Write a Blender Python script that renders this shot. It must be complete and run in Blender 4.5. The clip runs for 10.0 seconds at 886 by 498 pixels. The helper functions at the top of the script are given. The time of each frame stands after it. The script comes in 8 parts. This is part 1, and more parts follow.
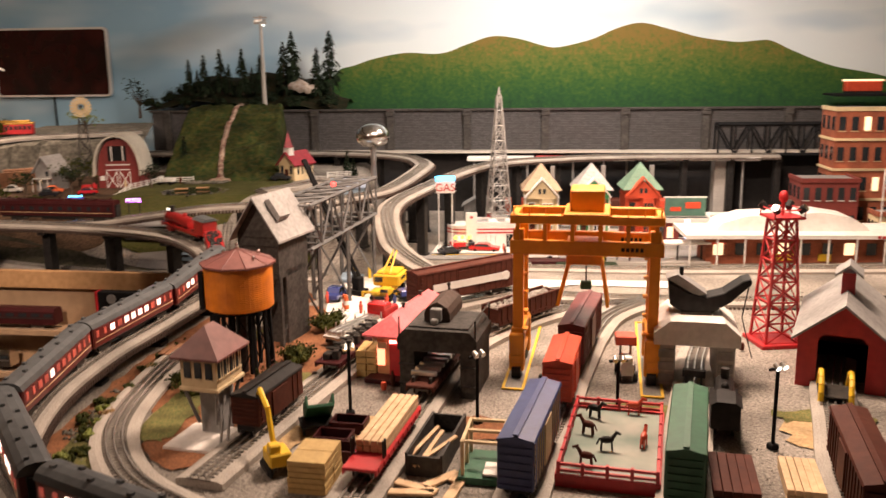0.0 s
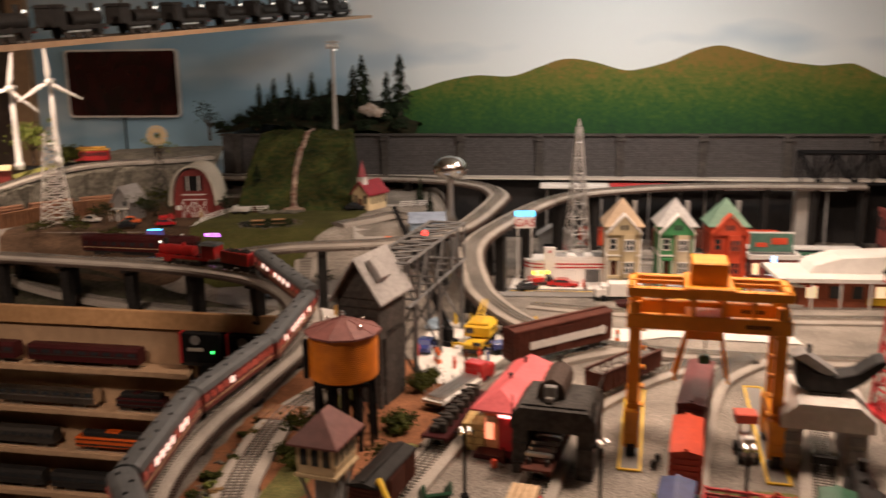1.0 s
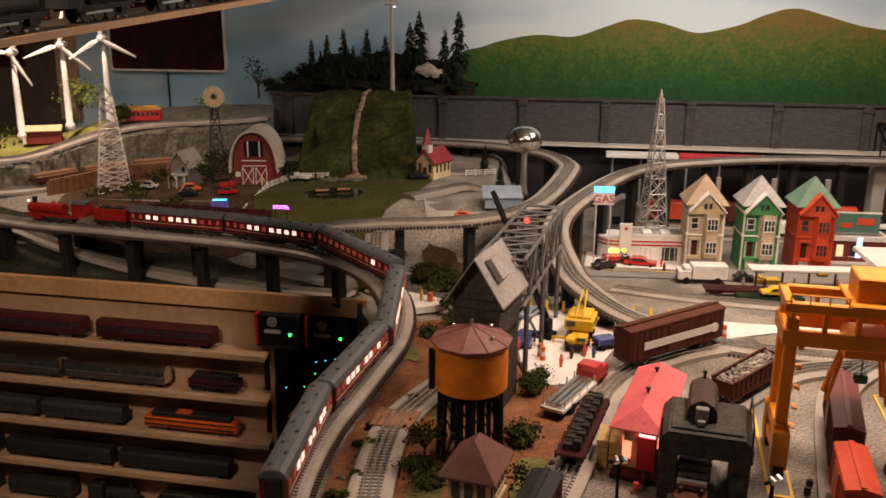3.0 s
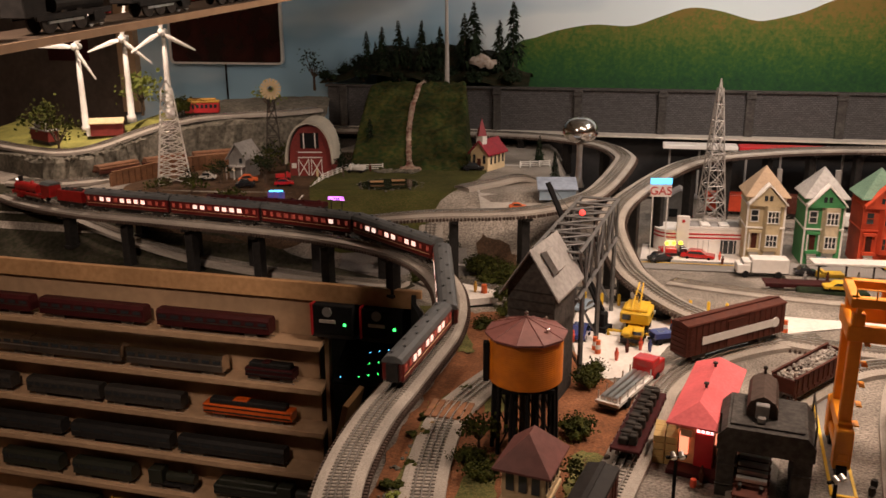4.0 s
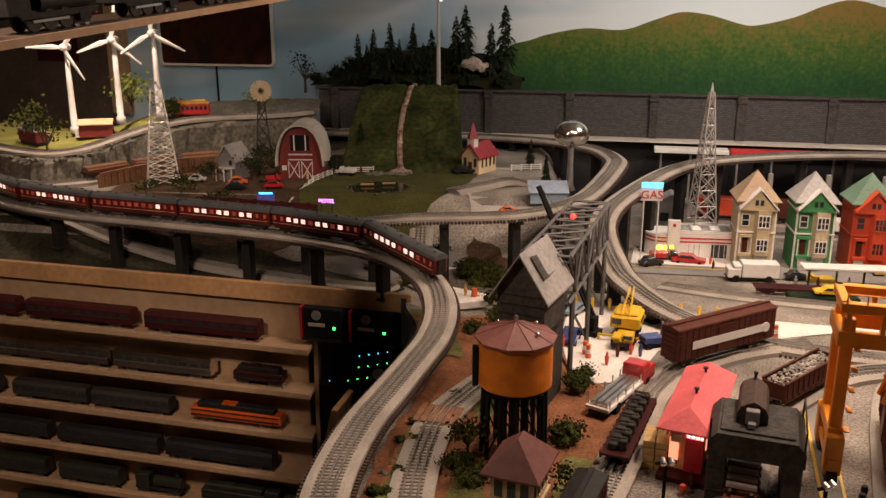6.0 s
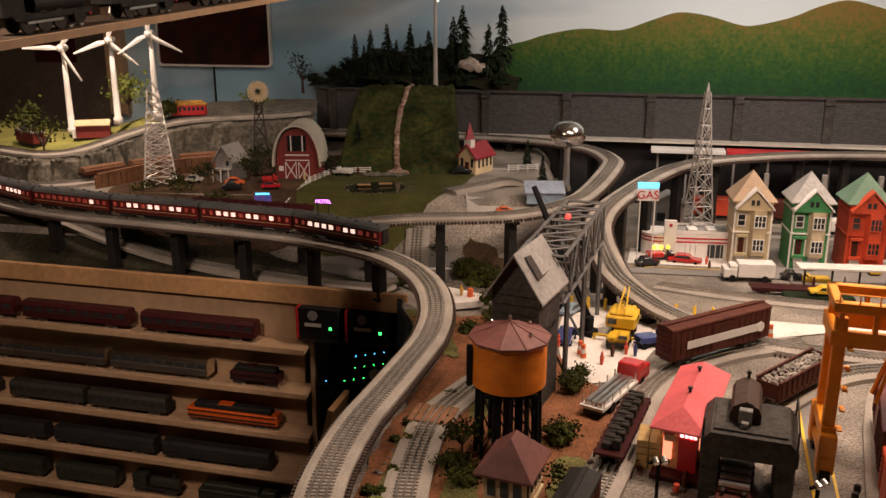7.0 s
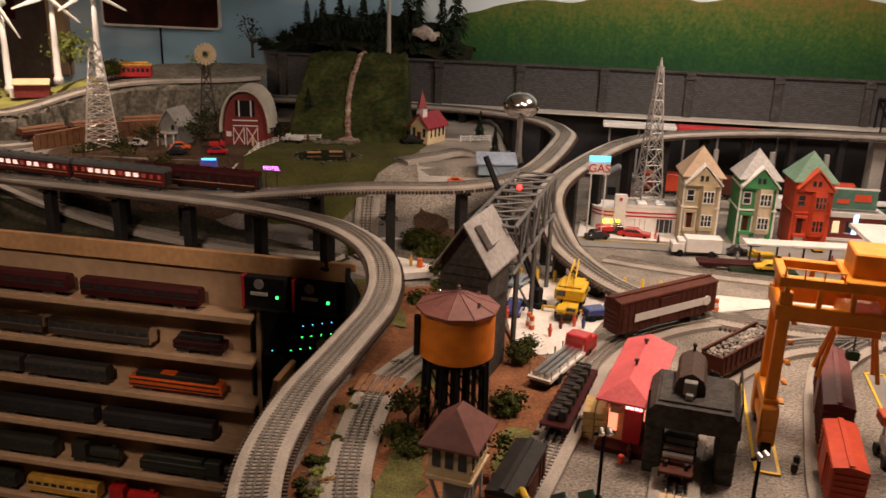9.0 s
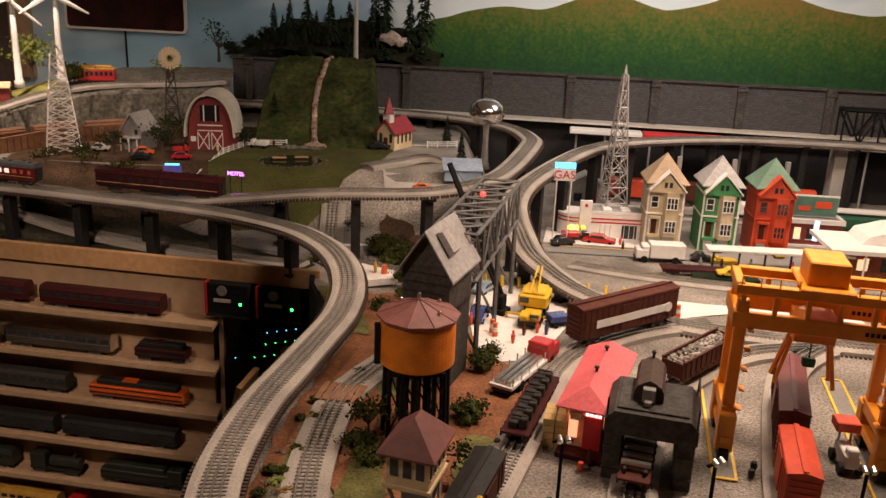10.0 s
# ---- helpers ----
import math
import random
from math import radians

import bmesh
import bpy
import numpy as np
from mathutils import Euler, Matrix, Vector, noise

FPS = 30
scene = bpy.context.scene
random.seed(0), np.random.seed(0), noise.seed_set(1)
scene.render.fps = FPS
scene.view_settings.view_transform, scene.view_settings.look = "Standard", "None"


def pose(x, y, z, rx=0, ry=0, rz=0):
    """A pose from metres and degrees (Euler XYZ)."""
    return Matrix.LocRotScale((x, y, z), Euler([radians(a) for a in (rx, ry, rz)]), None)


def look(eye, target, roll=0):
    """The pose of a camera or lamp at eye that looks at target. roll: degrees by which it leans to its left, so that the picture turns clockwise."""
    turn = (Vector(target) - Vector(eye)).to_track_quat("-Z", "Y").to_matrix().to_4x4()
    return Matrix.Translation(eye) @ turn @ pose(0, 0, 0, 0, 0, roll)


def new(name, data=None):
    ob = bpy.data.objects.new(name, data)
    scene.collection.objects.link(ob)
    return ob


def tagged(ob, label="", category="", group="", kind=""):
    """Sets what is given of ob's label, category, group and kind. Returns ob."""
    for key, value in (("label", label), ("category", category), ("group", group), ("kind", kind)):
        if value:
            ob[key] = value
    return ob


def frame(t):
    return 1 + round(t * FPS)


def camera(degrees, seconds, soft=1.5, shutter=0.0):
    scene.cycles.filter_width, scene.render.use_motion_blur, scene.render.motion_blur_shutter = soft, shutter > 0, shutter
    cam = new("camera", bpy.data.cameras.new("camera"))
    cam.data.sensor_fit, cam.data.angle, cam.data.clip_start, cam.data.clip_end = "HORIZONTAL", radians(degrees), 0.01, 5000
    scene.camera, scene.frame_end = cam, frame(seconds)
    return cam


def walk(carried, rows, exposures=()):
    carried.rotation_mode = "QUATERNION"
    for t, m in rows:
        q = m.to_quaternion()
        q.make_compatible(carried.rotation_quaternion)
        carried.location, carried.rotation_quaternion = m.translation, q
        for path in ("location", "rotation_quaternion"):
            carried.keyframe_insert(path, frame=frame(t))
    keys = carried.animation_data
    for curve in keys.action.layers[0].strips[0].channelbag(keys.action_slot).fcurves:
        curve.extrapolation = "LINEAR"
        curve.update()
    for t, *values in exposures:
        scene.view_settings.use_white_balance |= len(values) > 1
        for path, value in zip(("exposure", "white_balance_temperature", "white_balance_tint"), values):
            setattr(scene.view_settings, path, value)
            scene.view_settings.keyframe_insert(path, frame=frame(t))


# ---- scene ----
cam = camera(54.0, 10.0, 1.5, 0.5)
PATH = [
    (0, (0.711, -0.248, 0.742), (0.742, 1.708, 0.325), -0.7),
    (0.5, (0.59, -0.212, 0.853), (0.746, 1.731, 0.404), -1.31),
    (1, (0.551, -0.143, 0.894), (0.486, 1.811, 0.472), -0.68),
    (1.4, (0.45, -0.053, 0.887), (0.301, 1.888, 0.427), 0.06),
    (1.5, (0.426, -0.033, 0.891), (0.278, 1.908, 0.431), -0.04),
    (2, (0.276, 0.03, 0.968), (0.188, 1.961, 0.454), -0.85),
    (2.2, (0.259, 0.04, 0.98), (0.246, 1.976, 0.478), -0.38),
    (3.3, (0.257, 0.02, 0.991), (0.134, 1.937, 0.431), 0.06),
    (3.5, (0.262, 0.024, 0.99), (0.108, 1.938, 0.43), -0.42),
    (4, (0.251, 0.027, 0.99), (0.054, 1.935, 0.424), -0.36),
    (4.5, (0.244, 0.031, 0.988), (0.019, 1.932, 0.409), -0.0),
    (5, (0.25, 0.037, 0.989), (0.038, 1.939, 0.407), -0.08),
    (5.5, (0.251, 0.043, 0.986), (0.071, 1.954, 0.425), 0.06),
    (7, (0.267, 0.038, 0.987), (0.09, 1.95, 0.429), -0.04),
    (7.5, (0.268, 0.038, 0.987), (0.109, 1.95, 0.422), 0.03),
    (8, (0.265, 0.041, 0.986), (0.12, 1.954, 0.419), 0.17),
    (8.5, (0.265, 0.049, 0.983), (0.164, 1.959, 0.398), 0.86),
    (9, (0.271, 0.066, 0.97), (0.207, 1.968, 0.353), 1.88),
    (9.5, (0.275, 0.071, 0.972), (0.285, 1.976, 0.361), 2.74),
    (10, (0.295, 0.071, 0.977), (0.295, 1.977, 0.372), 2.48),
]
walk(cam, [(t, look(eye, target, roll)) for t, eye, target, roll in PATH],
     [(0, 0.84), (0.5, 0.7), (1.0, 0.08), (1.5, 0.1), (2.2, 0.0), (3.3, -0.15), (9.0, -0.15), (10.0, 0.0)])

# ---- world and lamps ----
W = bpy.data.worlds.new("room_world")
scene.world = W
W.use_nodes = True
W.node_tree.nodes["Background"].inputs[0].default_value = (0.9, 0.75, 0.6, 1)
W.node_tree.nodes["Background"].inputs[1].default_value = 0.02


def lamp(name, at, target, power, size, colour, spread=180):
    d = bpy.data.lights.new(name, "AREA")
    d.spread = radians(spread)
    d.energy, d.size, d.color = power, size, colour
    ob = new(name, d)
    ob.matrix_world = look(at, target)
    return ob


WARM = (1.0, 0.735, 0.565)
lamp("ceiling_lamp", (1.2, 1.95, 1.62), (1.15, 2.2, 0), 35, 0.35, WARM)
lamp("ceiling_lamp", (0.55, 2.5, 1.62), (0.6, 2.4, 0), 10, 0.2, WARM)
lamp("ceiling_lamp", (1.65, 3.2, 1.62), (1.65, 3.35, 0), 20, 0.2, WARM, 150)
lamp("ceiling_lamp", (1.35, 3.6, 1.62), (1.3, 5.2, 1.0), 23, 0.5, (1, 0.93, 0.88))
lamp("ceiling_lamp", (-1.65, 3.6, 1.62), (-1.85, 4.0, 0.4), 9.5, 0.08, WARM, 95)
lamp("ceiling_lamp", (-0.95, 0.9, 1.62), (-1.25, 2.6, -0.4), 18, 0.2, WARM, 120)


# ---- materials ----
def mat(name, a, b=None, rough=0.7, metal=0.0, scale=30.0, bump=0.15, big=4.0, spread=0.25, glow=0.0, coat=0.0):
    """Two-scale mottled surface: a fine grain between colours a and b, broad stains and relief."""
    m = bpy.data.materials.new(name)
    m.use_nodes = True
    n, l = m.node_tree.nodes, m.node_tree.links
    p = n["Principled BSDF"]
    b = b or tuple(c * 0.72 for c in a)
    co = n.new("ShaderNodeTexCoord")
    fine, broad = n.new("ShaderNodeTexNoise"), n.new("ShaderNodeTexNoise")
    fine.inputs["Scale"].default_value, fine.inputs["Detail"].default_value = scale, 6
    broad.inputs["Scale"].default_value, broad.inputs["Detail"].default_value = big, 3
    l.new(co.outputs["Object"], fine.inputs["Vector"]), l.new(co.outputs["Object"], broad.inputs["Vector"])
    mix = n.new("ShaderNodeMix")
    mix.data_type = "RGBA"
    mix.inputs["A"].default_value, mix.inputs["B"].default_value = (*a, 1), (*b, 1)
    ramp = n.new("ShaderNodeMapRange")
    ramp.inputs["From Min"].default_value, ramp.inputs["From Max"].default_value = 0.35, 0.68
    l.new(fine.outputs["Fac"], ramp.inputs["Value"]), l.new(ramp.outputs["Result"], mix.inputs["Factor"])
    hsv = n.new("ShaderNodeHueSaturation")
    vary = n.new("ShaderNodeMapRange")
    vary.inputs["From Min"].default_value, vary.inputs["From Max"].default_value = 0.3, 0.7
    vary.inputs["To Min"].default_value, vary.inputs["To Max"].default_value = 1 - spread, 1 + spread
    l.new(broad.outputs["Fac"], vary.inputs["Value"]), l.new(vary.outputs["Result"], hsv.inputs["Value"])
    l.new(mix.outputs["Result"], hsv.inputs["Color"]), l.new(hsv.outputs["Color"], p.inputs["Base Color"])
    p.inputs["Roughness"].default_value, p.inputs["Metallic"].default_value = rough, metal
    p.inputs["Coat Weight"].default_value = coat
    if bump:
        bp = n.new("ShaderNodeBump")
        bp.inputs["Strength"].default_value, bp.inputs["Distance"].default_value = bump, 0.004
        l.new(fine.outputs["Fac"], bp.inputs["Height"]), l.new(bp.outputs["Normal"], p.inputs["Normal"])
    if glow:
        p.inputs["Emission Color"].default_value, p.inputs["Emission Strength"].default_value = (*a, 1), glow
    return m


M = {}
M["gravel"] = mat("gravel", (0.34, 0.305, 0.265), (0.12, 0.105, 0.09), 0.9, 0, 150, 1.0, 5, 0.4)
M["roadbed"] = mat("roadbed", (0.42, 0.38, 0.335), (0.27, 0.245, 0.215), 0.8, 0, 300, 0.5, 8, 0.2)
M["sleeper"] = mat("sleeper", (0.09, 0.075, 0.065), None, 0.8, 0, 90)
M["rail"] = mat("rail", (0.60, 0.57, 0.53), (0.42, 0.39, 0.36), 0.26, 0.75, 60, 0.05)
M["dirt"] = mat("dirt", (0.27, 0.115, 0.055), (0.14, 0.065, 0.035), 0.95, 0, 170, 0.6, 9, 0.35)
M["grass"] = mat("grass", (0.085, 0.10, 0.035), (0.19, 0.16, 0.06), 0.95, 0, 190, 0.7, 14, 0.4)
M["lawn"] = mat("lawn", (0.045, 0.058, 0.014), (0.10, 0.085, 0.03), 0.95, 0, 160, 0.6, 6, 0.3)
M["slope"] = mat("slope", (0.016, 0.034, 0.009), (0.060, 0.052, 0.014), 0.95, 0, 45, 1.0, 7, 0.6)
M["white_lot"] = mat("white_lot", (0.80, 0.76, 0.72), (0.68, 0.65, 0.61), 0.7, 0, 80, 0.1, 6, 0.12)
# scrub colour taken near black, with the viaduct's shade in it
M["shaded_ground"] = mat("shaded_ground", (0.045, 0.038, 0.028), (0.02, 0.022, 0.012), 0.95, 0, 60, 0.8, 8, 0.5)
M["road"] = mat("road", (0.27, 0.255, 0.24), (0.19, 0.18, 0.17), 0.85, 0, 220, 0.3, 5, 0.2)
M["concrete"] = mat("concrete", (0.46, 0.43, 0.40), (0.36, 0.34, 0.31), 0.85, 0, 120, 0.25, 6, 0.2)
M["wood"] = mat("wood", (0.46, 0.27, 0.13), (0.36, 0.20, 0.09), 0.55, 0, 45, 0.15, 3, 0.2)
M["tan"] = mat("tan", (0.42, 0.28, 0.17), (0.35, 0.23, 0.14), 0.6, 0, 30, 0.08, 2, 0.15)
M["board"] = mat("board", (0.58, 0.54, 0.48), (0.47, 0.43, 0.38), 0.5, 0, 40, 0.1, 3, 0.15)
M["black"] = mat("black", (0.018, 0.017, 0.017), (0.03, 0.028, 0.027), 0.5, 0, 60, 0.1)
M["matt_black"] = mat("matt_black", (0.012, 0.012, 0.013), None, 0.85, 0, 60, 0.1)
M["iron"] = mat("iron", (0.035, 0.032, 0.03), (0.06, 0.052, 0.045), 0.6, 0.2, 90, 0.25)
M["maroon"] = mat("maroon", (0.13, 0.014, 0.013), (0.095, 0.010, 0.010), 0.3, 0, 40, 0.04, 4, 0.15, coat=0.3)
M["dark_maroon"] = mat("dark_maroon", (0.05, 0.010, 0.011), None, 0.45, 0, 40, 0.05)
M["coach_grey"] = mat("coach_grey", (0.095, 0.10, 0.105), (0.065, 0.07, 0.073), 0.42, 0, 50, 0.08, 6, 0.15)
M["glow_pane"] = mat("glow_pane", (1.0, 0.68, 0.56), (0.85, 0.30, 0.2), 0.3, 0, 70, 0, 12, 0.45, glow=1.35)
M["red"] = mat("red", (0.50, 0.02, 0.025), (0.40, 0.015, 0.02), 0.45, 0, 50, 0.06, 6, 0.15)
M["loco_red"] = mat("loco_red", (0.42, 0.02, 0.02), None, 0.3, 0.1, 50, 0.05, coat=0.4)
M["orange"] = mat("orange", (0.85, 0.33, 0.02), (0.74, 0.27, 0.015), 0.42, 0, 35, 0.05, 5, 0.12)
M["tank_orange"] = mat("tank_orange", (0.64, 0.195, 0.007), (0.46, 0.125, 0.005), 0.5, 0, 26, 0.12, 9, 0.2)
M["roof_maroon"] = mat("roof_maroon", (0.20, 0.072, 0.062), (0.15, 0.052, 0.046), 0.55, 0, 60, 0.15, 8, 0.2)
M["roof_red"] = mat("roof_red", (0.82, 0.165, 0.18), (0.72, 0.125, 0.14), 0.55, 0, 120, 0.2, 8, 0.15)
M["roof_grey"] = mat("roof_grey", (0.34, 0.33, 0.32), (0.25, 0.24, 0.235), 0.75, 0, 80, 0.2, 7, 0.25)
M["char"] = mat("char", (0.042, 0.039, 0.037), (0.075, 0.069, 0.063), 0.75, 0, 90, 0.3, 10, 0.3)
M["grey"] = mat("grey", (0.30, 0.29, 0.28), (0.22, 0.215, 0.21), 0.7, 0, 60, 0.15)
M["cream"] = mat("cream", (0.68, 0.54, 0.33), (0.60, 0.46, 0.27), 0.7, 0, 60, 0.08)
M["white"] = mat("white", (0.78, 0.76, 0.73), (0.70, 0.68, 0.65), 0.5, 0, 50, 0.06, 6, 0.1)
M["steel"] = mat("steel", (0.66, 0.65, 0.63), (0.56, 0.55, 0.53), 0.28, 0.95, 30, 0.05, 6, 0.15)
M["chrome"] = mat("chrome", (0.82, 0.80, 0.77), None, 0.16, 1.0, 12, 0.02, 4, 0.1)
M["brick"] = mat("brick", (0.36, 0.105, 0.05), (0.26, 0.075, 0.04), 0.85, 0, 140, 0.4, 12, 0.3)
M["brown"] = mat("brown", (0.095, 0.030, 0.020), (0.07, 0.022, 0.015), 0.6, 0, 60, 0.12, 7, 0.25)
M["freight_red"] = mat("freight_red", (0.66, 0.085, 0.035), (0.56, 0.065, 0.03), 0.45, 0, 60, 0.08)
M["blue"] = mat("blue", (0.045, 0.065, 0.19), (0.035, 0.05, 0.15), 0.45, 0, 60, 0.08)
M["green"] = mat("green", (0.025, 0.12, 0.06), (0.018, 0.09, 0.045), 0.5, 0, 60, 0.08)
M["yellow"] = mat("yellow", (0.80, 0.52, 0.03), (0.70, 0.43, 0.025), 0.45, 0, 50, 0.06)
M["lumber"] = mat("lumber", (0.70, 0.50, 0.30), (0.58, 0.39, 0.22), 0.7, 0, 70, 0.15)
M["glass"] = mat("glass", (0.03, 0.035, 0.04), None, 0.08, 0, 10, 0)
M["lit"] = mat("lit", (1.0, 0.70, 0.40), None, 0.4, 0, 10, 0, glow=0.9)
M["lamp_white"] = mat("lamp_white", (1.0, 0.93, 0.82), None, 0.4, 0, 10, 0, glow=1.6)
M["leaf"] = mat("leaf", (0.022, 0.032, 0.006), (0.065, 0.066, 0.012), 0.8, 0, 90, 0.2, 20, 0.5)
M["pine"] = mat("pine", (0.008, 0.017, 0.008), (0.018, 0.026, 0.012), 0.85, 0, 90, 0.2, 20, 0.5)
M["bark"] = mat("bark", (0.09, 0.06, 0.04), (0.05, 0.035, 0.025), 0.9, 0, 120, 0.4)
M["rock"] = mat("rock", (0.17, 0.155, 0.125), (0.06, 0.055, 0.042), 0.9, 0, 55, 0.7, 10, 0.35)
M["backwall_dark"] = mat("backwall_dark", (0.02, 0.019, 0.02), None, 0.9, 0, 30, 0.1)
M["ceiling_white"] = mat("ceiling_white", (0.62, 0.58, 0.52), None, 0.9, 0, 20, 0.1)
M["carpet"] = mat("carpet", (0.10, 0.08, 0.065), None, 0.95, 0, 200, 0.3)
M["pane_pink"] = mat("pane_pink", (1.0, 0.30, 0.16), None, 0.4, 0, 10, 0, glow=1.6)

M["brown_red"] = mat("brown_red", (0.15, 0.035, 0.035), None, 0.5, 0, 60, 0.1)
M["pane_pink_wall"] = mat("pane_pink_wall", (0.72, 0.34, 0.16), None, 0.7, 0, 50, 0.08)
M["lit_red"] = mat("lit_red", (1.0, 0.35, 0.35), None, 0.4, 0, 10, 0, glow=5)
M["brown_dk"] = mat("brown_dk", (0.085, 0.06, 0.05), None, 0.7, 0, 80, 0.25)
M["pen_green"] = mat("pen_green", (0.16, 0.22, 0.18), (0.28, 0.27, 0.23), 0.7, 0, 14, 0.1, 8, 0.3)
M["crate"] = mat("crate", (0.52, 0.36, 0.14), (0.42, 0.28, 0.10), 0.7, 0, 90, 0.2)
M["car_red"] = mat("car_red", (0.55, 0.02, 0.02), None, 0.2, 0, 20, 0, coat=0.6)
M["car_blue"] = mat("car_blue", (0.05, 0.07, 0.25), None, 0.2, 0, 20, 0, coat=0.6)
M["car_pale"] = mat("car_pale", (0.30, 0.40, 0.50), None, 0.2, 0, 20, 0, coat=0.6)
M["car_black"] = mat("car_black", (0.02, 0.02, 0.025), None, 0.2, 0, 20, 0, coat=0.6)
M["cone_orange"] = mat("cone_orange", (0.8, 0.16, 0.04), None, 0.5, 0, 20, 0)
M["roadbed_tie"] = mat("roadbed_tie", (0.36, 0.335, 0.31), None, 0.85, 0, 200, 0.4)
M["dim_pane"] = mat("dim_pane", (0.50, 0.09, 0.06), (0.16, 0.03, 0.022), 0.3, 0, 60, 0, 12, 0.5, glow=0.28)
M["dim_pane"].node_tree.nodes["Principled BSDF"].inputs["Base Color"].default_value = (0.2, 0.04, 0.03, 1)
M["yard_tie"] = mat("yard_tie", (0.20, 0.18, 0.16), (0.13, 0.12, 0.105), 0.85, 0, 120, 0.3)
M["gravel_white"] = mat("gravel_white", (0.55, 0.48, 0.42), (0.30, 0.22, 0.17), 0.9, 0, 55, 0.6, 14, 0.4)
M["tail_red"] = mat("tail_red", (1.0, 0.05, 0.04), None, 0.4, 0, 9, 0, glow=3)

M["stone_bits"] = mat("stone_bits", (0.42, 0.39, 0.35), (0.16, 0.145, 0.13), 0.9, 0, 60, 0.2, 40, 0.5)
M["silver_paint"] = mat("silver_paint", (0.93, 0.90, 0.86), (0.75, 0.72, 0.69), 0.3, 0.85, 90, 0.9)
M["farm_dirt"] = mat("farm_dirt", (0.10, 0.06, 0.036), (0.045, 0.03, 0.02), 0.95, 0, 120, 0.6, 10, 0.4)
M["sand"] = mat("sand", (0.52, 0.37, 0.20), (0.36, 0.24, 0.12), 0.95, 0, 150, 0.5, 12, 0.25)
M["truss_grey"] = mat("truss_grey", (0.13, 0.13, 0.13), (0.09, 0.09, 0.09), 0.6, 0.2, 60, 0.1)
M["fall"] = mat("fall", (0.40, 0.31, 0.24), (0.14, 0.045, 0.03), 0.6, 0, 40, 0.6, 12, 0.5)
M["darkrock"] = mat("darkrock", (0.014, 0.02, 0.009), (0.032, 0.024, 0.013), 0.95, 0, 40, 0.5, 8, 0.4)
M["roof_dkred"] = mat("roof_dkred", (0.30, 0.02, 0.035), None, 0.55, 0, 60, 0.1)
M["steel_grey"] = mat("steel_grey", (0.42, 0.40, 0.38), None, 0.5, 0.4, 60, 0.1)
M["house_tan"] = mat("house_tan", (0.56, 0.46, 0.29), (0.48, 0.39, 0.24), 0.7, 0, 60, 0.1)
M["house_trim"] = mat("house_trim", (0.66, 0.55, 0.38), None, 0.6, 0, 60, 0.05)
M["house_green"] = mat("house_green", (0.06, 0.28, 0.10), (0.045, 0.22, 0.08), 0.7, 0, 60, 0.1)
M["house_red"] = mat("house_red", (0.60, 0.075, 0.025), (0.50, 0.055, 0.02), 0.6, 0, 60, 0.1)
M["roof_tan"] = mat("roof_tan", (0.46, 0.33, 0.22), (0.36, 0.26, 0.17), 0.8, 0, 110, 0.25)
M["roof_green"] = mat("roof_green", (0.16, 0.27, 0.19), (0.11, 0.20, 0.14), 0.75, 0, 110, 0.25)
M["red_brick"] = mat("red_brick", (0.22, 0.04, 0.03), (0.16, 0.03, 0.024), 0.85, 0, 130, 0.3)
M["bill_green"] = mat("bill_green", (0.10, 0.20, 0.15), (0.06, 0.14, 0.11), 0.5, 0, 20, 0)
M["barn_red"] = mat("barn_red", (0.20, 0.022, 0.018), (0.14, 0.016, 0.014), 0.7, 0, 70, 0.15)
M["barn_roof"] = mat("barn_roof", (0.50, 0.47, 0.40), (0.40, 0.37, 0.31), 0.75, 0, 80, 0.2)
M["pond"] = mat("pond", (0.02, 0.022, 0.016), None, 0.08, 0, 20, 0.05)
M["leaf_bright"] = mat("leaf_bright", (0.20, 0.23, 0.04), (0.13, 0.17, 0.03), 0.8, 0, 90, 0.2, 20, 0.4)
M["dry"] = mat("dry", (0.26, 0.17, 0.06), (0.20, 0.10, 0.05), 0.9, 0, 90, 0.2, 20, 0.4)
M["meadow"] = mat("meadow", (0.30, 0.28, 0.07), (0.20, 0.21, 0.05), 0.9, 0, 120, 0.5, 12, 0.3)
M["logwood"] = mat("logwood", (0.22, 0.10, 0.05), (0.15, 0.07, 0.035), 0.8, 0, 80, 0.3)
M["timber"] = mat("timber", (0.26, 0.12, 0.055), (0.17, 0.08, 0.04), 0.8, 0, 60, 0.3)
M["gold"] = mat("gold", (0.60, 0.33, 0.05), None, 0.5, 0, 50, 0.05)
M["pale_blue"] = mat("pale_blue", (0.33, 0.40, 0.52), None, 0.6, 0, 50, 0.05)
M["loco_orange"] = mat("loco_orange", (0.72, 0.12, 0.015), None, 0.3, 0, 40, 0.04, coat=0.3)
M["green_black"] = mat("green_black", (0.02, 0.025, 0.018), (0.03, 0.03, 0.022), 0.4, 0, 40, 0.05)
M["shelf_wood"] = mat("shelf_wood", (0.10, 0.07, 0.05), None, 0.6, 0, 40, 0.1)
M["door_brown"] = mat("door_brown", (0.10, 0.075, 0.06), None, 0.6, 0, 30, 0.1)
M["screen_dark"] = mat("screen_dark", (0.006, 0.006, 0.007), None, 0.15, 0, 10, 0)
M["screen_red"] = mat("screen_red", (0.05, 0.010, 0.009), (0.008, 0.006, 0.006), 0.2, 0, 4, 0, 3, 0.6)
M["screen_blue"] = mat("screen_blue", (0.03, 0.06, 0.22), (0.2, 0.02, 0.05), 0.2, 0, 40, 0, 30, 0.5, glow=0.6)
M["cyan_glow"] = mat("cyan_glow", (0.10, 0.55, 1.0), None, 0.4, 0, 9, 0, glow=3.0)
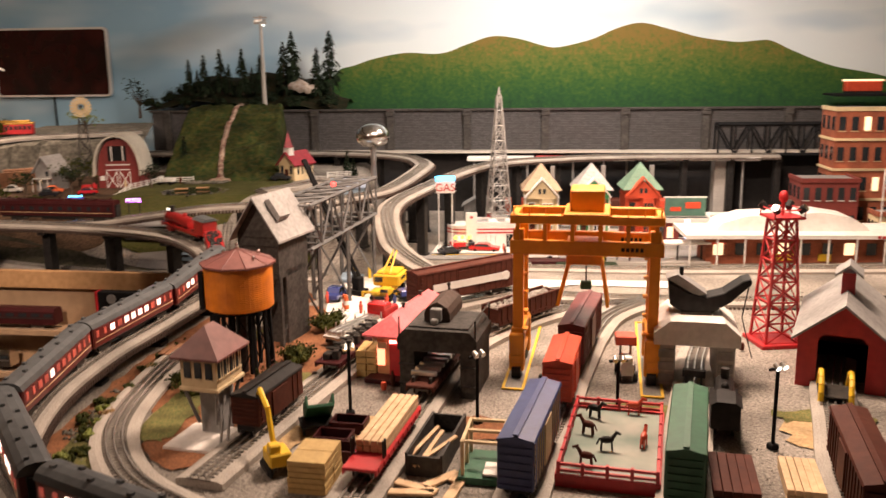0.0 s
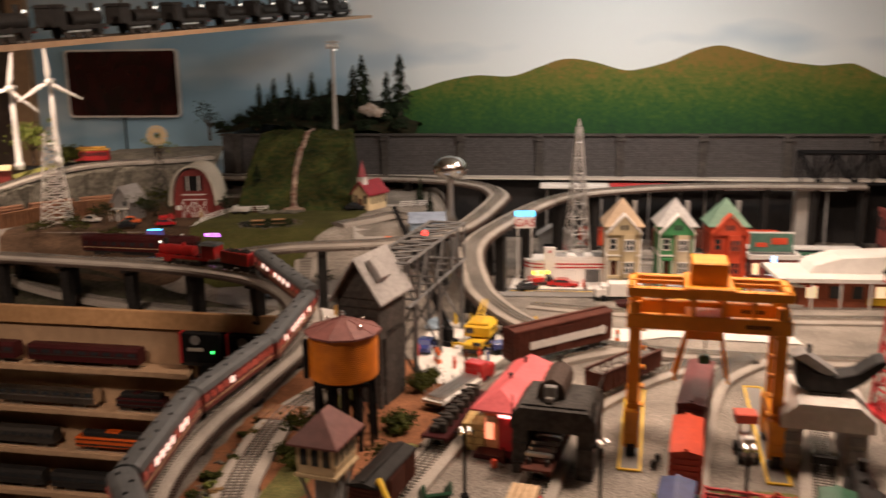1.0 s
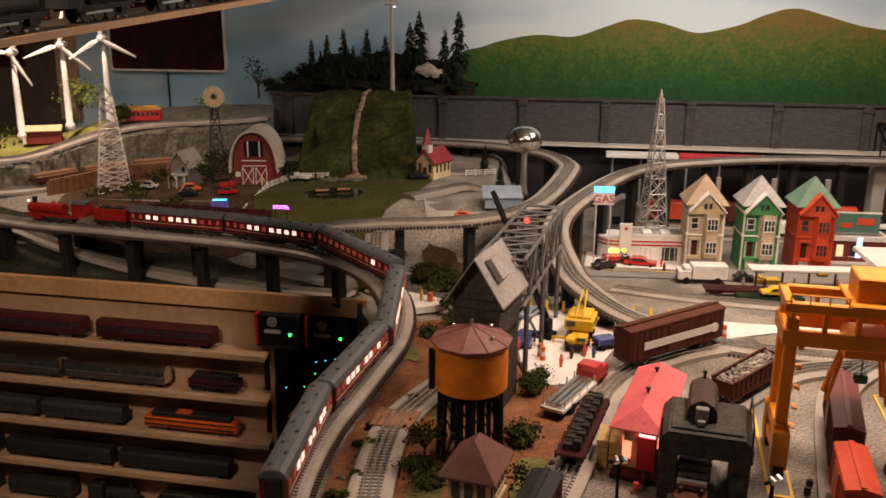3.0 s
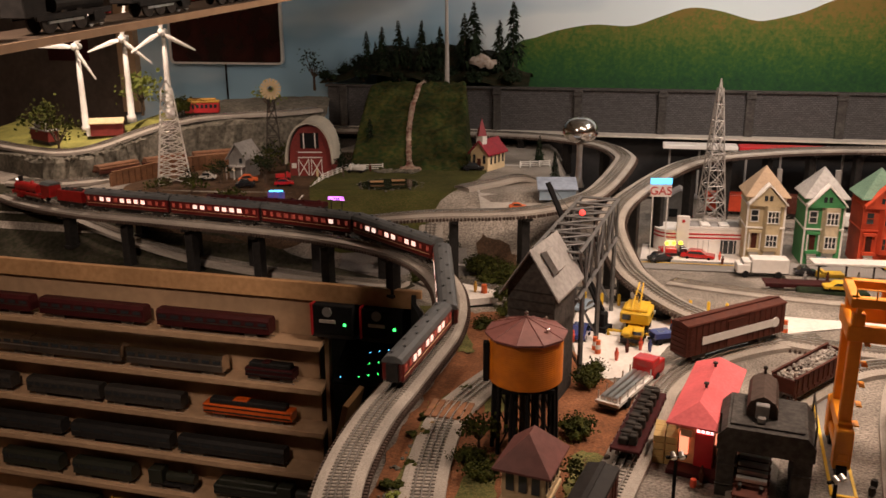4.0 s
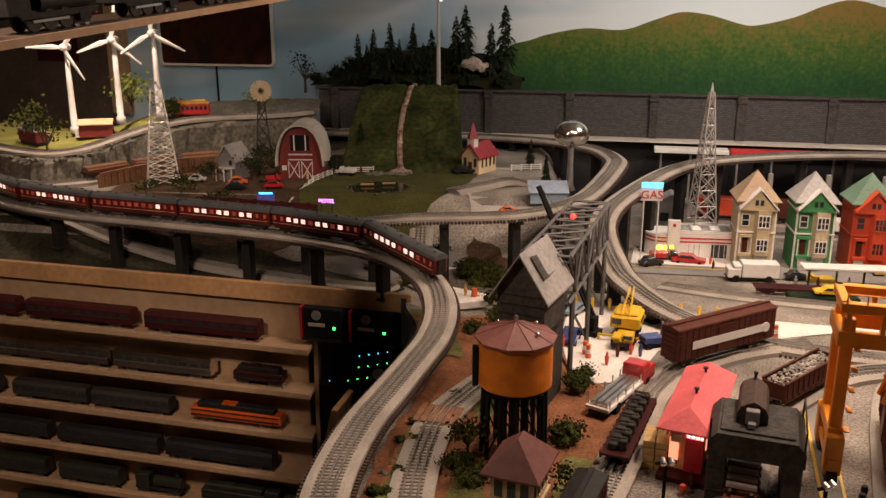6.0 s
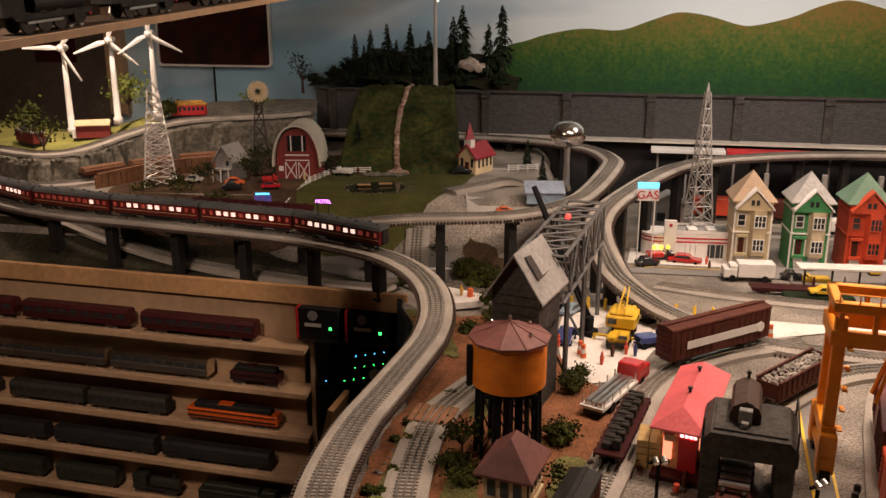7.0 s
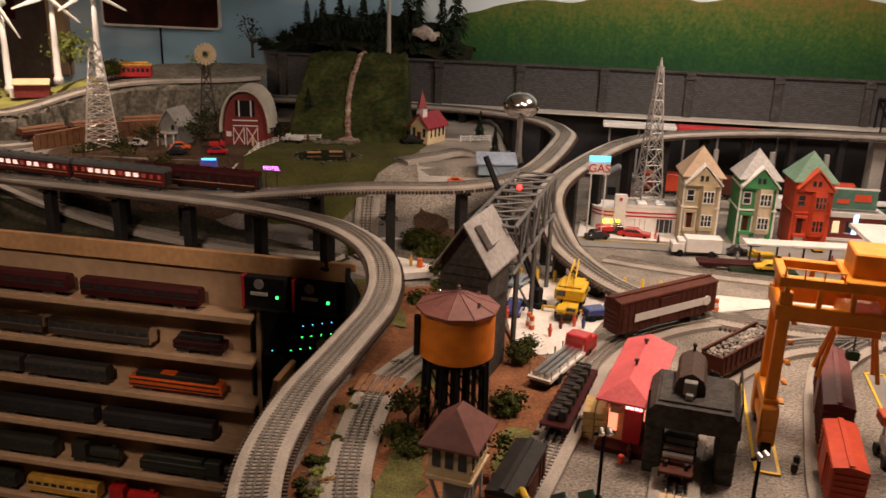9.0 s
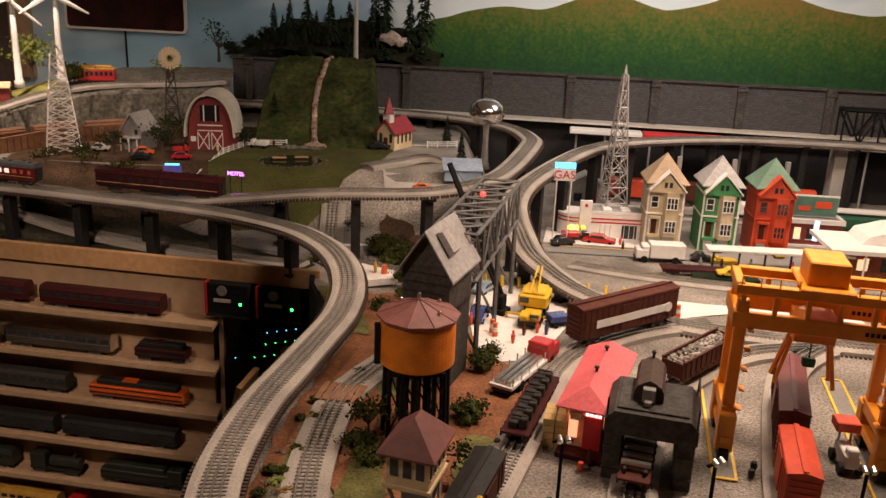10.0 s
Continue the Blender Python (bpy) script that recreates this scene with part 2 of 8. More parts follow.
M["blue_glow"] = mat("blue_glow", (0.35, 0.6, 1.0), None, 0.4, 0, 9, 0, glow=3.0)
M["violet_glow"] = mat("violet_glow", (0.75, 0.2, 1.0), None, 0.4, 0, 9, 0, glow=5.0)
M["green_glow"] = mat("green_glow", (0.05, 1.0, 0.15), None, 0.4, 0, 9, 0, glow=4.0)
M["amber_glow"] = mat("amber_glow", (1.0, 0.72, 0.03), None, 0.4, 0, 9, 0, glow=4.0)


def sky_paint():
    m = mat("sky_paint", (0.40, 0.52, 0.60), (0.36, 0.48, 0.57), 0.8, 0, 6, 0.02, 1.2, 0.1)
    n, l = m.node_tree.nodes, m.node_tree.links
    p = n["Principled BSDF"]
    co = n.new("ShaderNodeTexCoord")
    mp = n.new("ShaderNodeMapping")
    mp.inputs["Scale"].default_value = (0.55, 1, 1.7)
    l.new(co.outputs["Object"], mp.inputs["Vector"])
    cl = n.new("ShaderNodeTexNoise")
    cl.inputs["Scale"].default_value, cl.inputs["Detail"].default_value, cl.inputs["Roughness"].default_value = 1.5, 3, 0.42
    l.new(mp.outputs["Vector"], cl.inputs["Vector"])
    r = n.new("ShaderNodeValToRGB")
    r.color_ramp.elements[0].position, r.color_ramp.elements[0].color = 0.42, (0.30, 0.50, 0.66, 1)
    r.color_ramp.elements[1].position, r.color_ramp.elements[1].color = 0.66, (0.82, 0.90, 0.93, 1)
    # Paint darkens towards the left for the shade there; clouds whiten the right.
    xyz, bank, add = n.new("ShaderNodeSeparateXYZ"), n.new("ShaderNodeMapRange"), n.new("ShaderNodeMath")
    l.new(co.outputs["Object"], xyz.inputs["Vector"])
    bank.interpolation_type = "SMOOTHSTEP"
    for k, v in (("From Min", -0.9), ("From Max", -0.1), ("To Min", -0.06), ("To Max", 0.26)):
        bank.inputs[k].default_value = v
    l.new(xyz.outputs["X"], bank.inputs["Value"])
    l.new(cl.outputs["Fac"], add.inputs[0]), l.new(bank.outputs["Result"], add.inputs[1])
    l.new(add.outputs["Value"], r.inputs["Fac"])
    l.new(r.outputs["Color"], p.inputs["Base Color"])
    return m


def brick_paint(name, a, b, mortar, scale):
    m = mat(name, a, b, 0.85, 0, 90, 0.2, 3, 0.25)
    n, l = m.node_tree.nodes, m.node_tree.links
    p = n["Principled BSDF"]
    co = n.new("ShaderNodeTexCoord")
    mp = n.new("ShaderNodeMapping")
    mp.inputs["Rotation"].default_value = (radians(90), 0, 0)
    br = n.new("ShaderNodeTexBrick")
    br.inputs["Scale"].default_value = scale
    br.inputs["Color1"].default_value, br.inputs["Color2"].default_value, br.inputs["Mortar"].default_value = (*a, 1), (*b, 1), (*mortar, 1)
    br.inputs["Mortar Size"].default_value = 0.03
    l.new(co.outputs["Object"], mp.inputs["Vector"]), l.new(mp.outputs["Vector"], br.inputs["Vector"])
    l.new(br.outputs["Color"], p.inputs["Base Color"])
    bp = n.new("ShaderNodeBump")
    bp.inputs["Strength"].default_value, bp.inputs["Distance"].default_value = 0.6, 0.003
    l.new(br.outputs["Fac"], bp.inputs["Height"])
    bp.invert = True
    l.new(bp.outputs["Normal"], p.inputs["Normal"])
    return m


for key in ("brown", "brown_dk", "matt_black", "black", "iron", "char", "dark_maroon", "pine", "leaf", "slope", "darkrock", "shaded_ground", "farm_dirt", "dirt", "grass", "lawn"):
    M[key].node_tree.nodes["Principled BSDF"].inputs["Specular IOR Level"].default_value = 0.15
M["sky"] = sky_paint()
M["wall_brick"] = brick_paint("wall_brick", (0.085, 0.080, 0.080), (0.055, 0.052, 0.052), (0.03, 0.028, 0.028), 26)


def mountain_paint():
    """Dabbed mural paint: blue-green woods at the foot, olive and autumn brown towards the ridge."""
    m = mat("mountain", (0.03, 0.09, 0.02), (0.1, 0.12, 0.02), 0.85, 0, 34, 0.05, 6, 0.5)
    n, l = m.node_tree.nodes, m.node_tree.links
    p = n["Principled BSDF"]
    co, xyz = n.new("ShaderNodeTexCoord"), n.new("ShaderNodeSeparateXYZ")
    l.new(co.outputs["Object"], xyz.inputs["Vector"])
    high = n.new("ShaderNodeMapRange")
    high.inputs["From Min"].default_value, high.inputs["From Max"].default_value = 0.50, 0.93
    l.new(xyz.outputs["Z"], high.inputs["Value"])
    dab, blot = n.new("ShaderNodeTexNoise"), n.new("ShaderNodeTexNoise")
    for q, s, d in ((dab, 42, 9), (blot, 10, 6)):
        q.inputs["Scale"].default_value, q.inputs["Detail"].default_value, q.inputs["Roughness"].default_value = s, d, 0.68
        l.new(co.outputs["Object"], q.inputs["Vector"])
    add = n.new("ShaderNodeMath")
    add.operation = "MULTIPLY_ADD"
    add.inputs[1].default_value = 1.5
    l.new(dab.outputs["Fac"], add.inputs[0]), l.new(high.outputs["Result"], add.inputs[2])
    add2 = n.new("ShaderNodeMath")
    add2.operation = "MULTIPLY_ADD"
    add2.inputs[1].default_value = 0.95
    l.new(blot.outputs["Fac"], add2.inputs[0]), l.new(add.outputs["Value"], add2.inputs[2])
    r = n.new("ShaderNodeValToRGB")
    r.color_ramp.elements[0].position, r.color_ramp.elements[0].color = 0.0, (0.010, 0.050, 0.018, 1)
    r.color_ramp.elements[1].position, r.color_ramp.elements[1].color = 1.0, (0.22, 0.145, 0.03, 1)
    for f, c in ((0.30, (0.018, 0.085, 0.018, 1)), (0.52, (0.045, 0.115, 0.016, 1)), (0.78, (0.12, 0.145, 0.022, 1))):
        r.color_ramp.elements.new(f).color = c
    fit = n.new("ShaderNodeMapRange")
    fit.inputs["From Min"].default_value, fit.inputs["From Max"].default_value = 1.0, 2.16
    l.new(add2.outputs["Value"], fit.inputs["Value"]), l.new(fit.outputs["Result"], r.inputs["Fac"])
    l.new(r.outputs["Color"], p.inputs["Base Color"])
    return m


M["mountain"] = mountain_paint()
M["mountain_low"] = mat("mountain_low", (0.03, 0.12, 0.03), (0.06, 0.15, 0.03), 0.85, 0, 30, 0.05, 6, 0.4)


# ---- mesh helpers ----
def box(bm, c, s, m=None, taper=1.0):
    """A box round c with the size s; taper scales its top."""
    r = bmesh.ops.create_cube(bm, size=1)["verts"]
    for v in r:
        k = taper if v.co.z > 0 else 1
        v.co = Vector((c[0] + v.co.x * s[0] * k, c[1] + v.co.y * s[1] * k, c[2] + v.co.z * s[2]))
    if m:
        bmesh.ops.transform(bm, matrix=m, verts=r)
    return r


def bar(bm, a, b, r0, r1=None, n=8):
    """A round or square bar from a to b."""
    a, b = Vector(a), Vector(b)
    r = bmesh.ops.create_cone(bm, cap_ends=True, segments=n, radius1=r0, radius2=r0 if r1 is None else max(r1, 1e-4), depth=(b - a).length)["verts"]
    q = (b - a).to_track_quat("Z", "Y").to_matrix().to_4x4()
    bmesh.ops.transform(bm, matrix=Matrix.Translation((a + b) / 2) @ q, verts=r)
    return r


def prism(bm, pts, axis, lo, hi):
    """A closed outline of (a, b) pushed along an axis from lo to hi: 'x' takes (y, z), 'y' (x, z), 'z' (x, y)."""
    def at(p, k):
        return {"x": (k, p[0], p[1]), "y": (p[0], k, p[1]), "z": (p[0], p[1], k)}[axis]
    f = [bm.verts.new(at(p, lo)) for p in pts]
    g = [bm.verts.new(at(p, hi)) for p in pts]
    faces = [bm.faces.new(f), bm.faces.new(g[::-1])]
    for i in range(len(pts)):
        j = (i + 1) % len(pts)
        faces.append(bm.faces.new((f[i], g[i], g[j], f[j])))
    bmesh.ops.recalc_face_normals(bm, faces=faces)
    return f + g


def ball(bm, c, r, sq=(1, 1, 1), sub=2, rough=0.0):
    v = bmesh.ops.create_icosphere(bm, subdivisions=sub, radius=r)["verts"]
    for p in v:
        k = 1 + rough * random.uniform(-1, 1)
        p.co = Vector((c[0] + p.co.x * sq[0] * k, c[1] + p.co.y * sq[1] * k, c[2] + p.co.z * sq[2] * k))
    return v


def lathe(bm, prof, n=24, c=(0, 0, 0)):
    """A profile of (radius, z) turned round the z axis through c."""
    rings = [[bm.verts.new((c[0] + r * math.cos(2 * math.pi * i / n), c[1] + r * math.sin(2 * math.pi * i / n), c[2] + z)) for i in range(n)] for r, z in prof]
    for a, b in zip(rings, rings[1:]):
        for i in range(n):
            bm.faces.new((a[i], a[(i + 1) % n], b[(i + 1) % n], b[i]))
    bm.faces.new(rings[0][::-1]), bm.faces.new(rings[-1])


def part(name, bm, material, parent=None, label="", bevel=0.0, smooth=False):
    if bevel:
        edges = [e for e in bm.edges if len(e.link_faces) == 2 and e.calc_face_angle(0) > 0.6]
        bmesh.ops.bevel(bm, geom=edges, offset=bevel, segments=1, affect="EDGES", clamp_overlap=True)
    me = bpy.data.meshes.new(name)
    bm.to_mesh(me)
    bm.free()
    if smooth:
        for f in me.polygons:
            f.use_smooth = True
    me.materials.append(M[material])
    ob = new(name, me)
    if parent:
        ob.parent = parent
    if label:
        ob["label"] = label
    return ob


def pb(name, material, parent, *boxes, bevel=0.0, label=""):
    """A part made of boxes (centre, size)."""
    bm = bmesh.new()
    for c, s in boxes:
        box(bm, c, s)
    return part(name, bm, material, parent, label, bevel)


def bars(name, material, parent, lines, r, n=6, label=""):
    """A part made of bars (a, b)."""
    bm = bmesh.new()
    for a, b in lines:
        bar(bm, a, b, r, n=n)
    return part(name, bm, material, parent, label)


def thing(name, label, category, m, group=""):
    ob = new(name)
    ob.empty_display_size = 0.05
    ob.matrix_world = m
    return tagged(ob, label, category, group)


def at(x, y, z=0.0, turn=0.0):
    return pose(x, y, z, 0, 0, turn)


def step(a, b, x):
    t = min(1.0, max(0.0, (x - a) / (b - a)))
    return t * t * (3 - 2 * t)


def gz(x, y):
    """Height of the layout's top: a level yard, a town a little lower, a raised back corner."""
    town = -0.105 * step(2.6, 3.5, y)
    back = step(0.55, 0.35, x) * step(3.22 + 0.05 * x, 3.62, y)
    return town * (1 - back) + 0.18 * back


def fascia(x):
    return 2.824 - 0.158 * (x + 0.108)


def rim(y):
    """Left edge of the layout's near part, which follows the curving track."""
    return -0.168 + 0.115 * step(1.75, 2.4, y) - 0.075 * step(2.5, 2.8, y)


def smooth_line(P, n=8):
    P = [Vector(p) for p in P]
    out = []
    for i in range(len(P) - 1):
        a, b, c, d = P[max(i - 1, 0)], P[i], P[i + 1], P[min(i + 2, len(P) - 1)]
        for k in range(n):
            t = k / n
            out.append(0.5 * (2 * b + (c - a) * t + (2 * a - 5 * b + 4 * c - d) * t * t + (3 * b - a - 3 * c + d) * t ** 3))
    return out + [P[-1]]


def sweep(bm, line, prof):
    """An open or closed profile of (across, up) along a line of points, level across."""
    rings = []
    for i, p in enumerate(line):
        d = line[min(i + 1, len(line) - 1)] - line[max(i - 1, 0)]
        d.z = 0
        d.normalize()
        side = Vector((d.y, -d.x, 0))
        rings.append([bm.verts.new(p + side * a + Vector((0, 0, b))) for a, b in prof])
    n = len(prof)
    for r, s in zip(rings, rings[1:]):
        for i in range(n):
            j = (i + 1) % n
            bm.faces.new((r[i], s[i], s[j], r[j]))
    bm.faces.new(rings[0]), bm.faces.new(rings[-1][::-1])
    bmesh.ops.recalc_face_normals(bm, faces=bm.faces[:])


def along(line, gap):
    """Points and headings every gap metres along a line."""
    out, need = [], 0.0
    for a, b in zip(line, line[1:]):
        d = (b - a).length
        while need <= d:
            out.append((a.lerp(b, need / d), math.atan2(b.y - a.y, b.x - a.x)))
            need += gap
        need -= d
    return out


def track(name, pts, label, elevated=False, bed=True, width=0.096):
    line = smooth_line(pts)
    root = tagged(new(name), label, "railway track", kind="structure")
    t = 0.018 if elevated else 0.012
    if bed:
        bm = bmesh.new()
        h = width / 2
        sweep(bm, line, [(-h, -t), (-h, 0.001), (-h + 0.012, 0.005), (h - 0.012, 0.005), (h, 0.001), (h, -t)])
        part("roadbed", bm, "roadbed", root, "light grey granular roadbed")
    bm = bmesh.new()
    ties = along(line, 0.0125 if elevated else 0.0135)
    long = 0.084 if elevated else 0.062
    low = bmesh.new()
    for p, h in ties:
        if elevated:
            box(low, (0, 0, -0.012), (0.0065, 0.116, 0.011), Matrix.Translation(p) @ Matrix.Rotation(h, 4, "Z"))
        box(bm, (0, 0, 0.0062), (0.0036, long * (0.62 if elevated else 0.78), 0.0024), Matrix.Translation(p) @ Matrix.Rotation(h, 4, "Z"))
    tagged(part("sleepers", bm, "yard_tie", root, "close-set sleepers"), kind="stuff")
    if elevated:
        tagged(part("deck_timbers", low, "brown_dk", root, "dark timber ends below the roadbed"), kind="stuff")
    else:
        low.free()
    for off in (-0.016, 0.0, 0.016):
        bm = bmesh.new()
        sweep(bm, line, [(off - 0.0016, 0.006), (off + 0.0016, 0.006), (off + 0.0016, 0.0125), (off - 0.0016, 0.0125)])
        part("rail", bm, "rail", root)
    return line



def bents(line, gap, start=0.0, material="black"):
    """Trestle posts under an elevated line, each standing on the layout's top."""
    for p, h in along(line, gap):
        g = gz(p.x, p.y)
        if p.z - g < 0.05 or (p.x < -0.2 and p.y < fascia(p.x)) :
            continue
        e = thing("trestle_post", "black trestle post carrying the elevated track", "trestle post", at(p.x, p.y, g, math.degrees(h)), "trestle posts under the tracks")
        top = p.z - g - 0.019
        pb("column", material, e, ((0, 0, top / 2), (0.034, 0.042, top)), bevel=0.002)
        pb("cap", material, e, ((0, 0, top - 0.006), (0.03, 0.098, 0.012)), bevel=0.002)
        pb("foot", material, e, ((0, 0, 0.006), (0.042, 0.056, 0.012)), bevel=0.002)


# ---- room ----
def slab(name, c, s, material, label, category, turn=0.0):
    bm = bmesh.new()
    box(bm, (0, 0, 0), s)
    ob = part(name, bm, material)
    ob.matrix_world = pose(*c, 0, 0, turn)
    return tagged(ob, label, category, kind="structure")


TURN = -6.7
BACK = at(0, 4.867, 0, TURN)


def back(u, v, z, turn=0.0):
    """A pose in the back wall's own axes: u along it, v behind it."""
    return BACK @ at(u, v, z, turn)


slab("floor", (0.3, 1.6, -1.21), (9, 10, 0.06), "carpet", "dark carpeted floor of the train room", "floor")
slab("ceiling", (0.3, 1.6, 1.70), (9, 10, 0.06), "ceiling_white", "off-white ceiling of the train room", "ceiling")
slab("wall_west", (-3.75, 1.6, 0.24), (0.1, 9.6, 2.88), "tan", "dim tan wall of the train room", "wall")
slab("wall_east", (4.6, 1.6, 0.24), (0.1, 9.6, 2.88), "tan", "dim tan wall of the train room", "wall")
slab("wall_south", (0.3, -2.6, 0.24), (8.4, 0.1, 2.88), "tan", "dim tan wall behind the viewer", "wall")
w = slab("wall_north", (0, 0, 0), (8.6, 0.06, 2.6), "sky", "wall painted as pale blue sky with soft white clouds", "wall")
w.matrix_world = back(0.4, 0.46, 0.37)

# the mountain range on the wall: an outline cut from thin board
RIDGE = [(-0.75, 0.50), (-0.26, 0.60), (0.05, 0.66), (0.13, 0.715), (0.22, 0.737), (0.34, 0.775), (0.54, 0.809), (0.755, 0.802), (0.92, 0.855), (1.07, 0.90),
         (1.23, 0.883), (1.388, 0.838), (1.48, 0.832), (1.665, 0.875), (1.81, 0.935), (1.952, 0.965), (2.12, 0.925), (2.29, 0.877), (2.43, 0.855), (2.526, 0.846), (2.62, 0.853),
         (2.70, 0.852), (2.818, 0.798), (2.95, 0.742), (3.08, 0.698), (3.3, 0.655), (3.5, 0.60), (3.9, 0.50)]
bm = bmesh.new()
ridge = [(p.x, p.z) for p in smooth_line([(u, 0, z) for u, z in RIDGE], 5)]
prism(bm, [(-0.75, 0.2)] + ridge + [(3.9, 0.2)], "y", 0.0, 0.012)
mt = part("mountain_backdrop", bm, "mountain")
mt.matrix_world = back(0, 0.40, 0)
tagged(mt, "green painted mountain range on the backdrop", "backdrop", kind="structure")

# brick retaining wall with piers
root = tagged(new("retaining_wall"), "dark grey brick retaining wall with piers and coping", "retaining wall", kind="structure")
root.matrix_world = back(0, 0, 0)
pb("wall_face", "wall_brick", root, ((1.085, 0.03, 0.363), (4.03, 0.03, 0.234)))
pb("coping", "char", root, ((1.085, 0.024, 0.484), (4.05, 0.05, 0.012)), bevel=0.002)
for i in range(9):
    u = -0.83 + i * 0.4435
    pb("pier", "char", root, ((u, 0.006, 0.357), (0.042, 0.026, 0.229)), ((u, 0.003, 0.461), (0.052, 0.036, 0.022)), ((u, 0.002, 0.480), (0.046, 0.04, 0.020)), bevel=0.002)
pb("ledge", "board", root, ((1.45, -0.03, 0.2495), (4.9, 0.10, 0.01)), label="pale ledge along the foot of the wall")
pb("backing", "backwall_dark", root, ((1.45, 0.05, 0.02), (4.9, 0.04, 0.42)), label="black cloth below the ledge")

# ---- layout top ----
bm = bmesh.new()
nx, ny, dx = 150, 128, 0.04
grid = {}
for i in range(nx):
    for j in range(ny):
        x, y = -2.85 + i * dx, 0.22 + j * dx
        yy = y
        if x < -0.215:
            yy = max(y, fascia(x))
        elif y < fascia(x):
            x = max(x, rim(y))
        grid[i, j] = (x, yy, gz(x, yy))
used = {}


def gv(k):
    if k not in used:
        used[k] = bm.verts.new(grid[k])
    return used[k]


for i in range(nx - 1):
    for j in range(ny - 1):
        x, y = -2.85 + (i + 0.5) * dx, 0.22 + (j + 0.5) * dx
        if (y < fascia(x) and x + dx / 2 < max(rim(y), rim(y - dx / 2), rim(y + dx / 2)) + 0.002) or y > 4.9 - 0.117 * x:
            continue
        bm.faces.new([gv(k) for k in ((i, j), (i + 1, j), (i + 1, j + 1), (i, j + 1))])
ground = tagged(part("ground", bm, "gravel", smooth=True), "grey gravel-covered top of the train layout", "layout top", kind="structure")


def sheet(name, pts, material, label, lift=0.004, category="ground cover"):
    """A flat cover of the layout's top inside an outline, following its height."""
    bm = bmesh.new()
    bm.faces.new([bm.verts.new((x, y, 0)) for x, y in pts])
    lo, hi = min(p[1] for p in pts), max(p[1] for p in pts)
    k = math.ceil(lo / 0.06) * 0.06
    while k < hi:
        bmesh.ops.bisect_plane(bm, geom=bm.verts[:] + bm.edges[:] + bm.faces[:], plane_co=(0, k + 0.0003, 0), plane_no=(0, 1, 0))
        k += 0.06
    for v in bm.verts:
        v.co.z = gz(v.co.x, v.co.y) + lift
    bmesh.ops.recalc_face_normals(bm, faces=bm.faces[:])
    for f in bm.faces:
        if f.normal.z < 0:
            f.normal_flip()
    return tagged(part(name, bm, material), label, category, kind="structure")


def wavy(pts, amp, n=6):
    line = smooth_line([(x, y, 0) for x, y in pts + pts[:1]], n)[:-1]
    return [(p.x + random.uniform(-amp, amp), p.y + random.uniform(-amp, amp)) for p in line]


sheet("dirt_patch", wavy([(0.12, 1.40), (0.20, 1.28), (0.33, 1.30), (0.40, 1.52), (0.47, 1.80), (0.52, 2.06), (0.42, 2.24), (0.33, 2.4), (0.2, 2.3), (0.11, 2.05), (0.09, 1.7)], 0.012), "dirt", "reddish-brown earth round the water tower")
for pts, m_, lb in (([(0.46, 1.42), (0.62, 1.39), (0.66, 1.47), (0.5, 1.52)], "sand", "patch of pale tan sand in the yard"), ([(0.66, 1.40), (0.86, 1.37), (0.9, 1.46), (0.7, 1.5)], "dirt", "patch of reddish earth in the yard"),
                    ([(0.93, 1.46), (1.22, 1.42), (1.24, 1.53), (0.95, 1.55)], "grass", "patch of dry grass in the yard"), ([(1.0, 1.42), (1.2, 1.40), (1.22, 1.47), (1.04, 1.48)], "dirt", "patch of reddish earth in the yard"),
                    ([(1.42, 1.33), (1.56, 1.30), (1.6, 1.42), (1.45, 1.44)], "sand", "patch of pale tan sand in the yard"), ([(1.44, 1.43), (1.62, 1.41), (1.62, 1.47), (1.46, 1.5)], "grass", "patch of dry grass in the yard"),
                    ([(0.36, 1.34), (0.44, 1.36), (0.47, 1.46), (0.4, 1.46)], "sand", "patch of pale tan sand in the yard")):
    sheet("ground_patch", wavy(pts, 0.014), m_, lb, 0.003 + 0.0006 * random.random())
for pts in ([(0.1, 1.42), (0.17, 1.4), (0.2, 1.6), (0.13, 1.66)], [(0.33, 1.58), (0.41, 1.64), (0.43, 1.76), (0.36, 1.76)], [(0.15, 1.95), (0.22, 1.98), (0.24, 2.14), (0.17, 2.1)]):
    sheet("ground_patch", wavy(pts, 0.01), "grass", "patch of dry olive grass by the water tower", 0.0065)
sheet("grass_strip", wavy([(0.1, 1.05), (0.0, 1.25), (-0.02, 1.6), (0.03, 2.0), (0.07, 2.0), (0.02, 1.6), (0.04, 1.35), (0.16, 1.12)], 0.008), "grass", "rough dry grass between the curved tracks", 0.005)
sheet("lot", [(0.40, 2.16), (0.56, 2.2), (0.66, 2.42), (1.2, 2.6), (1.6, 2.52), (1.6, 2.62), (1.15, 2.68), (0.9, 2.74), (0.43, 2.83), (0.38, 2.5)], "white_lot", "white paved work lot")
sheet("lawn", wavy([(-0.62, 3.36), (-0.25, 3.36), (-0.02, 3.75), (0.02, 4.1), (-0.3, 4.15), (-0.62, 4.1), (-0.72, 3.8)], 0.01), "lawn", "green lawn round the pond", 0.005)
sheet("farm_yard", wavy([(-1.5, 3.42), (-1.0, 3.36), (-0.66, 3.38), (-0.70, 3.75), (-0.6, 4.15), (-0.7, 4.5), (-1.2, 4.4), (-1.5, 3.9)], 0.012), "farm_dirt", "brown trodden earth of the farmyard", 0.003)
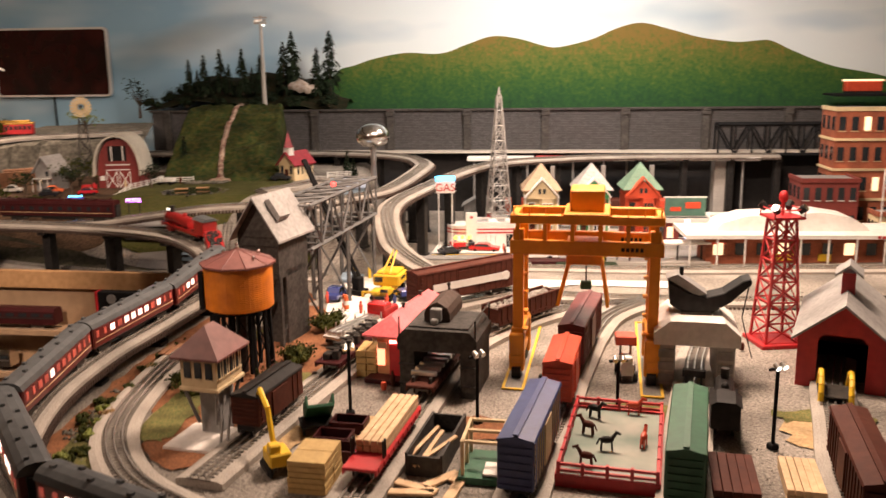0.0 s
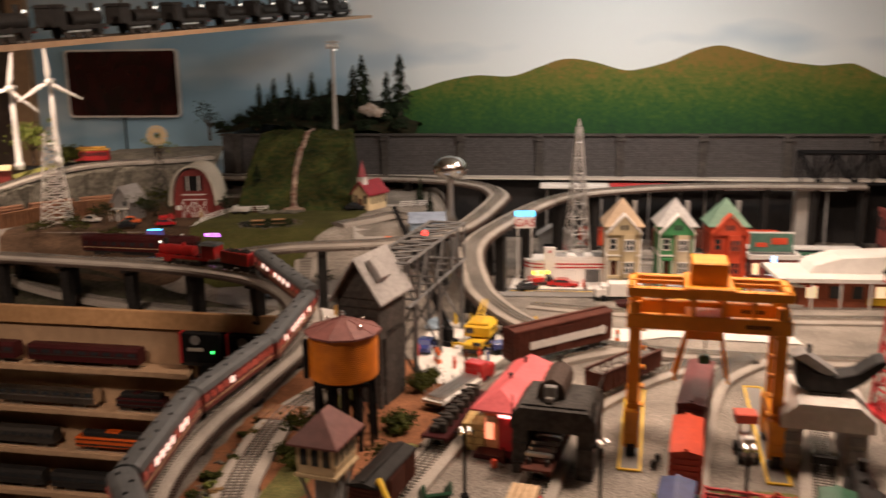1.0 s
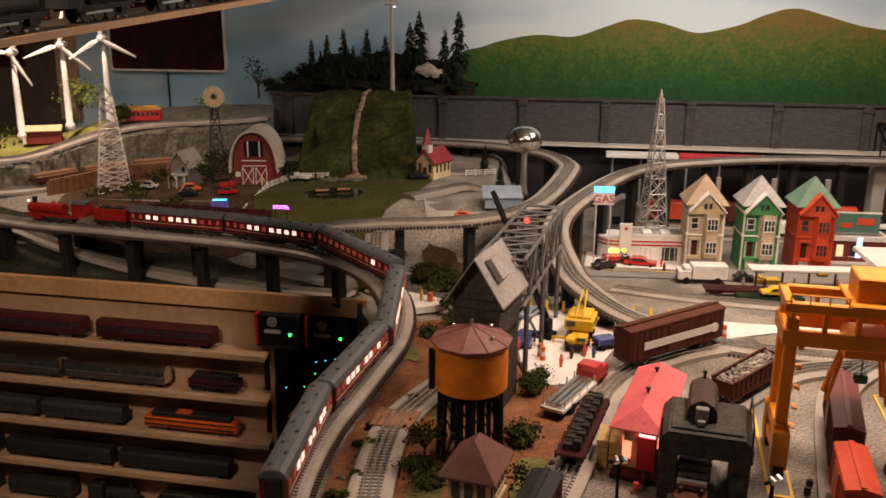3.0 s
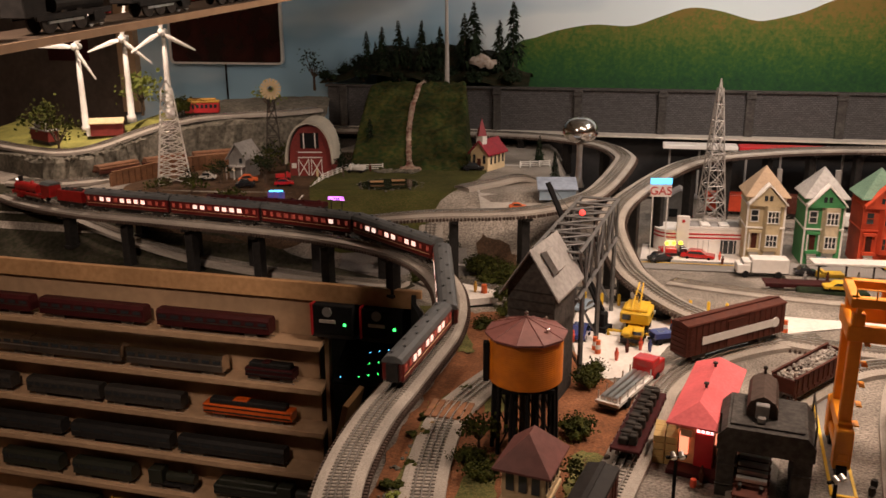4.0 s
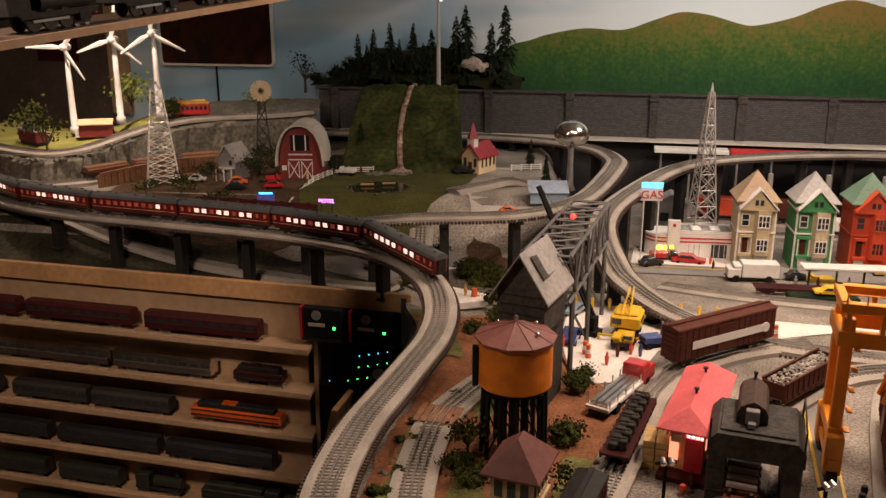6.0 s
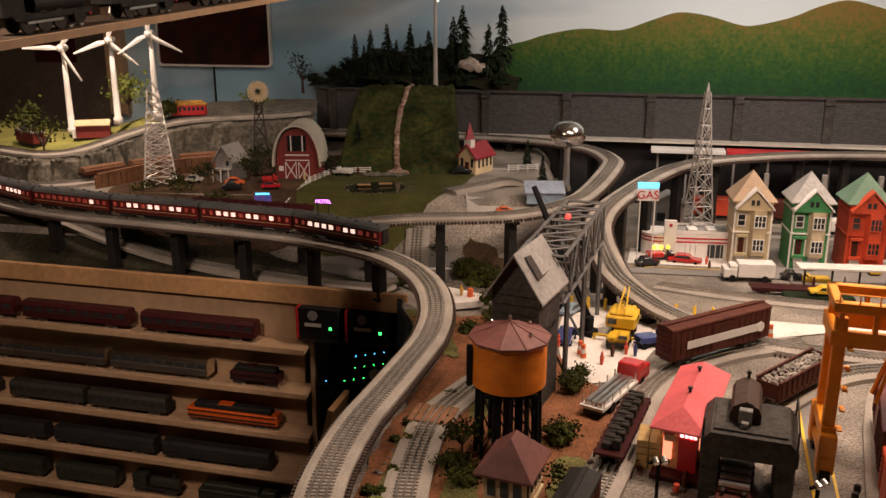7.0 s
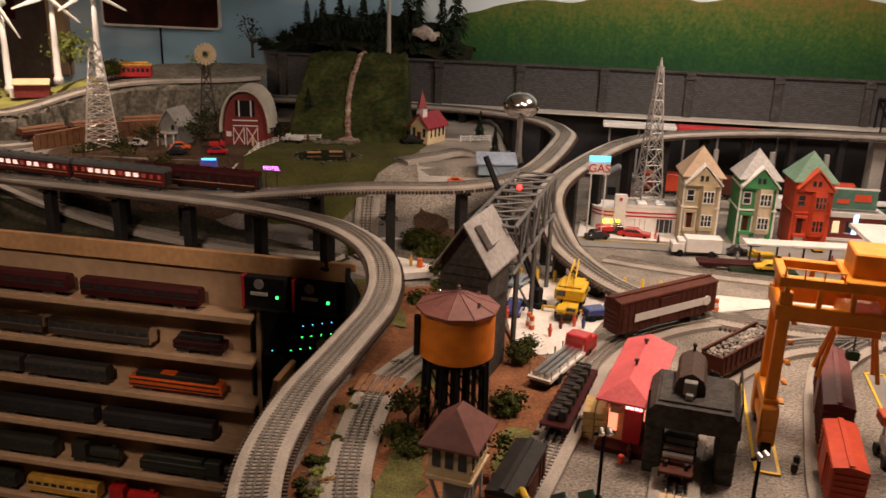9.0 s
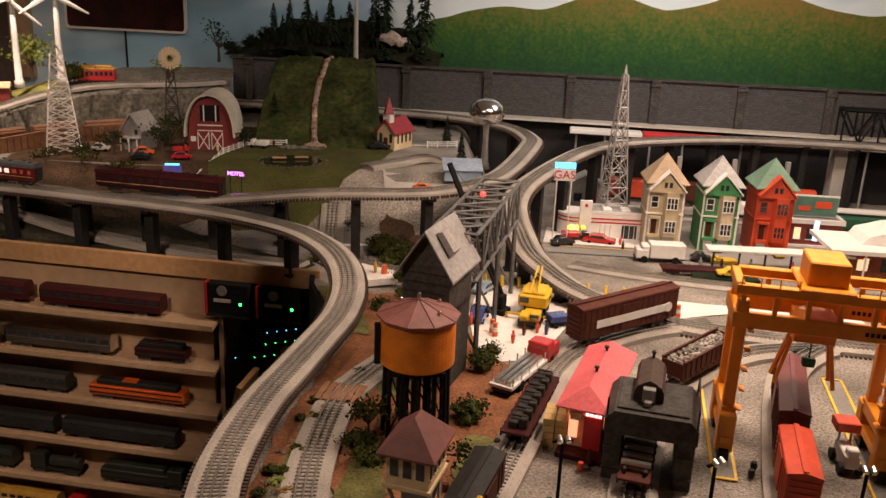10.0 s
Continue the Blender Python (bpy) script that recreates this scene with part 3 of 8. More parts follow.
# this cover's dark colour stands in for shade below the viaduct
sheet("under_viaduct", wavy([(-2.8, 3.28), (-1.9, 3.13), (-1.0, 2.99), (-0.3, 2.88), (-0.18, 2.95), (-0.22, 3.15), (-0.6, 3.30), (-1.0, 3.38), (-1.9, 3.55), (-2.8, 3.9)], 0.01), "shaded_ground", "scrubby ground under the viaduct, coloured dark for the shade", 0.003)
sheet("earth_bank", wavy([(.09, 2.02), (.09, 2.3), (.06, 2.6), (.22, 2.66), (.33, 2.5), (.3, 2.38), (.18, 2.2), (.13, 2.08)], 0.006), "dirt", "brown earth between the viaduct and the inner track", 0.0038)
sheet("earth_bank", wavy([(.085, 1.85), (.095, 2.1), (.08, 2.4), (.0, 2.64), (.1, 2.62), (.24, 2.40), (.16, 2.22), (.11, 2.06)], 0.008), "dirt", "brown earth bank beside the curved viaduct", 0.0045)
sheet("ground_patch", wavy([(.06, 2.32), (.1, 2.34), (.03, 2.62), (.0, 2.6)], 0.006), "grass", "patch of dry olive grass by the viaduct", 0.0068)
sheet("ground_patch", wavy([(.02, 3.02), (.2, 2.9), (.3, 2.95), (.22, 3.2), (.08, 3.3), (.0, 3.2)], 0.01), "grass", "rough olive ground under the bushes", 0.0042)
sheet("ground_patch", wavy([(.03, 3.3), (.16, 3.26), (.2, 3.36), (.06, 3.42)], 0.01), "farm_dirt", "brown earth under the loop", 0.0048)
sheet("grass_strip", [(rim(1.0 + 0.1 * k) + 0.003, 1.0 + 0.1 * k) for k in range(18)] + [(rim(2.7 - 0.1 * k) + 0.045 + random.uniform(-0.006, 0.006), 2.7 - 0.1 * k) for k in range(18)], "grass", "dry scrub along the layout's edge", 0.0046)
sheet("earth_bank", wavy([(-.07, 1.35), (-.06, 1.65), (-.03, 1.9), (.01, 2.1), (.05, 2.35), (.06, 2.6), (.13, 2.5), (.12, 2.2), (.06, 2.0), (.01, 1.75), (.0, 1.45), (-.01, 1.3)], 0.008), "dirt", "brown earth between the curving tracks", 0.0034)
sheet("side_street", [(-.14, 3.24), (.02, 3.26), (.0, 3.38), (-.5, 3.36), (-.5, 3.26)], "road", "short grey street under the loop", 0.0036)
sheet("street_line", [(-.12, 3.30), (.0, 3.312), (.0, 3.322), (-.12, 3.31)], "white", "white line on the short street", 0.0058)
sheet("street_line", [(.72, 3.575), (1.1, 3.553), (1.1, 3.56), (.72, 3.582)], "yellow", "yellow line along the town street", 0.0062)
sheet("street", [(0.62, 3.5), (2.9, 3.35), (2.9, 3.58), (1.1, 3.62), (0.62, 3.68)], "road", "grey town street", 0.004)
sheet("concrete_apron", [(0.05, 3.5), (0.3, 3.5), (0.52, 3.75), (0.42, 4.15), (0.05, 4.25), (-0.02, 3.9)], "concrete", "pale concrete apron beside the loop", 0.004)

# loose stones over the yard
verts, faces = [], []
for k in range(9000):
    x, y = random.uniform(0.1, 2.1), random.uniform(0.75, 2.6)
    r, a = random.uniform(0.0012, 0.0034), random.uniform(0, 6.3)
    z, n = gz(x, y), len(verts)
    for q in range(3):
        verts.append((x + r * math.cos(a + q * 2.1), y + r * math.sin(a + q * 2.1), z - 0.001))
    verts.append((x + r * 0.2, y, z + r * random.uniform(0.6, 1.3)))
    faces += [(n, n + 1, n + 3), (n + 1, n + 2, n + 3), (n + 2, n, n + 3)]
me = bpy.data.meshes.new("gravel_stones")
me.from_pydata(verts, [], faces)
me.materials.append(M["stone_bits"])
tagged(new("gravel_stones", me), "loose grey gravel stones over the yard", "gravel", kind="stuff")

# wooden edge of the layout
bm = bmesh.new()
prism(bm, [(-2.85, fascia(-2.85) - 0.022), (-0.11, fascia(-0.11) - 0.022), (-0.11, fascia(-0.11) - 0.001), (-2.85, fascia(-2.85) - 0.001)], "z", -0.055, 0.012)
tagged(part("layout_edge", bm, "wood", bevel=0.002), "varnished wooden edge board of the layout", "edge board", kind="structure")
bm = bmesh.new()
ys = [0.22 + 0.0865 * k for k in range(31)]
prism(bm, [(rim(y) - 0.019, y) for y in ys] + [(rim(y) - 0.002, y) for y in ys[::-1]], "z", -1.18, -0.001)
tagged(part("layout_side", bm, "matt_black"), "black side of the layout under the near track", "edge board", kind="structure")

slab("layout_front", (1.50, 0.205, -0.60), (3.24, 0.02, 1.18), "matt_black", "black front skirt of the layout table", "edge board")
slab("layout_end", (3.115, 2.55, -0.60), (0.02, 4.66, 1.18), "matt_black", "black end skirt of the layout table", "edge board")

# ---- tracks ----
TRAIN = [(2.2, .55, .06), (1.6, .55, .06), (1.1, .57, .06), (.75, .65, .06), (.5, .755, .06), (.30, .875, .06), (.11, 1.0, .06), (.02, 1.10, .06), (-.05, 1.21, .06), (-.09, 1.35, .06),
         (-.11, 1.5, .06), (-.108, 1.65, .06), (-.09, 1.81, .06), (-.06, 1.95, .06), (-.022, 2.13, .06), (.016, 2.32, .065), (.022, 2.48, .085), (-.014, 2.62, .115), (-.10, 2.74, .14),
         (-.25, 2.865, .15), (-.563, 3.02, .15), (-1.083, 3.161, .15), (-1.528, 3.274, .15), (-1.9, 3.45, .15), (-2.2, 3.72, .15), (-2.38, 4.05, .15), (-2.42, 4.4, .15), (-2.3, 4.75, .15)]
train_line = track("viaduct_track", TRAIN, "three-rail train track climbing onto a raised curving viaduct", True)
bents(train_line, 0.30)
loop = track("viaduct_track", [(-1.35, 3.37, .115), (-1.0, 3.27, .118), (-.72, 3.21, .13), (-.45, 3.17, .16), (-.14, 3.14, .2), (.217, 3.215, .2), (.42, 3.4, .2), (.542, 3.638, .2), (.67, 4.02, .235), (.685, 4.2, .245), (.6, 4.45, .25), (.34, 4.68, .25), (-.065, 4.79, .25), (-1.0, 4.88, .25)],
             "three-rail track climbing round the back loop", True)
bents(loop, 0.27)
ramp = track("viaduct_track", [(2.6, 4.42, .235), (1.88, 4.44, .24), (1.36, 4.27, .25), (.97, 4.0, .25), (.68, 3.596, .2), (.553, 3.2, .18), (.57, 2.9, .12), (.62, 2.74, .09), (.74, 2.6, .05), (.94, 2.49, .02), (1.2, 2.41, .012), (1.7, 2.33, .012), (2.4, 2.3, .012)],
             "three-rail track ramping down from the back to the yard", True)
bents(ramp, 0.25)
YARD = {
    "A": [(.79, .85), (.83, 1.0), (.887, 1.21), (.96, 1.42), (1.02, 1.635), (1.085, 1.83), (1.145, 2.0), (1.24, 2.2), (1.40, 2.36)],
    "B": [(1.03, .78), (1.07, .9), (1.16, 1.17), (1.22, 1.36), (1.31, 1.62), (1.37, 1.80), (1.48, 2.05)],
    "C": [(.51, .88), (.545, 1.02), (.62, 1.30), (.70, 1.60), (.745, 1.75), (.83, 1.97), (.96, 2.13), (1.08, 2.24), (1.2, 2.30), (1.4, 2.34)],
    "D": [(.29, 1.2), (.325, 1.31), (.37, 1.45), (.43, 1.62), (.512, 1.858), (.56, 2.003), (.60, 2.12), (.69, 2.26), (.812, 2.367), (.95, 2.445), (1.1, 2.49)],
    "E": [(.62, .93), (.45, .98), (.3, 1.09), (.16, 1.22), (.07, 1.4), (.045, 1.6), (.06, 1.88), (.11, 2.03), (.2, 2.2), (.3, 2.34)],
    "F": [(1.34, .82), (1.40, 1.0), (1.46, 1.2), (1.54, 1.4), (1.62, 1.6), (1.72, 1.8)],
}
YARD["G"] = [(-.15, 3.44), (-.14, 3.3), (-.09, 3.18), (.01, 3.05), (.125, 2.96), (.3, 2.87)]
YARD["H"] = [(-.12, 3.12), (-.04, 2.98), (.08, 2.88), (.2, 2.82), (.34, 2.75)]
YARD["K"] = [(-1.9, 3.52), (-1.5, 3.38), (-1.08, 3.28), (-.56, 3.13), (-.2, 2.99)]
YARD["N"] = [(.80, 3.25), (1.0, 3.08), (1.25, 2.93), (1.6, 2.82), (2.4, 2.75)]
YARD["P"] = [(.9, 4.14), (1.5, 4.1), (2.6, 4.0)]
YARD["Q"] = [(.95, 4.42), (1.5, 4.36), (2.6, 4.22)]
YARD["R"] = [(-.04, 3.64), (.08, 3.76), (.24, 3.86), (.44, 3.93)]
lines = {}
for key, pts in YARD.items():
    lines[key] = track("yard_track", [(x, y, gz(x, y) + 0.012) for x, y in pts], "grey three-rail yard track laid on gravel")


# ---- rolling stock ----
def bogies(root, spots, z=0.0, r=0.0085, width=0.034, material="iron"):
    for x in spots:
        b = pb("bogie", material, root, ((x, 0.017, z + 0.011), (0.05, 0.004, 0.012)), ((x, -0.017, z + 0.011), (0.05, 0.004, 0.012)), ((x, 0, z + 0.014), (0.02, 0.034, 0.008)))
        for k in (-0.016, 0.016):
            bm = bmesh.new()
            for s in (-1, 1):
                bar(bm, (x + k, s * 0.013, z + r), (x + k, s * 0.018, z + r), r, n=12)
            bar(bm, (x + k, -0.014, z + r), (x + k, 0.014, z + r), 0.002, n=6)
            part("wheel", bm, "steel", b)


def coach_thing(name, label, L, body, roof, lit, group):
    root = thing(name, label, "passenger coach", at(0, 0), group)
    w = 0.056
    bm = bmesh.new()
    box(bm, (0, 0, 0.047), (L, w, 0.05))
    part("body", bm, body, root, bevel=0.003)
    bm = bmesh.new()
    prof = [(-w / 2 - 0.001, 0.071), (-w / 2 + 0.004, 0.081), (-w / 4, 0.0875), (0, 0.0895), (w / 4, 0.0875), (w / 2 - 0.004, 0.081), (w / 2 + 0.001, 0.071)]
    prism(bm, prof, "x", -L / 2 - 0.002, L / 2 + 0.002)
    part("roof", bm, roof, root, "rounded grey roof")
    for i in range(9):
        pb("roof_vent", roof, root, ((-L / 2 + L * (i + 0.5) / 9, 0.009 * (-1) ** i, 0.0905), (0.009, 0.007, 0.005)))
    pb("trim", "lumber", root, ((0, w / 2 + 0.0006, 0.0375), (L * 0.97, 0.001, 0.0015)), ((0, -w / 2 - 0.0006, 0.0375), (L * 0.97, 0.001, 0.0015)), label="thin gold lining")
    pb("underframe", "black", root, ((0, 0, 0.0195), (L * 0.96, w * 0.8, 0.006)), ((0, 0, 0.013), (L * 0.3, w * 0.55, 0.012)))
    for s in (-1, 1):
        pb("gangway", "black", root, ((s * (L / 2 + 0.003), 0, 0.046), (0.008, 0.03, 0.046)))
    n = 12
    for s in (-1, 1):
        for i in range(n):
            x = -L / 2 + L * (i + 0.5) / n
            wide = 0.0175 if 1 < i < 10 else 0.010
            bright = 1 < i < 10 and (i * 5 + lit * 3 + (s > 0) * 2) % 8 < (6 if lit != 4 else 1)
            if lit:
                pb("window", "glow_pane" if bright else "dim_pane", root, ((x, s * (w / 2 + 0.0008), 0.0525), (wide, 0.0016, 0.0095)), ((x, s * (w / 2 + 0.0008), 0.0605), (wide, 0.0016, 0.0045)))
            else:
                pb("window", "glass", root, ((x, s * (w / 2 + 0.0008), 0.054), (wide, 0.0016, 0.015)))
    bogies(root, (-L * 0.36, L * 0.36))
    return root


COACH = 0.387
coaches = [coach_thing("passenger_coach", "maroon passenger coach with grey roof and lit windows", COACH, "maroon", "coach_grey", 1 + i, "coaches of the moving train") for i in range(6)]


def engine_thing(name, label, body, L=0.245, group=""):
    root = thing(name, label, "steam locomotive", at(0, 0), group)
    bm = bmesh.new()
    bar(bm, (-0.02, 0, 0.052), (L / 2, 0, 0.052), 0.021, n=20)
    bar(bm, (L / 2, 0, 0.052), (L / 2 + 0.006, 0, 0.052), 0.019, 0.012, n=20)
    part("boiler", bm, body, root, smooth=False)
    pb("running_board", body, root, ((0.02, 0, 0.034), (L * 0.95, 0.058, 0.004)), ((0.02, 0.028, 0.030), (L * 0.9, 0.003, 0.009)), ((0.02, -0.028, 0.030), (L * 0.9, 0.003, 0.009)))
    bm = bmesh.new()
    box(bm, (-L / 2 + 0.035, 0, 0.058), (0.06, 0.056, 0.05))
    part("cab", bm, body, root, bevel=0.002)
    bm = bmesh.new()
    prism(bm, [(-0.031, 0.083), (-0.018, 0.092), (0.018, 0.092), (0.031, 0.083)], "x", -L / 2, -L / 2 + 0.07)
    part("cab_roof", bm, "coach_grey" if body != "black" else "black", root)
    bm = bmesh.new()
    bar(bm, (L / 2 - 0.022, 0, 0.07), (L / 2 - 0.022, 0, 0.094), 0.008, 0.0095, 14)
    part("chimney", bm, "black", root)
    bm = bmesh.new()
    ball(bm, (0.03, 0, 0.073), 0.009, (1, 1, 1.2))
    part("dome", bm, body, root)
    for s in (-1, 1):
        for x in (-0.045, 0.0, 0.045):
            bm = bmesh.new()
            bar(bm, (x, s * 0.014, 0.02), (x, s * 0.019, 0.02), 0.02, n=18)
            part("driving_wheel", bm, "iron", root)
        pb("rod", "steel", root, ((0, s * 0.021, 0.02), (0.10, 0.003, 0.005)))
        pb("cylinder", body, root, ((0.088, s * 0.024, 0.022), (0.034, 0.014, 0.018)))
    bogies(root, (0.09,), 0, 0.008)
    pb("buffer_beam", "red", root, ((L / 2 + 0.004, 0, 0.028), (0.006, 0.058, 0.012)))
    bm = bmesh.new()
    ball(bm, (L / 2 + 0.008, 0, 0.076), 0.005)
    part("headlamp", bm, "lamp_white", root)
    return root


def tender_thing(name, label, body, L=0.14, group=""):
    root = thing(name, label, "tender", at(0, 0), group)
    pb("body", body, root, ((0, 0, 0.05), (L, 0.054, 0.045)), bevel=0.002)
    bm = bmesh.new()
    for i in range(60):
        ball(bm, (random.uniform(-L * 0.42, L * 0.42), random.uniform(-0.02, 0.02), 0.073), random.uniform(0.004, 0.007), sub=1, rough=0.2)
    part("coal_load", bm, "black", root)
    pb("frame", "black", root, ((0, 0, 0.023), (L * 1.02, 0.05, 0.008)))
    bogies(root, (-0.04, 0.04))
    return root


engine = engine_thing("steam_locomotive", "bright red steam locomotive pulling the coaches", "loco_red", 0.27)
tender = tender_thing("tender", "red tender loaded with coal", "loco_red")


def rolling():
    """Distance of the train's tail along its track, time by time."""
    return [(0, 1.37), (0.5, 1.585), (1.0, 1.80), (1.5, 2.015), (2.0, 2.23), (2.5, 2.46), (3.0, 2.685), (3.5, 2.92), (4.0, 3.17), (4.5, 3.395), (5.0, 3.57), (5.5, 3.73), (6.0, 3.88), (6.5, 4.02), (7.0, 4.17), (7.5, 4.335), (8.0, 4.505), (8.5, 4.69), (9.0, 4.875), (9.5, 5.065), (10.0, 5.255)]


def on_line(line):
    acc = [0.0]
    for a, b in zip(line, line[1:]):
        acc.append(acc[-1] + (b - a).length)

    def f(s):
        s = min(max(s, 0.0), acc[-1] - 1e-4)
        i = max(k for k in range(len(acc)) if acc[k] <= s)
        i = min(i, len(line) - 2)
        return line[i].lerp(line[i + 1], (s - acc[i]) / (acc[i + 1] - acc[i]))
    return f


def motions():
    f = on_line(train_line)
    rows = rolling()
    fine = []
    for (t0, s0), (t1, s1) in zip(rows, rows[1:]):
        fine += [(t0, s0), ((t0 + t1) / 2, (s0 + s1) / 2)]
    fine.append(rows[-1])

    def ride(ob, lead, half):
        keys = []
        for t, s in fine:
            a, b = f(s + lead - half), f(s + lead + half)
            c = (a + b) / 2
            keys.append((t, pose(c.x, c.y, c.z + 0.0125, 0, -math.degrees(math.atan2(b.z - a.z, math.hypot(b.x - a.x, b.y - a.y))), math.degrees(math.atan2(b.y - a.y, b.x - a.x)))))
        walk(ob, keys)
    for i, c in enumerate(coaches):
        ride(c, 0.20 + 0.40 * i, COACH * 0.36)
    ride(tender, 0.40 * 6 + 0.085, 0.04)
    ride(engine, 0.40 * 6 + 0.32, 0.07)


# ---- freight cars ----
def car_on(line_key, t, name, label, category, group=""):
    """A thing standing on a yard track, t metres along it."""
    ln = lines[line_key]
    f = on_line(ln)
    a, b = f(t - 0.06), f(t + 0.06)
    c = (a + b) / 2
    return thing(name, label, category, pose(c.x, c.y, c.z + 0.0125, 0, 0, math.degrees(math.atan2(b.y - a.y, b.x - a.x))), group)


def boxcar(root, L, body, roof=None, stripe=None, high=0.082, side_panel=None):
    w = 0.062
    pb("body", body, root, ((0, 0, 0.022 + high / 2), (L, w, high)), bevel=0.0015)
    bm = bmesh.new()
    z = 0.022 + high
    prism(bm, [(-w / 2 - 0.002, z - 0.001), (-w / 2, z + 0.003), (0, z + 0.009), (w / 2, z + 0.003), (w / 2 + 0.002, z - 0.001)], "x", -L / 2 - 0.002, L / 2 + 0.002)
    part("roof", bm, roof or body, root)
    pb("roof_walk", roof or body, root, ((0, 0, z + 0.011), (L, 0.010, 0.002)))
    for s in (-1, 1):
        pb("door", side_panel or body, root, ((0.01 * s, s * (w / 2 + 0.0015), 0.022 + high * 0.47), (0.062, 0.003, high * 0.86)))
        for i in range(int(L / 0.022)):
            x = -L / 2 + 0.011 + i * 0.022
            if abs(x - 0.01 * s) > 0.036:
                pb("rib", side_panel or body, root, ((x, s * (w / 2 + 0.0008), 0.022 + high / 2), (0.002, 0.002, high * 0.96)))
        if stripe:
            pb("stripe", stripe, root, ((0, s * (w / 2 + 0.0034), 0.022 + high * 0.45), (L * 0.72, 0.001, high * 0.26)), label="pale painted band")
        for i in range(6):
            pb("end_rib", body, root, ((s * (L / 2 + 0.0012), 0, 0.03 + i * high / 6.5), (0.0024, w * 0.86, 0.004)))
        pb("ladder", body, root, *[((s * (L / 2 - 0.012), s * (w / 2 + 0.002), 0.03 + i * 0.011), (0.014, 0.0015, 0.0015)) for i in range(7)])
    pb("underframe", "black", root, ((0, 0, 0.02), (L * 0.98, w * 0.6, 0.006)))
    bogies(root, (-L * 0.34, L * 0.34))
    return root


def flatcar(root, L, body, deck=None):
    pb("deck", deck or body, root, ((0, 0, 0.026), (L, 0.062, 0.006)), bevel=0.001)
    for s in (-1, 1):
        pb("side_sill", body, root, ((0, s * 0.03, 0.021), (L * 0.98, 0.004, 0.011)))
        for i in range(10):
            pb("stake_pocket", body, root, ((-L / 2 + L * (i + 0.5) / 10, s * 0.0325, 0.023), (0.004, 0.003, 0.008)))
    bogies(root, (-L * 0.35, L * 0.35))
    return root


def gondola(root, L, body, load=None):
    flatcar(root, L, body)
    for s in (-1, 1):
        pb("side", body, root, ((0, s * 0.0295, 0.047), (L, 0.003, 0.038)))
        pb("end", body, root, ((s * L / 2, 0, 0.045), (0.003, 0.06, 0.034)))
        for i in range(11):
            pb("post", body, root, ((-L / 2 + L * (i + 0.5) / 11, s * 0.032, 0.046), (0.004, 0.003, 0.036)))
        pb("rim", body, root, ((0, s * 0.030, 0.067), (L, 0.006, 0.002)))
    if load:
        bm = bmesh.new()
        for i in range(420):
            ball(bm, (random.uniform(-L * 0.48, L * 0.48), random.uniform(-0.026, 0.026), 0.060), random.uniform(0.0022, 0.0042), sub=1, rough=0.2)
        part("load", bm, load, root, "heaped load")
    return root


e = car_on("A", 0.375, "boxcar", "dark blue boxcar with pale side doors on the yard track", "boxcar", "boxcars in the yard")
boxcar(e, 0.28, "blue", None, None, 0.088, "cream")
e = car_on("A", 0.735, "boxcar", "bright orange-red boxcar on the yard track", "boxcar", "boxcars in the yard")
boxcar(e, 0.19, "freight_red", None, None, 0.082)
e = car_on("A", 1.035, "boxcar", "dark maroon-brown boxcar under the gantry crane", "boxcar", "boxcars in the yard")
boxcar(e, 0.31, "brown_red", None, None, 0.09)
e = car_on("B", 0.41, "boxcar", "green boxcar on the yard track by the cattle pen", "boxcar", "boxcars in the yard")
boxcar(e, 0.30, "green", None, None, 0.085)
e = car_on("F", 0.25, "boxcar", "dark brown boxcar before the red engine house", "boxcar", "boxcars in the yard")
boxcar(e, 0.31, "brown", None, None, 0.08)
e = car_on("D", 1.30, "boxcar", "brown boxcar with a broad pale stripe and round badge", "boxcar", "boxcars in the yard")
boxcar(e, 0.38, "brown", None, "white", 0.088)
bm = bmesh.new()
bar(bm, (0.145, -0.034, 0.062), (0.145, -0.0375, 0.062), 0.014, n=20)
part("badge", bm, "white", e, "round white badge")
e = car_on("C", 0.434, "flatcar", "red flatcar loaded with pale lumber", "flatcar")
flatcar(e, 0.30, "red")
for i in range(4):
    for j in range(2):
        pb("plank", "lumber", e, ((0.03, -0.021 + i * 0.014, 0.036 + j * 0.012), (0.23, 0.0125, 0.011)), bevel=0.001)
for s in (-0.09, -0.1):
    bars("stake", "iron", e, [((s, -0.03, 0.03), (s, -0.03, 0.062)), ((s, 0.03, 0.03), (s, 0.03, 0.062))], 0.0025)
e = car_on("C", 1.36, "gondola", "brown gondola heaped with grey scrap", "gondola car")
gondola(e, 0.28, "brown", "stone_bits")
e = car_on("C", 0.84, "flatcar", "brown flatcar carrying steel beams under the coaling portal", "flatcar")
flatcar(e, 0.30, "brown")
for i in range(8):
    pb("beam", "steel", e, ((-0.11 + i * 0.031, 0, 0.045), (0.011, 0.058, 0.008)))
pb("beam_rack", "iron", e, ((0, 0.02, 0.034), (0.26, 0.006, 0.012)), ((0, -0.02, 0.034), (0.26, 0.006, 0.012)))
e = car_on("D", 0.695, "flatcar", "dark red flatcar carrying black machinery", "flatcar")
flatcar(e, 0.31, "dark_maroon")
for i in range(7):
    pb("machine", "iron", e, ((-0.12 + i * 0.04, 0.009, 0.036), (0.028, 0.02, 0.016)), ((-0.12 + i * 0.04, -0.012, 0.04), (0.02, 0.016, 0.024)), ((-0.115 + i * 0.04, 0, 0.052), (0.008, 0.036, 0.006)), bevel=0.002)
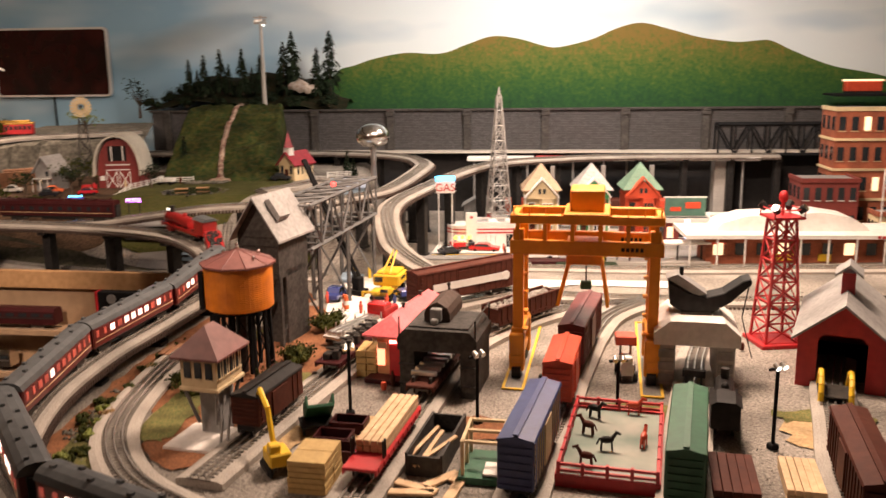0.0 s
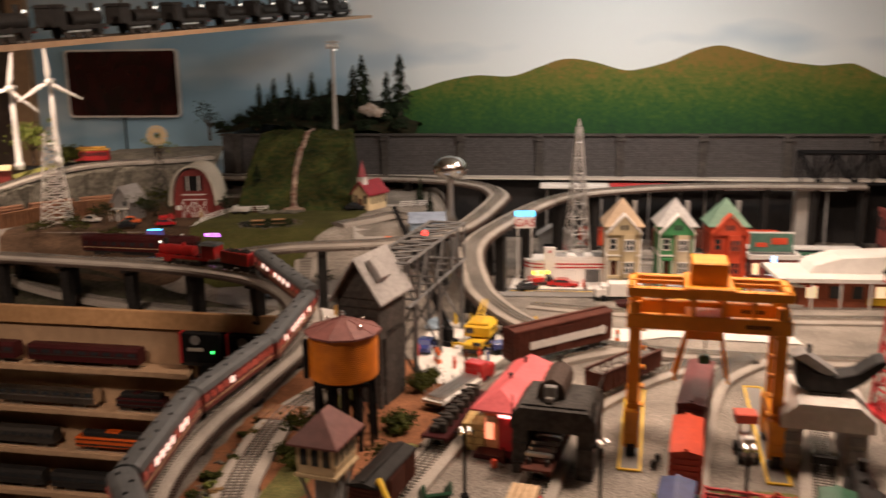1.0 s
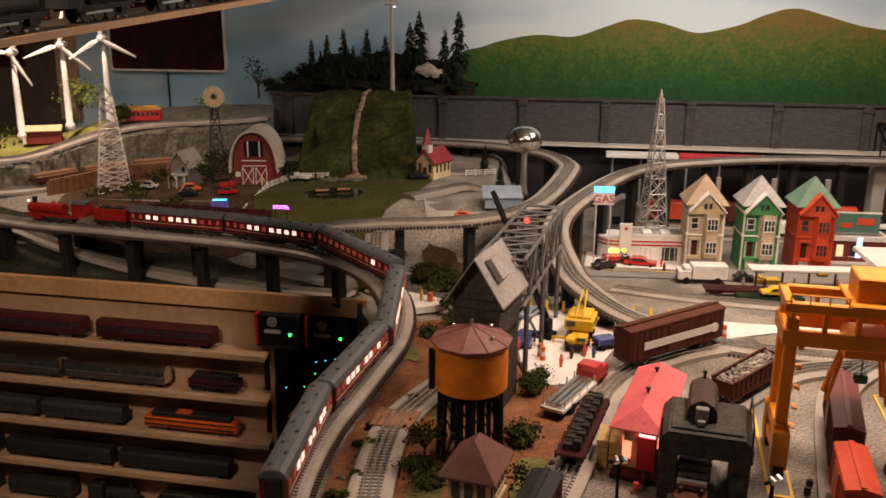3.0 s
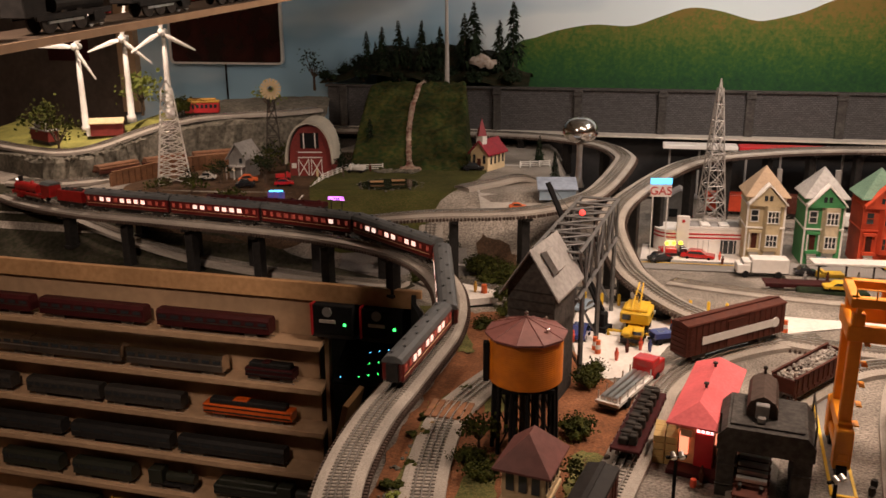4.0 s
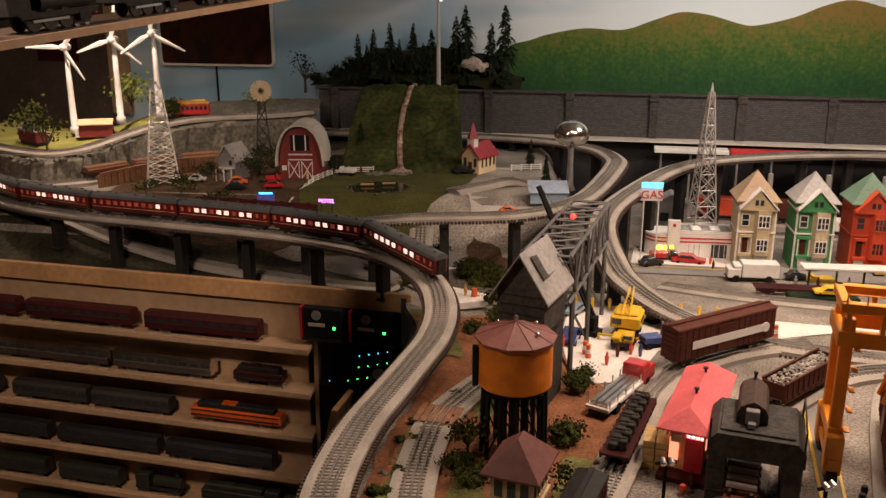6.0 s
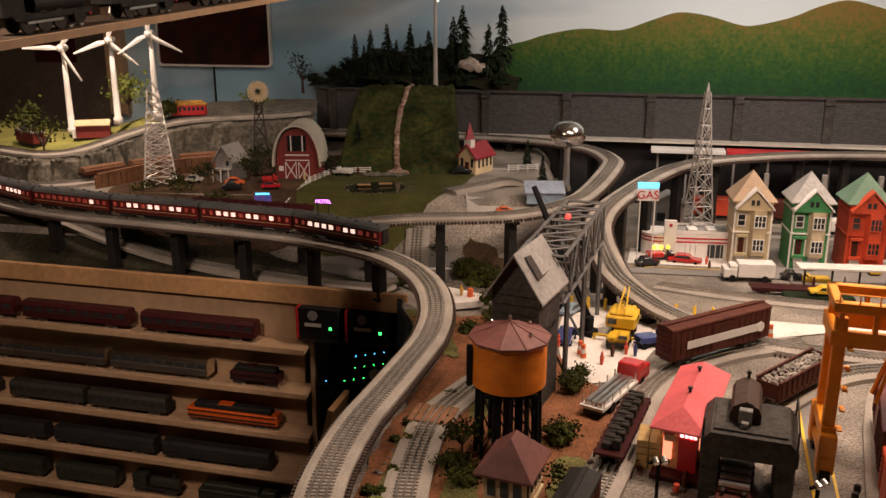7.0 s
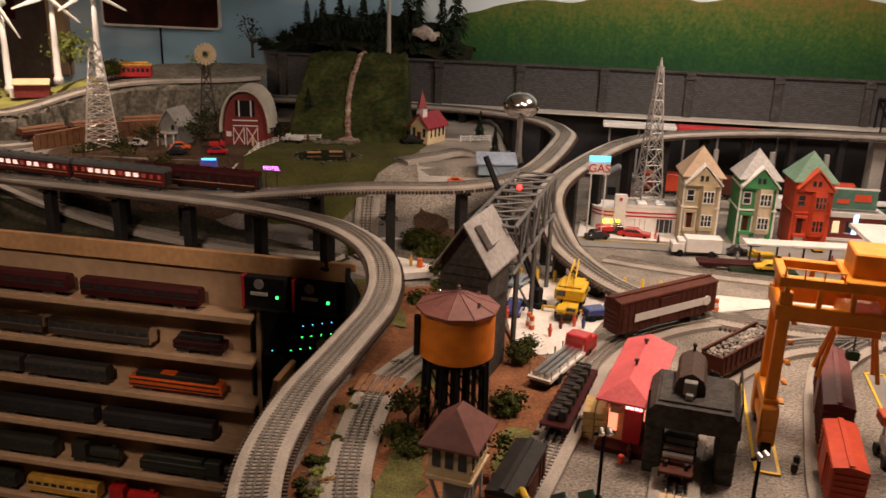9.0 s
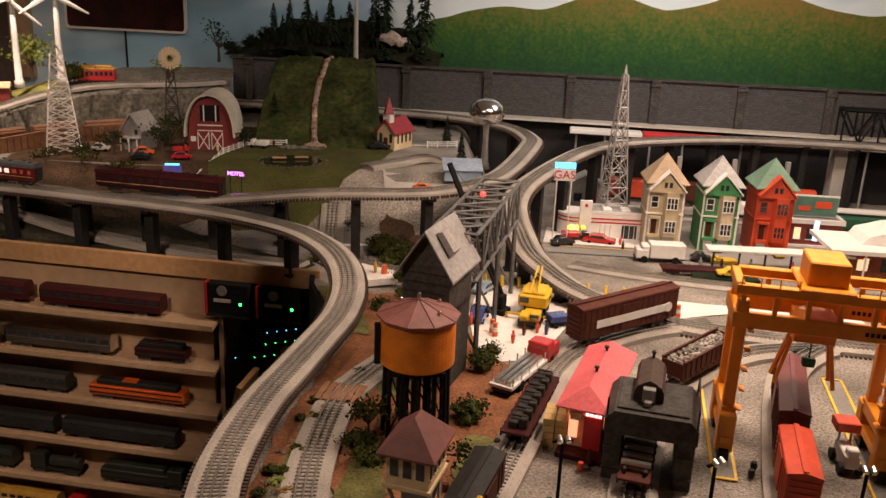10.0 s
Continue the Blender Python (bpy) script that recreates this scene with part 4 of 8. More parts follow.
e = car_on("D", 0.27, "hopper_car", "dark brown caboose-like hopper car on the yard track", "hopper car")
boxcar(e, 0.19, "brown", "black", None, 0.06)
e = car_on("B", 0.86, "steam_locomotive", "black steam engine standing under the grey coaling house", "steam locomotive")
e2 = engine_thing("steam_locomotive", "black steam engine standing in the yard", "black", 0.22)
e2.matrix_world = at(1.315, 1.43, 0.001, 72)
e.name = "track_bumper"
tagged(e, "black track bumper at the end of the yard track", "track bumper")
pb("beam", "black", e, ((0, 0, 0.03), (0.012, 0.05, 0.016)), ((0, 0.016, 0.012), (0.012, 0.006, 0.03)), ((0, -0.016, 0.012), (0.012, 0.006, 0.03)))


# ---- water tower ----
def water_tower(x, y):
    r = 0.079
    e = thing("water_tower", "orange railway water tank with maroon conical roof on black legs", "water tower", at(x, y, 0, 6) @ Matrix.Diagonal((1.03, 1.03, 0.925, 1)))
    bm = bmesh.new()
    prof = [(r - 0.004, 0.186), (r, 0.190)]
    for i in range(22):
        z = 0.193 + i * 0.0052
        prof += [(r - 0.0003, z), (r + 0.0003, z + 0.0026)]
    prof += [(r, 0.308)]
    lathe(bm, prof, 48)
    part("tank", bm, "tank_orange", e, "orange corrugated tank")
    bm = bmesh.new()
    R, n = 0.088, 10
    top = bm.verts.new((0, 0, 0.341))
    ring = [bm.verts.new((R * math.cos(2 * math.pi * i / n), R * math.sin(2 * math.pi * i / n), 0.306)) for i in range(n)]
    low = [bm.verts.new((v.co.x, v.co.y, 0.301)) for v in ring]
    for i in range(n):
        j = (i + 1) % n
        bm.faces.new((ring[i], ring[j], top))
        bm.faces.new((low[i], low[j], ring[j], ring[i]))
    bm.faces.new(low[::-1])
    rf = part("roof", bm, "roof_maroon", e, "ten-sided maroon roof")
    for i in range(n):
        a = 2 * math.pi * i / n
        bars("roof_rib", "roof_maroon", rf, [((R * math.cos(a), R * math.sin(a), 0.3065), (0, 0, 0.3415))], 0.0013, 5)
    bm = bmesh.new()
    lathe(bm, [(0.004, 0.339), (0.005, 0.346), (0.003, 0.349), (0.0045, 0.353), (0.001, 0.357)], 12)
    part("finial", bm, "chrome", e, "silver finial")
    for a in (0.6, 2.3, -0.75):
        bm = bmesh.new()
        ball(bm, (0.055 * math.cos(a), 0.055 * math.sin(a), 0.324), 0.0045)
        bar(bm, (0.055 * math.cos(a), 0.055 * math.sin(a), 0.316), (0.055 * math.cos(a), 0.055 * math.sin(a), 0.322), 0.003)
        part("roof_lamp", bm, "chrome", e)
    pb("platform", "matt_black", e, *[((0, -0.06 + i * 0.024, 0.181), (0.14 - abs(i - 2.5) * 0.012, 0.010, 0.009)) for i in range(6)])
    for i in range(12):
        a = 2 * math.pi * i / 12
        rr = 0.066
        bars("leg", "matt_black", e, [((rr * 1.06 * math.cos(a), rr * 1.06 * math.sin(a), 0), (rr * math.cos(a), rr * math.sin(a), 0.18))], 0.0052, 6)
        b = 2 * math.pi * (i + 1) / 12
        bars("brace", "matt_black", e, [((rr * math.cos(a), rr * math.sin(a), 0.02), (rr * math.cos(b), rr * math.sin(b), 0.10)), ((rr * math.cos(b), rr * math.sin(b), 0.10), (rr * math.cos(a), rr * math.sin(a), 0.172))], 0.002, 5)
    for i in range(4):
        a = 2 * math.pi * (i + 0.5) / 4
        bars("leg", "matt_black", e, [((0.03 * math.cos(a), 0.03 * math.sin(a), 0), (0.03 * math.cos(a), 0.03 * math.sin(a), 0.18))], 0.0052, 6)
    pb("spout", "matt_black", e, ((-r - 0.006, -0.01, 0.235), (0.012, 0.016, 0.10)), bevel=0.002)
    bars("feed_pipe", "iron", e, [((0, 0, 0), (0, 0, 0.18))], 0.011, 10)
    return e


water_tower(0.249, 1.80)


# ---- coaling house with conveyor truss ----
def gable_roof(name, material, parent, w, d, z0, z1, over=0.012, t=0.006, label=""):
    """Two roof slopes: w across, d along y, ridge along y."""
    bm = bmesh.new()
    h = w / 2 + over
    k = (z1 - z0) / (w / 2)
    prism(bm, [(-h, z0 - over * k), (0, z1), (h, z0 - over * k), (h, z0 - over * k + t), (0, z1 + t), (-h, z0 - over * k + t)], "y", -d / 2 - over, d / 2 + over)
    return part(name, bm, material, parent, label)


def gable_wall(name, material, parent, w, d, z0, z1, zb=0.0):
    bm = bmesh.new()
    prism(bm, [(-w / 2, zb), (w / 2, zb), (w / 2, z0), (0, z1), (-w / 2, z0)], "y", -d / 2, d / 2)
    return part(name, bm, material, parent)


e = thing("coaling_tower", "tall charcoal coaling tower with steep grey roof", "coaling tower", at(0.286, 2.08, 0, -20) @ Matrix.Diagonal((0.96, 1, 0.955, 1)))
gable_wall("hopper_house", "char", e, 0.125, 0.16, 0.325, 0.42, 0.2)
rf = gable_roof("roof", "roof_grey", e, 0.125, 0.17, 0.328, 0.423, 0.016)
bm = bmesh.new()
prism(bm, [(0.014, 0.414), (0.052, 0.358), (0.062, 0.372), (0.03, 0.42)], "y", -0.06, -0.005)
part("dormer", bm, "roof_grey", rf, "raised hatch on the roof")
pb("shaft", "char", e, ((0.02, 0.01, 0.11), (0.085, 0.11, 0.22)), bevel=0.002)
for sx in (-1, 1):
    for sy in (-1, 1):
        pb("leg", "char", e, ((sx * 0.056, sy * 0.07, 0.105), (0.012, 0.012, 0.21)))
for i in range(5):
    pb("board_joint", "iron", e, ((0, -0.081, 0.215 + i * 0.025), (0.12, 0.002, 0.002)))
bars("brace", "char", e, [((-0.056, -0.072, 0.02), (0.056, -0.072, 0.22)), ((0.058, -0.07, 0.02), (0.058, 0.07, 0.22))], 0.004, 5)

e = thing("conveyor_bridge", "dark grey steel truss conveyor bridge behind the coaling tower", "truss bridge", at(0.395, 2.46, 0, -14))
L, wd, z0, z1 = 0.62, 0.12, 0.235, 0.36
n = 7
for s in (-1, 1):
    bars("chord", "truss_grey", e, [((s * wd / 2, -L / 2, z1), (s * wd / 2, L / 2, z1))], 0.006, 4)
    bars("chord", "truss_grey", e, [((s * wd / 2, -L / 2, z0), (s * wd / 2, L / 2, z0))], 0.006, 4)
    for i in range(n):
        y0, y1 = -L / 2 + L * i / n, -L / 2 + L * (i + 1) / n
        bars("diagonal", "truss_grey", e, [((s * wd / 2, y0, z0 if i % 2 else z1), (s * wd / 2, y1, z1 if i % 2 else z0))], 0.004, 4)
        bars("vertical", "truss_grey", e, [((s * wd / 2, y1, z0), (s * wd / 2, y1, z1))], 0.0035, 4)
for i in range(n + 1):
    y0 = -L / 2 + L * i / n
    bars("cross_beam", "truss_grey", e, [((-wd / 2, y0, z1), (wd / 2, y0, z1))], 0.004, 4)
    bars("cross_beam", "truss_grey", e, [((-wd / 2, y0, z0), (wd / 2, y0, z0))], 0.004, 4)
    if i < n:
        bars("lateral", "truss_grey", e, [((-wd / 2, y0, z1), (wd / 2, y0 + L / n, z1))], 0.003, 4)
for y in (-0.25, 0.0, 0.27):
    for s in (-1, 1):
        bars("support", "truss_grey", e, [((s * wd / 2, y, 0), (s * wd / 2, y, z0))], 0.007, 4)
    bars("support_brace", "truss_grey", e, [((-wd / 2, y, 0.02), (wd / 2, y, z0)), ((wd / 2, y, 0.02), (-wd / 2, y, z0))], 0.004, 4)
bm = bmesh.new()
ball(bm, (-0.01, 0.08, 0.366), 0.009)
part("signal_light", bm, "tail_red", e, "glowing red lamp")
e = thing("derrick_crane", "black lattice-boom derrick crane beside the truss", "crane", at(0.47, 2.52, 0.0, 60))
bars("boom", "matt_black", e, [((0, 0, 0.06), (-0.01, 0.19, 0.44)), ((0.02, 0, 0.06), (0.0, 0.19, 0.44))], 0.006, 5)
bars("cable", "iron", e, [((0, 0.19, 0.44), (0.06, -0.1, 0.1))], 0.0008, 4)
pb("cab", "matt_black", e, ((0.008, 0.0, 0.04), (0.034, 0.03, 0.044)), bevel=0.003)
pb("base", "matt_black", e, ((0.008, 0.0, 0.01), (0.05, 0.05, 0.02)))


# ---- small signal cabin on its stand ----
def hip_roof(name, material, parent, w, d, z0, z1, ridge, over=0.012, label=""):
    bm = bmesh.new()
    a, b = w / 2 + over, d / 2 + over
    c = [bm.verts.new(p) for p in ((-a, -b, z0), (a, -b, z0), (a, b, z0), (-a, b, z0))]
    lo = [bm.verts.new((v.co.x, v.co.y, z0 - 0.004)) for v in c]
    r = [bm.verts.new((0, -ridge / 2, z1)), bm.verts.new((0, ridge / 2, z1))]
    for f in ((c[0], c[1], r[0]), (c[1], c[2], r[1], r[0]), (c[2], c[3], r[1]), (c[3], c[0], r[0], r[1]), lo[::-1]):
        bm.faces.new(f)
    for i in range(4):
        j = (i + 1) % 4
        bm.faces.new((lo[i], lo[j], c[j], c[i]))
    return part(name, bm, material, parent, label)


e = thing("signal_cabin", "cream signal cabin with maroon hip roof on a grey stand", "signal cabin", at(0.264, 1.44, 0, -17) @ Matrix.Diagonal((1, 1, 1.1, 1)))
pb("wall", "cream", e, ((0, 0, 0.132), (0.08, 0.10, 0.062)), bevel=0.001)
hip_roof("roof", "roof_maroon", e, 0.08, 0.10, 0.166, 0.216, 0.034, 0.014)
for s in (-1, 1):
    for i in range(4):
        wn = pb("window", "glass", e, ((s * 0.0408, -0.036 + i * 0.024, 0.140), (0.002, 0.015, 0.030)))
        pb("window_frame", "cream", wn, ((s * 0.0416, -0.036 + i * 0.024, 0.140), (0.0025, 0.002, 0.030)), ((s * 0.0416, -0.036 + i * 0.024, 0.124), (0.003, 0.019, 0.003)))
    for i in range(3):
        pb("window", "glass", e, ((-0.024 + i * 0.024, s * 0.0508, 0.140), (0.015, 0.002, 0.030)))
pb("sill_band", "cream", e, ((0, 0, 0.104), (0.088, 0.108, 0.007)), bevel=0.001)
bm = bmesh.new()
box(bm, (0.0, 0.01, 0.05), (0.045, 0.055, 0.10))
part("stand", bm, "grey", e, bevel=0.003)
bars("strut", "grey", e, [((sx * 0.02, sy * 0.025, 0.03), (sx * 0.036, sy * 0.046, 0.101)) for sx in (-1, 1) for sy in (-1, 1)], 0.004, 5)
bars("stair", "grey", e, [((0.03, 0.0, 0.1), (0.05, -0.07, 0.0)), ((0.045, 0.0, 0.1), (0.065, -0.07, 0.0))], 0.003, 5)
pb("pad", "white_lot", e, ((0.0, -0.04, 0.006), (0.12, 0.12, 0.005)))

# ---- station ----
e = thing("station", "small station with pinkish-red hip roof and lit porch", "station", at(0.662, 1.865, 0, -20) @ Matrix.Diagonal((0.95, 0.86, 1, 1)))
pb("wall", "pane_pink_wall", e, ((0, 0.01, 0.063), (0.075, 0.34, 0.105)), bevel=0.001)
rf = hip_roof("roof", "roof_red", e, 0.085, 0.36, 0.118, 0.158, 0.30, 0.02)
for y in (-0.06, 0.08):
    pb("roof_vent", "iron", rf, ((0, y, 0.16), (0.006, 0.006, 0.012)), ((0, y, 0.167), (0.011, 0.011, 0.003)))
pb("platform", "dark_maroon", e, ((0, 0, 0.007), (0.11, 0.42, 0.012)), bevel=0.001)
pb("front_door", "red", e, ((0.018, -0.163, 0.05), (0.04, 0.006, 0.08)))
pb("porch_sign", "lit_red", e, *[((0.005 + i * 0.010, -0.171, 0.098), (0.007, 0.003, 0.006)) for i in range(4)])
for s in (-1, 1):
    for i in range(4):
        pb("window", "pane_pink", e, ((s * 0.0385, -0.11 + i * 0.075, 0.07), (0.002, 0.03, 0.035)))
    pb("bracket", "cream", e, ((s * 0.04, -0.165, 0.106), (0.004, 0.03, 0.02)))
# emissive panel added for the orange light on the front wall, no lamp
pb("porch_glow", "pane_pink", e, ((-0.026, -0.1625, 0.06), (0.020, 0.004, 0.05)), label="added glowing orange panel standing in for lamplight on the wall")
pb("sign_board", "cream", e, ((-0.022, -0.164, 0.085), (0.024, 0.004, 0.016)))

# ---- coaling portal over track C ----
e = thing("coaling_portal", "weathered charcoal concrete coaling portal with a hopper on top", "coaling portal", at(0.745, 1.695, 0, -15))
for s in (-1, 1):
    pb("leg", "char", e, ((s * 0.071, 0, 0.055), (0.036, 0.16, 0.11)), ((s * 0.071, -0.082, 0.03), (0.040, 0.006, 0.004)), ((s * 0.071, -0.082, 0.075), (0.040, 0.006, 0.004)), bevel=0.002)
bm = bmesh.new()
prism(bm, [(-0.092, 0.108), (0.092, 0.108), (0.092, 0.138), (0.075, 0.158), (-0.075, 0.158), (-0.092, 0.138)], "y", -0.085, 0.085)
part("deck", bm, "char", e)
pb("deck_plate", "char", e, ((0, 0, 0.1605), (0.14, 0.14, 0.004)), bevel=0.001)
bm = bmesh.new()
prism(bm, [(-0.042, 0.163), (0.018, 0.163), (0.018, 0.182), (0.012, 0.196), (0.0, 0.202), (-0.024, 0.202), (-0.036, 0.196), (-0.042, 0.182)], "y", -0.03, 0.10)
part("hopper", bm, "brown_dk", e)
bm = bmesh.new()
prism(bm, [(-0.028, 0.2015), (-0.012, 0.209), (0.004, 0.2015)], "y", -0.03, 0.10)
part("hopper_roof", bm, "brown_dk", e)
bm = bmesh.new()
ball(bm, (-0.012, 0.09, 0.222), 0.005)
bar(bm, (-0.012, 0.09, 0.206), (-0.012, 0.09, 0.224), 0.003)
part("finial", bm, "iron", e)
pb("chute", "grey", e, ((-0.012, -0.038, 0.182), (0.026, 0.018, 0.03)), ((-0.012, -0.052, 0.170), (0.016, 0.016, 0.012)), bevel=0.002)
for x, y in ((-0.088, -0.08), (0.088, -0.08), (0.088, 0.08)):
    bars("railing_post", "iron", e, [((x, y, 0.136), (x, y, 0.185))], 0.002, 5)
bars("railing", "iron", e, [((0.088, -0.08, 0.184), (0.088, 0.08, 0.184))], 0.002, 5)

# ---- gantry crane ----
e = thing("gantry_crane", "large orange-yellow gantry crane straddling the yard track", "gantry crane", at(1.088, 1.785, 0, -12) @ Matrix.Diagonal((0.885, 1, 1, 1)))
for s in (-1, 1):
    x = s * 0.178
    leg = pb("leg", "orange", e, ((x, -0.055, 0.235), (0.028, 0.022, 0.25)), ((x, 0.055, 0.235), (0.028, 0.022, 0.25)), ((x, 0, 0.105), (0.034, 0.15, 0.03)), bevel=0.002)
    pb("leg_base", "orange", leg, ((x, -0.075, 0.065), (0.04, 0.036, 0.09)), ((x, 0.075, 0.065), (0.04, 0.036, 0.09)), ((x, 0, 0.05), (0.03, 0.19, 0.02)), bevel=0.003)
    for y in (-0.09, -0.06, 0.06, 0.09):
        bm = bmesh.new()
        bar(bm, (x - 0.012, y, 0.016), (x + 0.012, y, 0.016), 0.015, n=14)
        part("wheel", bm, "black", leg)
    for k in range(5):
        pb("ladder_rung", "orange", leg, ((x - s * 0.022, -0.07, 0.12 + k * 0.045), (0.012, 0.026, 0.003)))
    pb("runway_mark", "yellow", e, ((x - 0.026, 0.12, 0.0035), (0.007, 0.58, 0.003)), ((x + 0.026, 0.12, 0.0035), (0.007, 0.58, 0.003)), ((x, -0.17, 0.0035), (0.059, 0.007, 0.003)), ((x, 0.41, 0.0035), (0.059, 0.007, 0.003)), label="yellow lane marking on the gravel")
    pb("runway", "road", e, ((x, 0.12, 0.002), (0.046, 0.57, 0.002)))
for y in (-0.062, 0.062):
    pb("girder", "orange", e, ((0, y, 0.385), (0.40, 0.018, 0.022)), ((0, y, 0.318), (0.40, 0.018, 0.034)), bevel=0.002)
    for k in range(6):
        pb("girder_post", "orange", e, ((-0.18 + k * 0.072, y, 0.352), (0.010, 0.014, 0.05)))
    pb("lettering_bars", "black", e, *[((0.095 + k * 0.012, y - 0.0095, 0.318), (0.008, 0.001, 0.009)) for k in range(5)])
for s in (-1, 1):
    pb("end_beam", "orange", e, ((s * 0.19, 0, 0.385), (0.02, 0.14, 0.022)), ((s * 0.19, 0, 0.318), (0.02, 0.14, 0.03)), bevel=0.002)
tr = pb("trolley", "orange", e, ((0.0, 0, 0.425), (0.09, 0.10, 0.055)), ((0.0, 0, 0.398), (0.12, 0.15, 0.008)), bevel=0.003)
pb("hoist_house", "orange", tr, ((-0.005, 0, 0.30), (0.095, 0.08, 0.055)), bevel=0.002)
for q in (-1, 1):
    for y in (0, 0.02):
        bars("spreader_leg", "orange", tr, [((-0.0025 + q * 0.0425, y, 0.275), (-0.0075 + q * 0.0675, y * 2.5 - 0.02, 0.165))], 0.006, 4)
bars("hoist_cable", "iron", tr, [((0, 0, 0.275), (0, 0, 0.22))], 0.002, 4)
pb("hook_block", "green", tr, ((0, 0, 0.215), (0.03, 0.02, 0.02)), bevel=0.003)
for q in (-1, 1):
    bars("handrail", "orange", e, [((q * 0.06, -0.072, 0.415), (q * 0.19, -0.072, 0.415))] + [((q * (0.064 + k * 0.042), -0.072, 0.395), (q * (0.064 + k * 0.042), -0.072, 0.415)) for k in range(4)], 0.0018, 4)

# ---- grey coaling house with a black crane on its roof ----
e = thing("coaling_house", "grey concrete coaling house open over the yard track", "coaling house", at(1.335, 1.715, 0, -13))
for s in (-1, 1):
    pb("pier", "concrete", e, ((s * 0.066, 0, 0.055), (0.042, 0.15, 0.11)), bevel=0.002)
    pb("pier_panel", "grey", e, *[((s * 0.066, -0.077, 0.022 + k * 0.03), (0.034, 0.003, 0.02)) for k in range(3)])
bm = bmesh.new()
prism(bm, [(-0.095, 0.108), (0.095, 0.108), (0.095, 0.135), (0.06, 0.165), (-0.06, 0.165), (-0.095, 0.135)], "y", -0.095, 0.095)
part("roof_deck", bm, "white_lot", e, "pale grey roof deck")
e = thing("crane_excavator", "black revolving crane with curved boom on the coaling house", "crane", at(1.335, 1.715, 0.166, -13))
bm = bmesh.new()
prism(bm, [(-0.066, 0.075), (-0.06, 0.02), (-0.03, 0.0), (0.03, 0.0), (0.075, 0.03), (0.12, 0.075), (0.118, 0.088), (0.1, 0.082), (0.06, 0.052), (0.02, 0.04), (-0.02, 0.05)], "y", -0.03, 0.03)
part("body", bm, "black", e, bevel=0.002)
bm = bmesh.new()
prism(bm, [(-0.07, 0.082), (0.0, 0.042), (0.022, 0.048), (-0.045, 0.092)], "y", -0.028, 0.028)
part("hood", bm, "grey", e)
pb("turntable", "iron", e, ((0, 0, 0.002), (0.07, 0.07, 0.006)))
bars("cable", "iron", e, [((0.12, 0, 0.082), (0.10, -0.04, 0.0)), ((0.10, -0.04, 0.0), (0.12, -0.09, -0.08))], 0.0015, 4)
bm = bmesh.new()
bar(bm, (-0.035, 0, 0.085), (-0.035, 0, 0.105), 0.005)
part("exhaust", bm, "black", e)

# ---- red engine house ----
e = thing("engine_house", "red engine house with grey gable roof and open doorway", "engine house", at(1.725, 1.775, 0, -27))
w, d = 0.19, 0.36
pb("side_wall", "red", e, ((-w / 2 + 0.006, 0, 0.06), (0.012, d, 0.12)))
pb("side_wall", "red", e, ((w / 2 - 0.006, 0, 0.06), (0.012, d, 0.12)))
bm = bmesh.new()
prism(bm, [(-w / 2, 0), (-0.052, 0), (-0.052, 0.115), (-0.04, 0.128), (0.04, 0.128), (0.052, 0.115), (0.052, 0), (w / 2, 0), (w / 2, 0.12), (0, 0.195), (-w / 2, 0.12)], "y", -d / 2 - 0.002, -d / 2 + 0.010)
part("front_wall", bm, "red", e)
gable_wall("rear_wall", "red", e, w, 0.012, 0.12, 0.195).location = (0, d / 2, 0)
rf = gable_roof("roof", "roof_grey", e, w, d, 0.122, 0.198, 0.014)
cup = pb("cupola", "red", e, ((0, -0.02, 0.215), (0.03, 0.05, 0.06)))
gable_roof("cupola_roof", "roof_grey", cup, 0.05, 0.07, 0.242, 0.262, 0.006).location = (0, -0.02, 0)
pb("interior", "matt_black", e, ((0, 0.03, 0.004), (w * 0.9, d * 0.8, 0.004)))
e = thing("wheel_stop", "pair of yellow safety rails on the track by the engine house", "safety rail", at(1.592, 1.53, 0.024, -22))
for s in (-1, 1):
    bm = bmesh.new()
    for k in range(9):
        a0, a1 = math.pi * k / 9, math.pi * (k + 1) / 9
        bar(bm, (s * 0.03, -0.05 * math.cos(a0), 0.05 * math.sin(a0)), (s * 0.03, -0.05 * math.cos(a1), 0.05 * math.sin(a1)), 0.006)
    part("rail_hoop", bm, "yellow", e)
pb("tie_plate", "iron", e, ((0, 0, 0.006), (0.07, 0.08, 0.004)))


# ---- lattice towers ----
def lattice(name, label, m, base, top, h, n, material, r=0.004, group=""):
    e = thing(name, label, "lattice tower", m, group)

    def c(k, i):
        q = base + (top - base) * k / n
        return (q * (1 if i in (0, 3) else -1), q * (1 if i in (0, 1) else -1), h * k / n)
    for i in range(4):
        bars("leg", material, e, [(c(0, i), c(n, i))], r, 4)
        for k in range(n):
            j = (i + 1) % 4
            bars("lattice_bar", material, e, [(c(k, i), c(k + 1, j)), (c(k, j), c(k + 1, i)), (c(k, i), c(k, j))], r * 0.62, 4)
    return e


e = lattice("beacon_tower", "red lattice beacon tower with lamps on its platform", at(1.63, 1.965, 0.01, 5), 0.045, 0.026, 0.33, 6, "red", 0.0042)
pb("platform", "red", e, ((0, 0, 0.333), (0.085, 0.085, 0.006)), bevel=0.001)
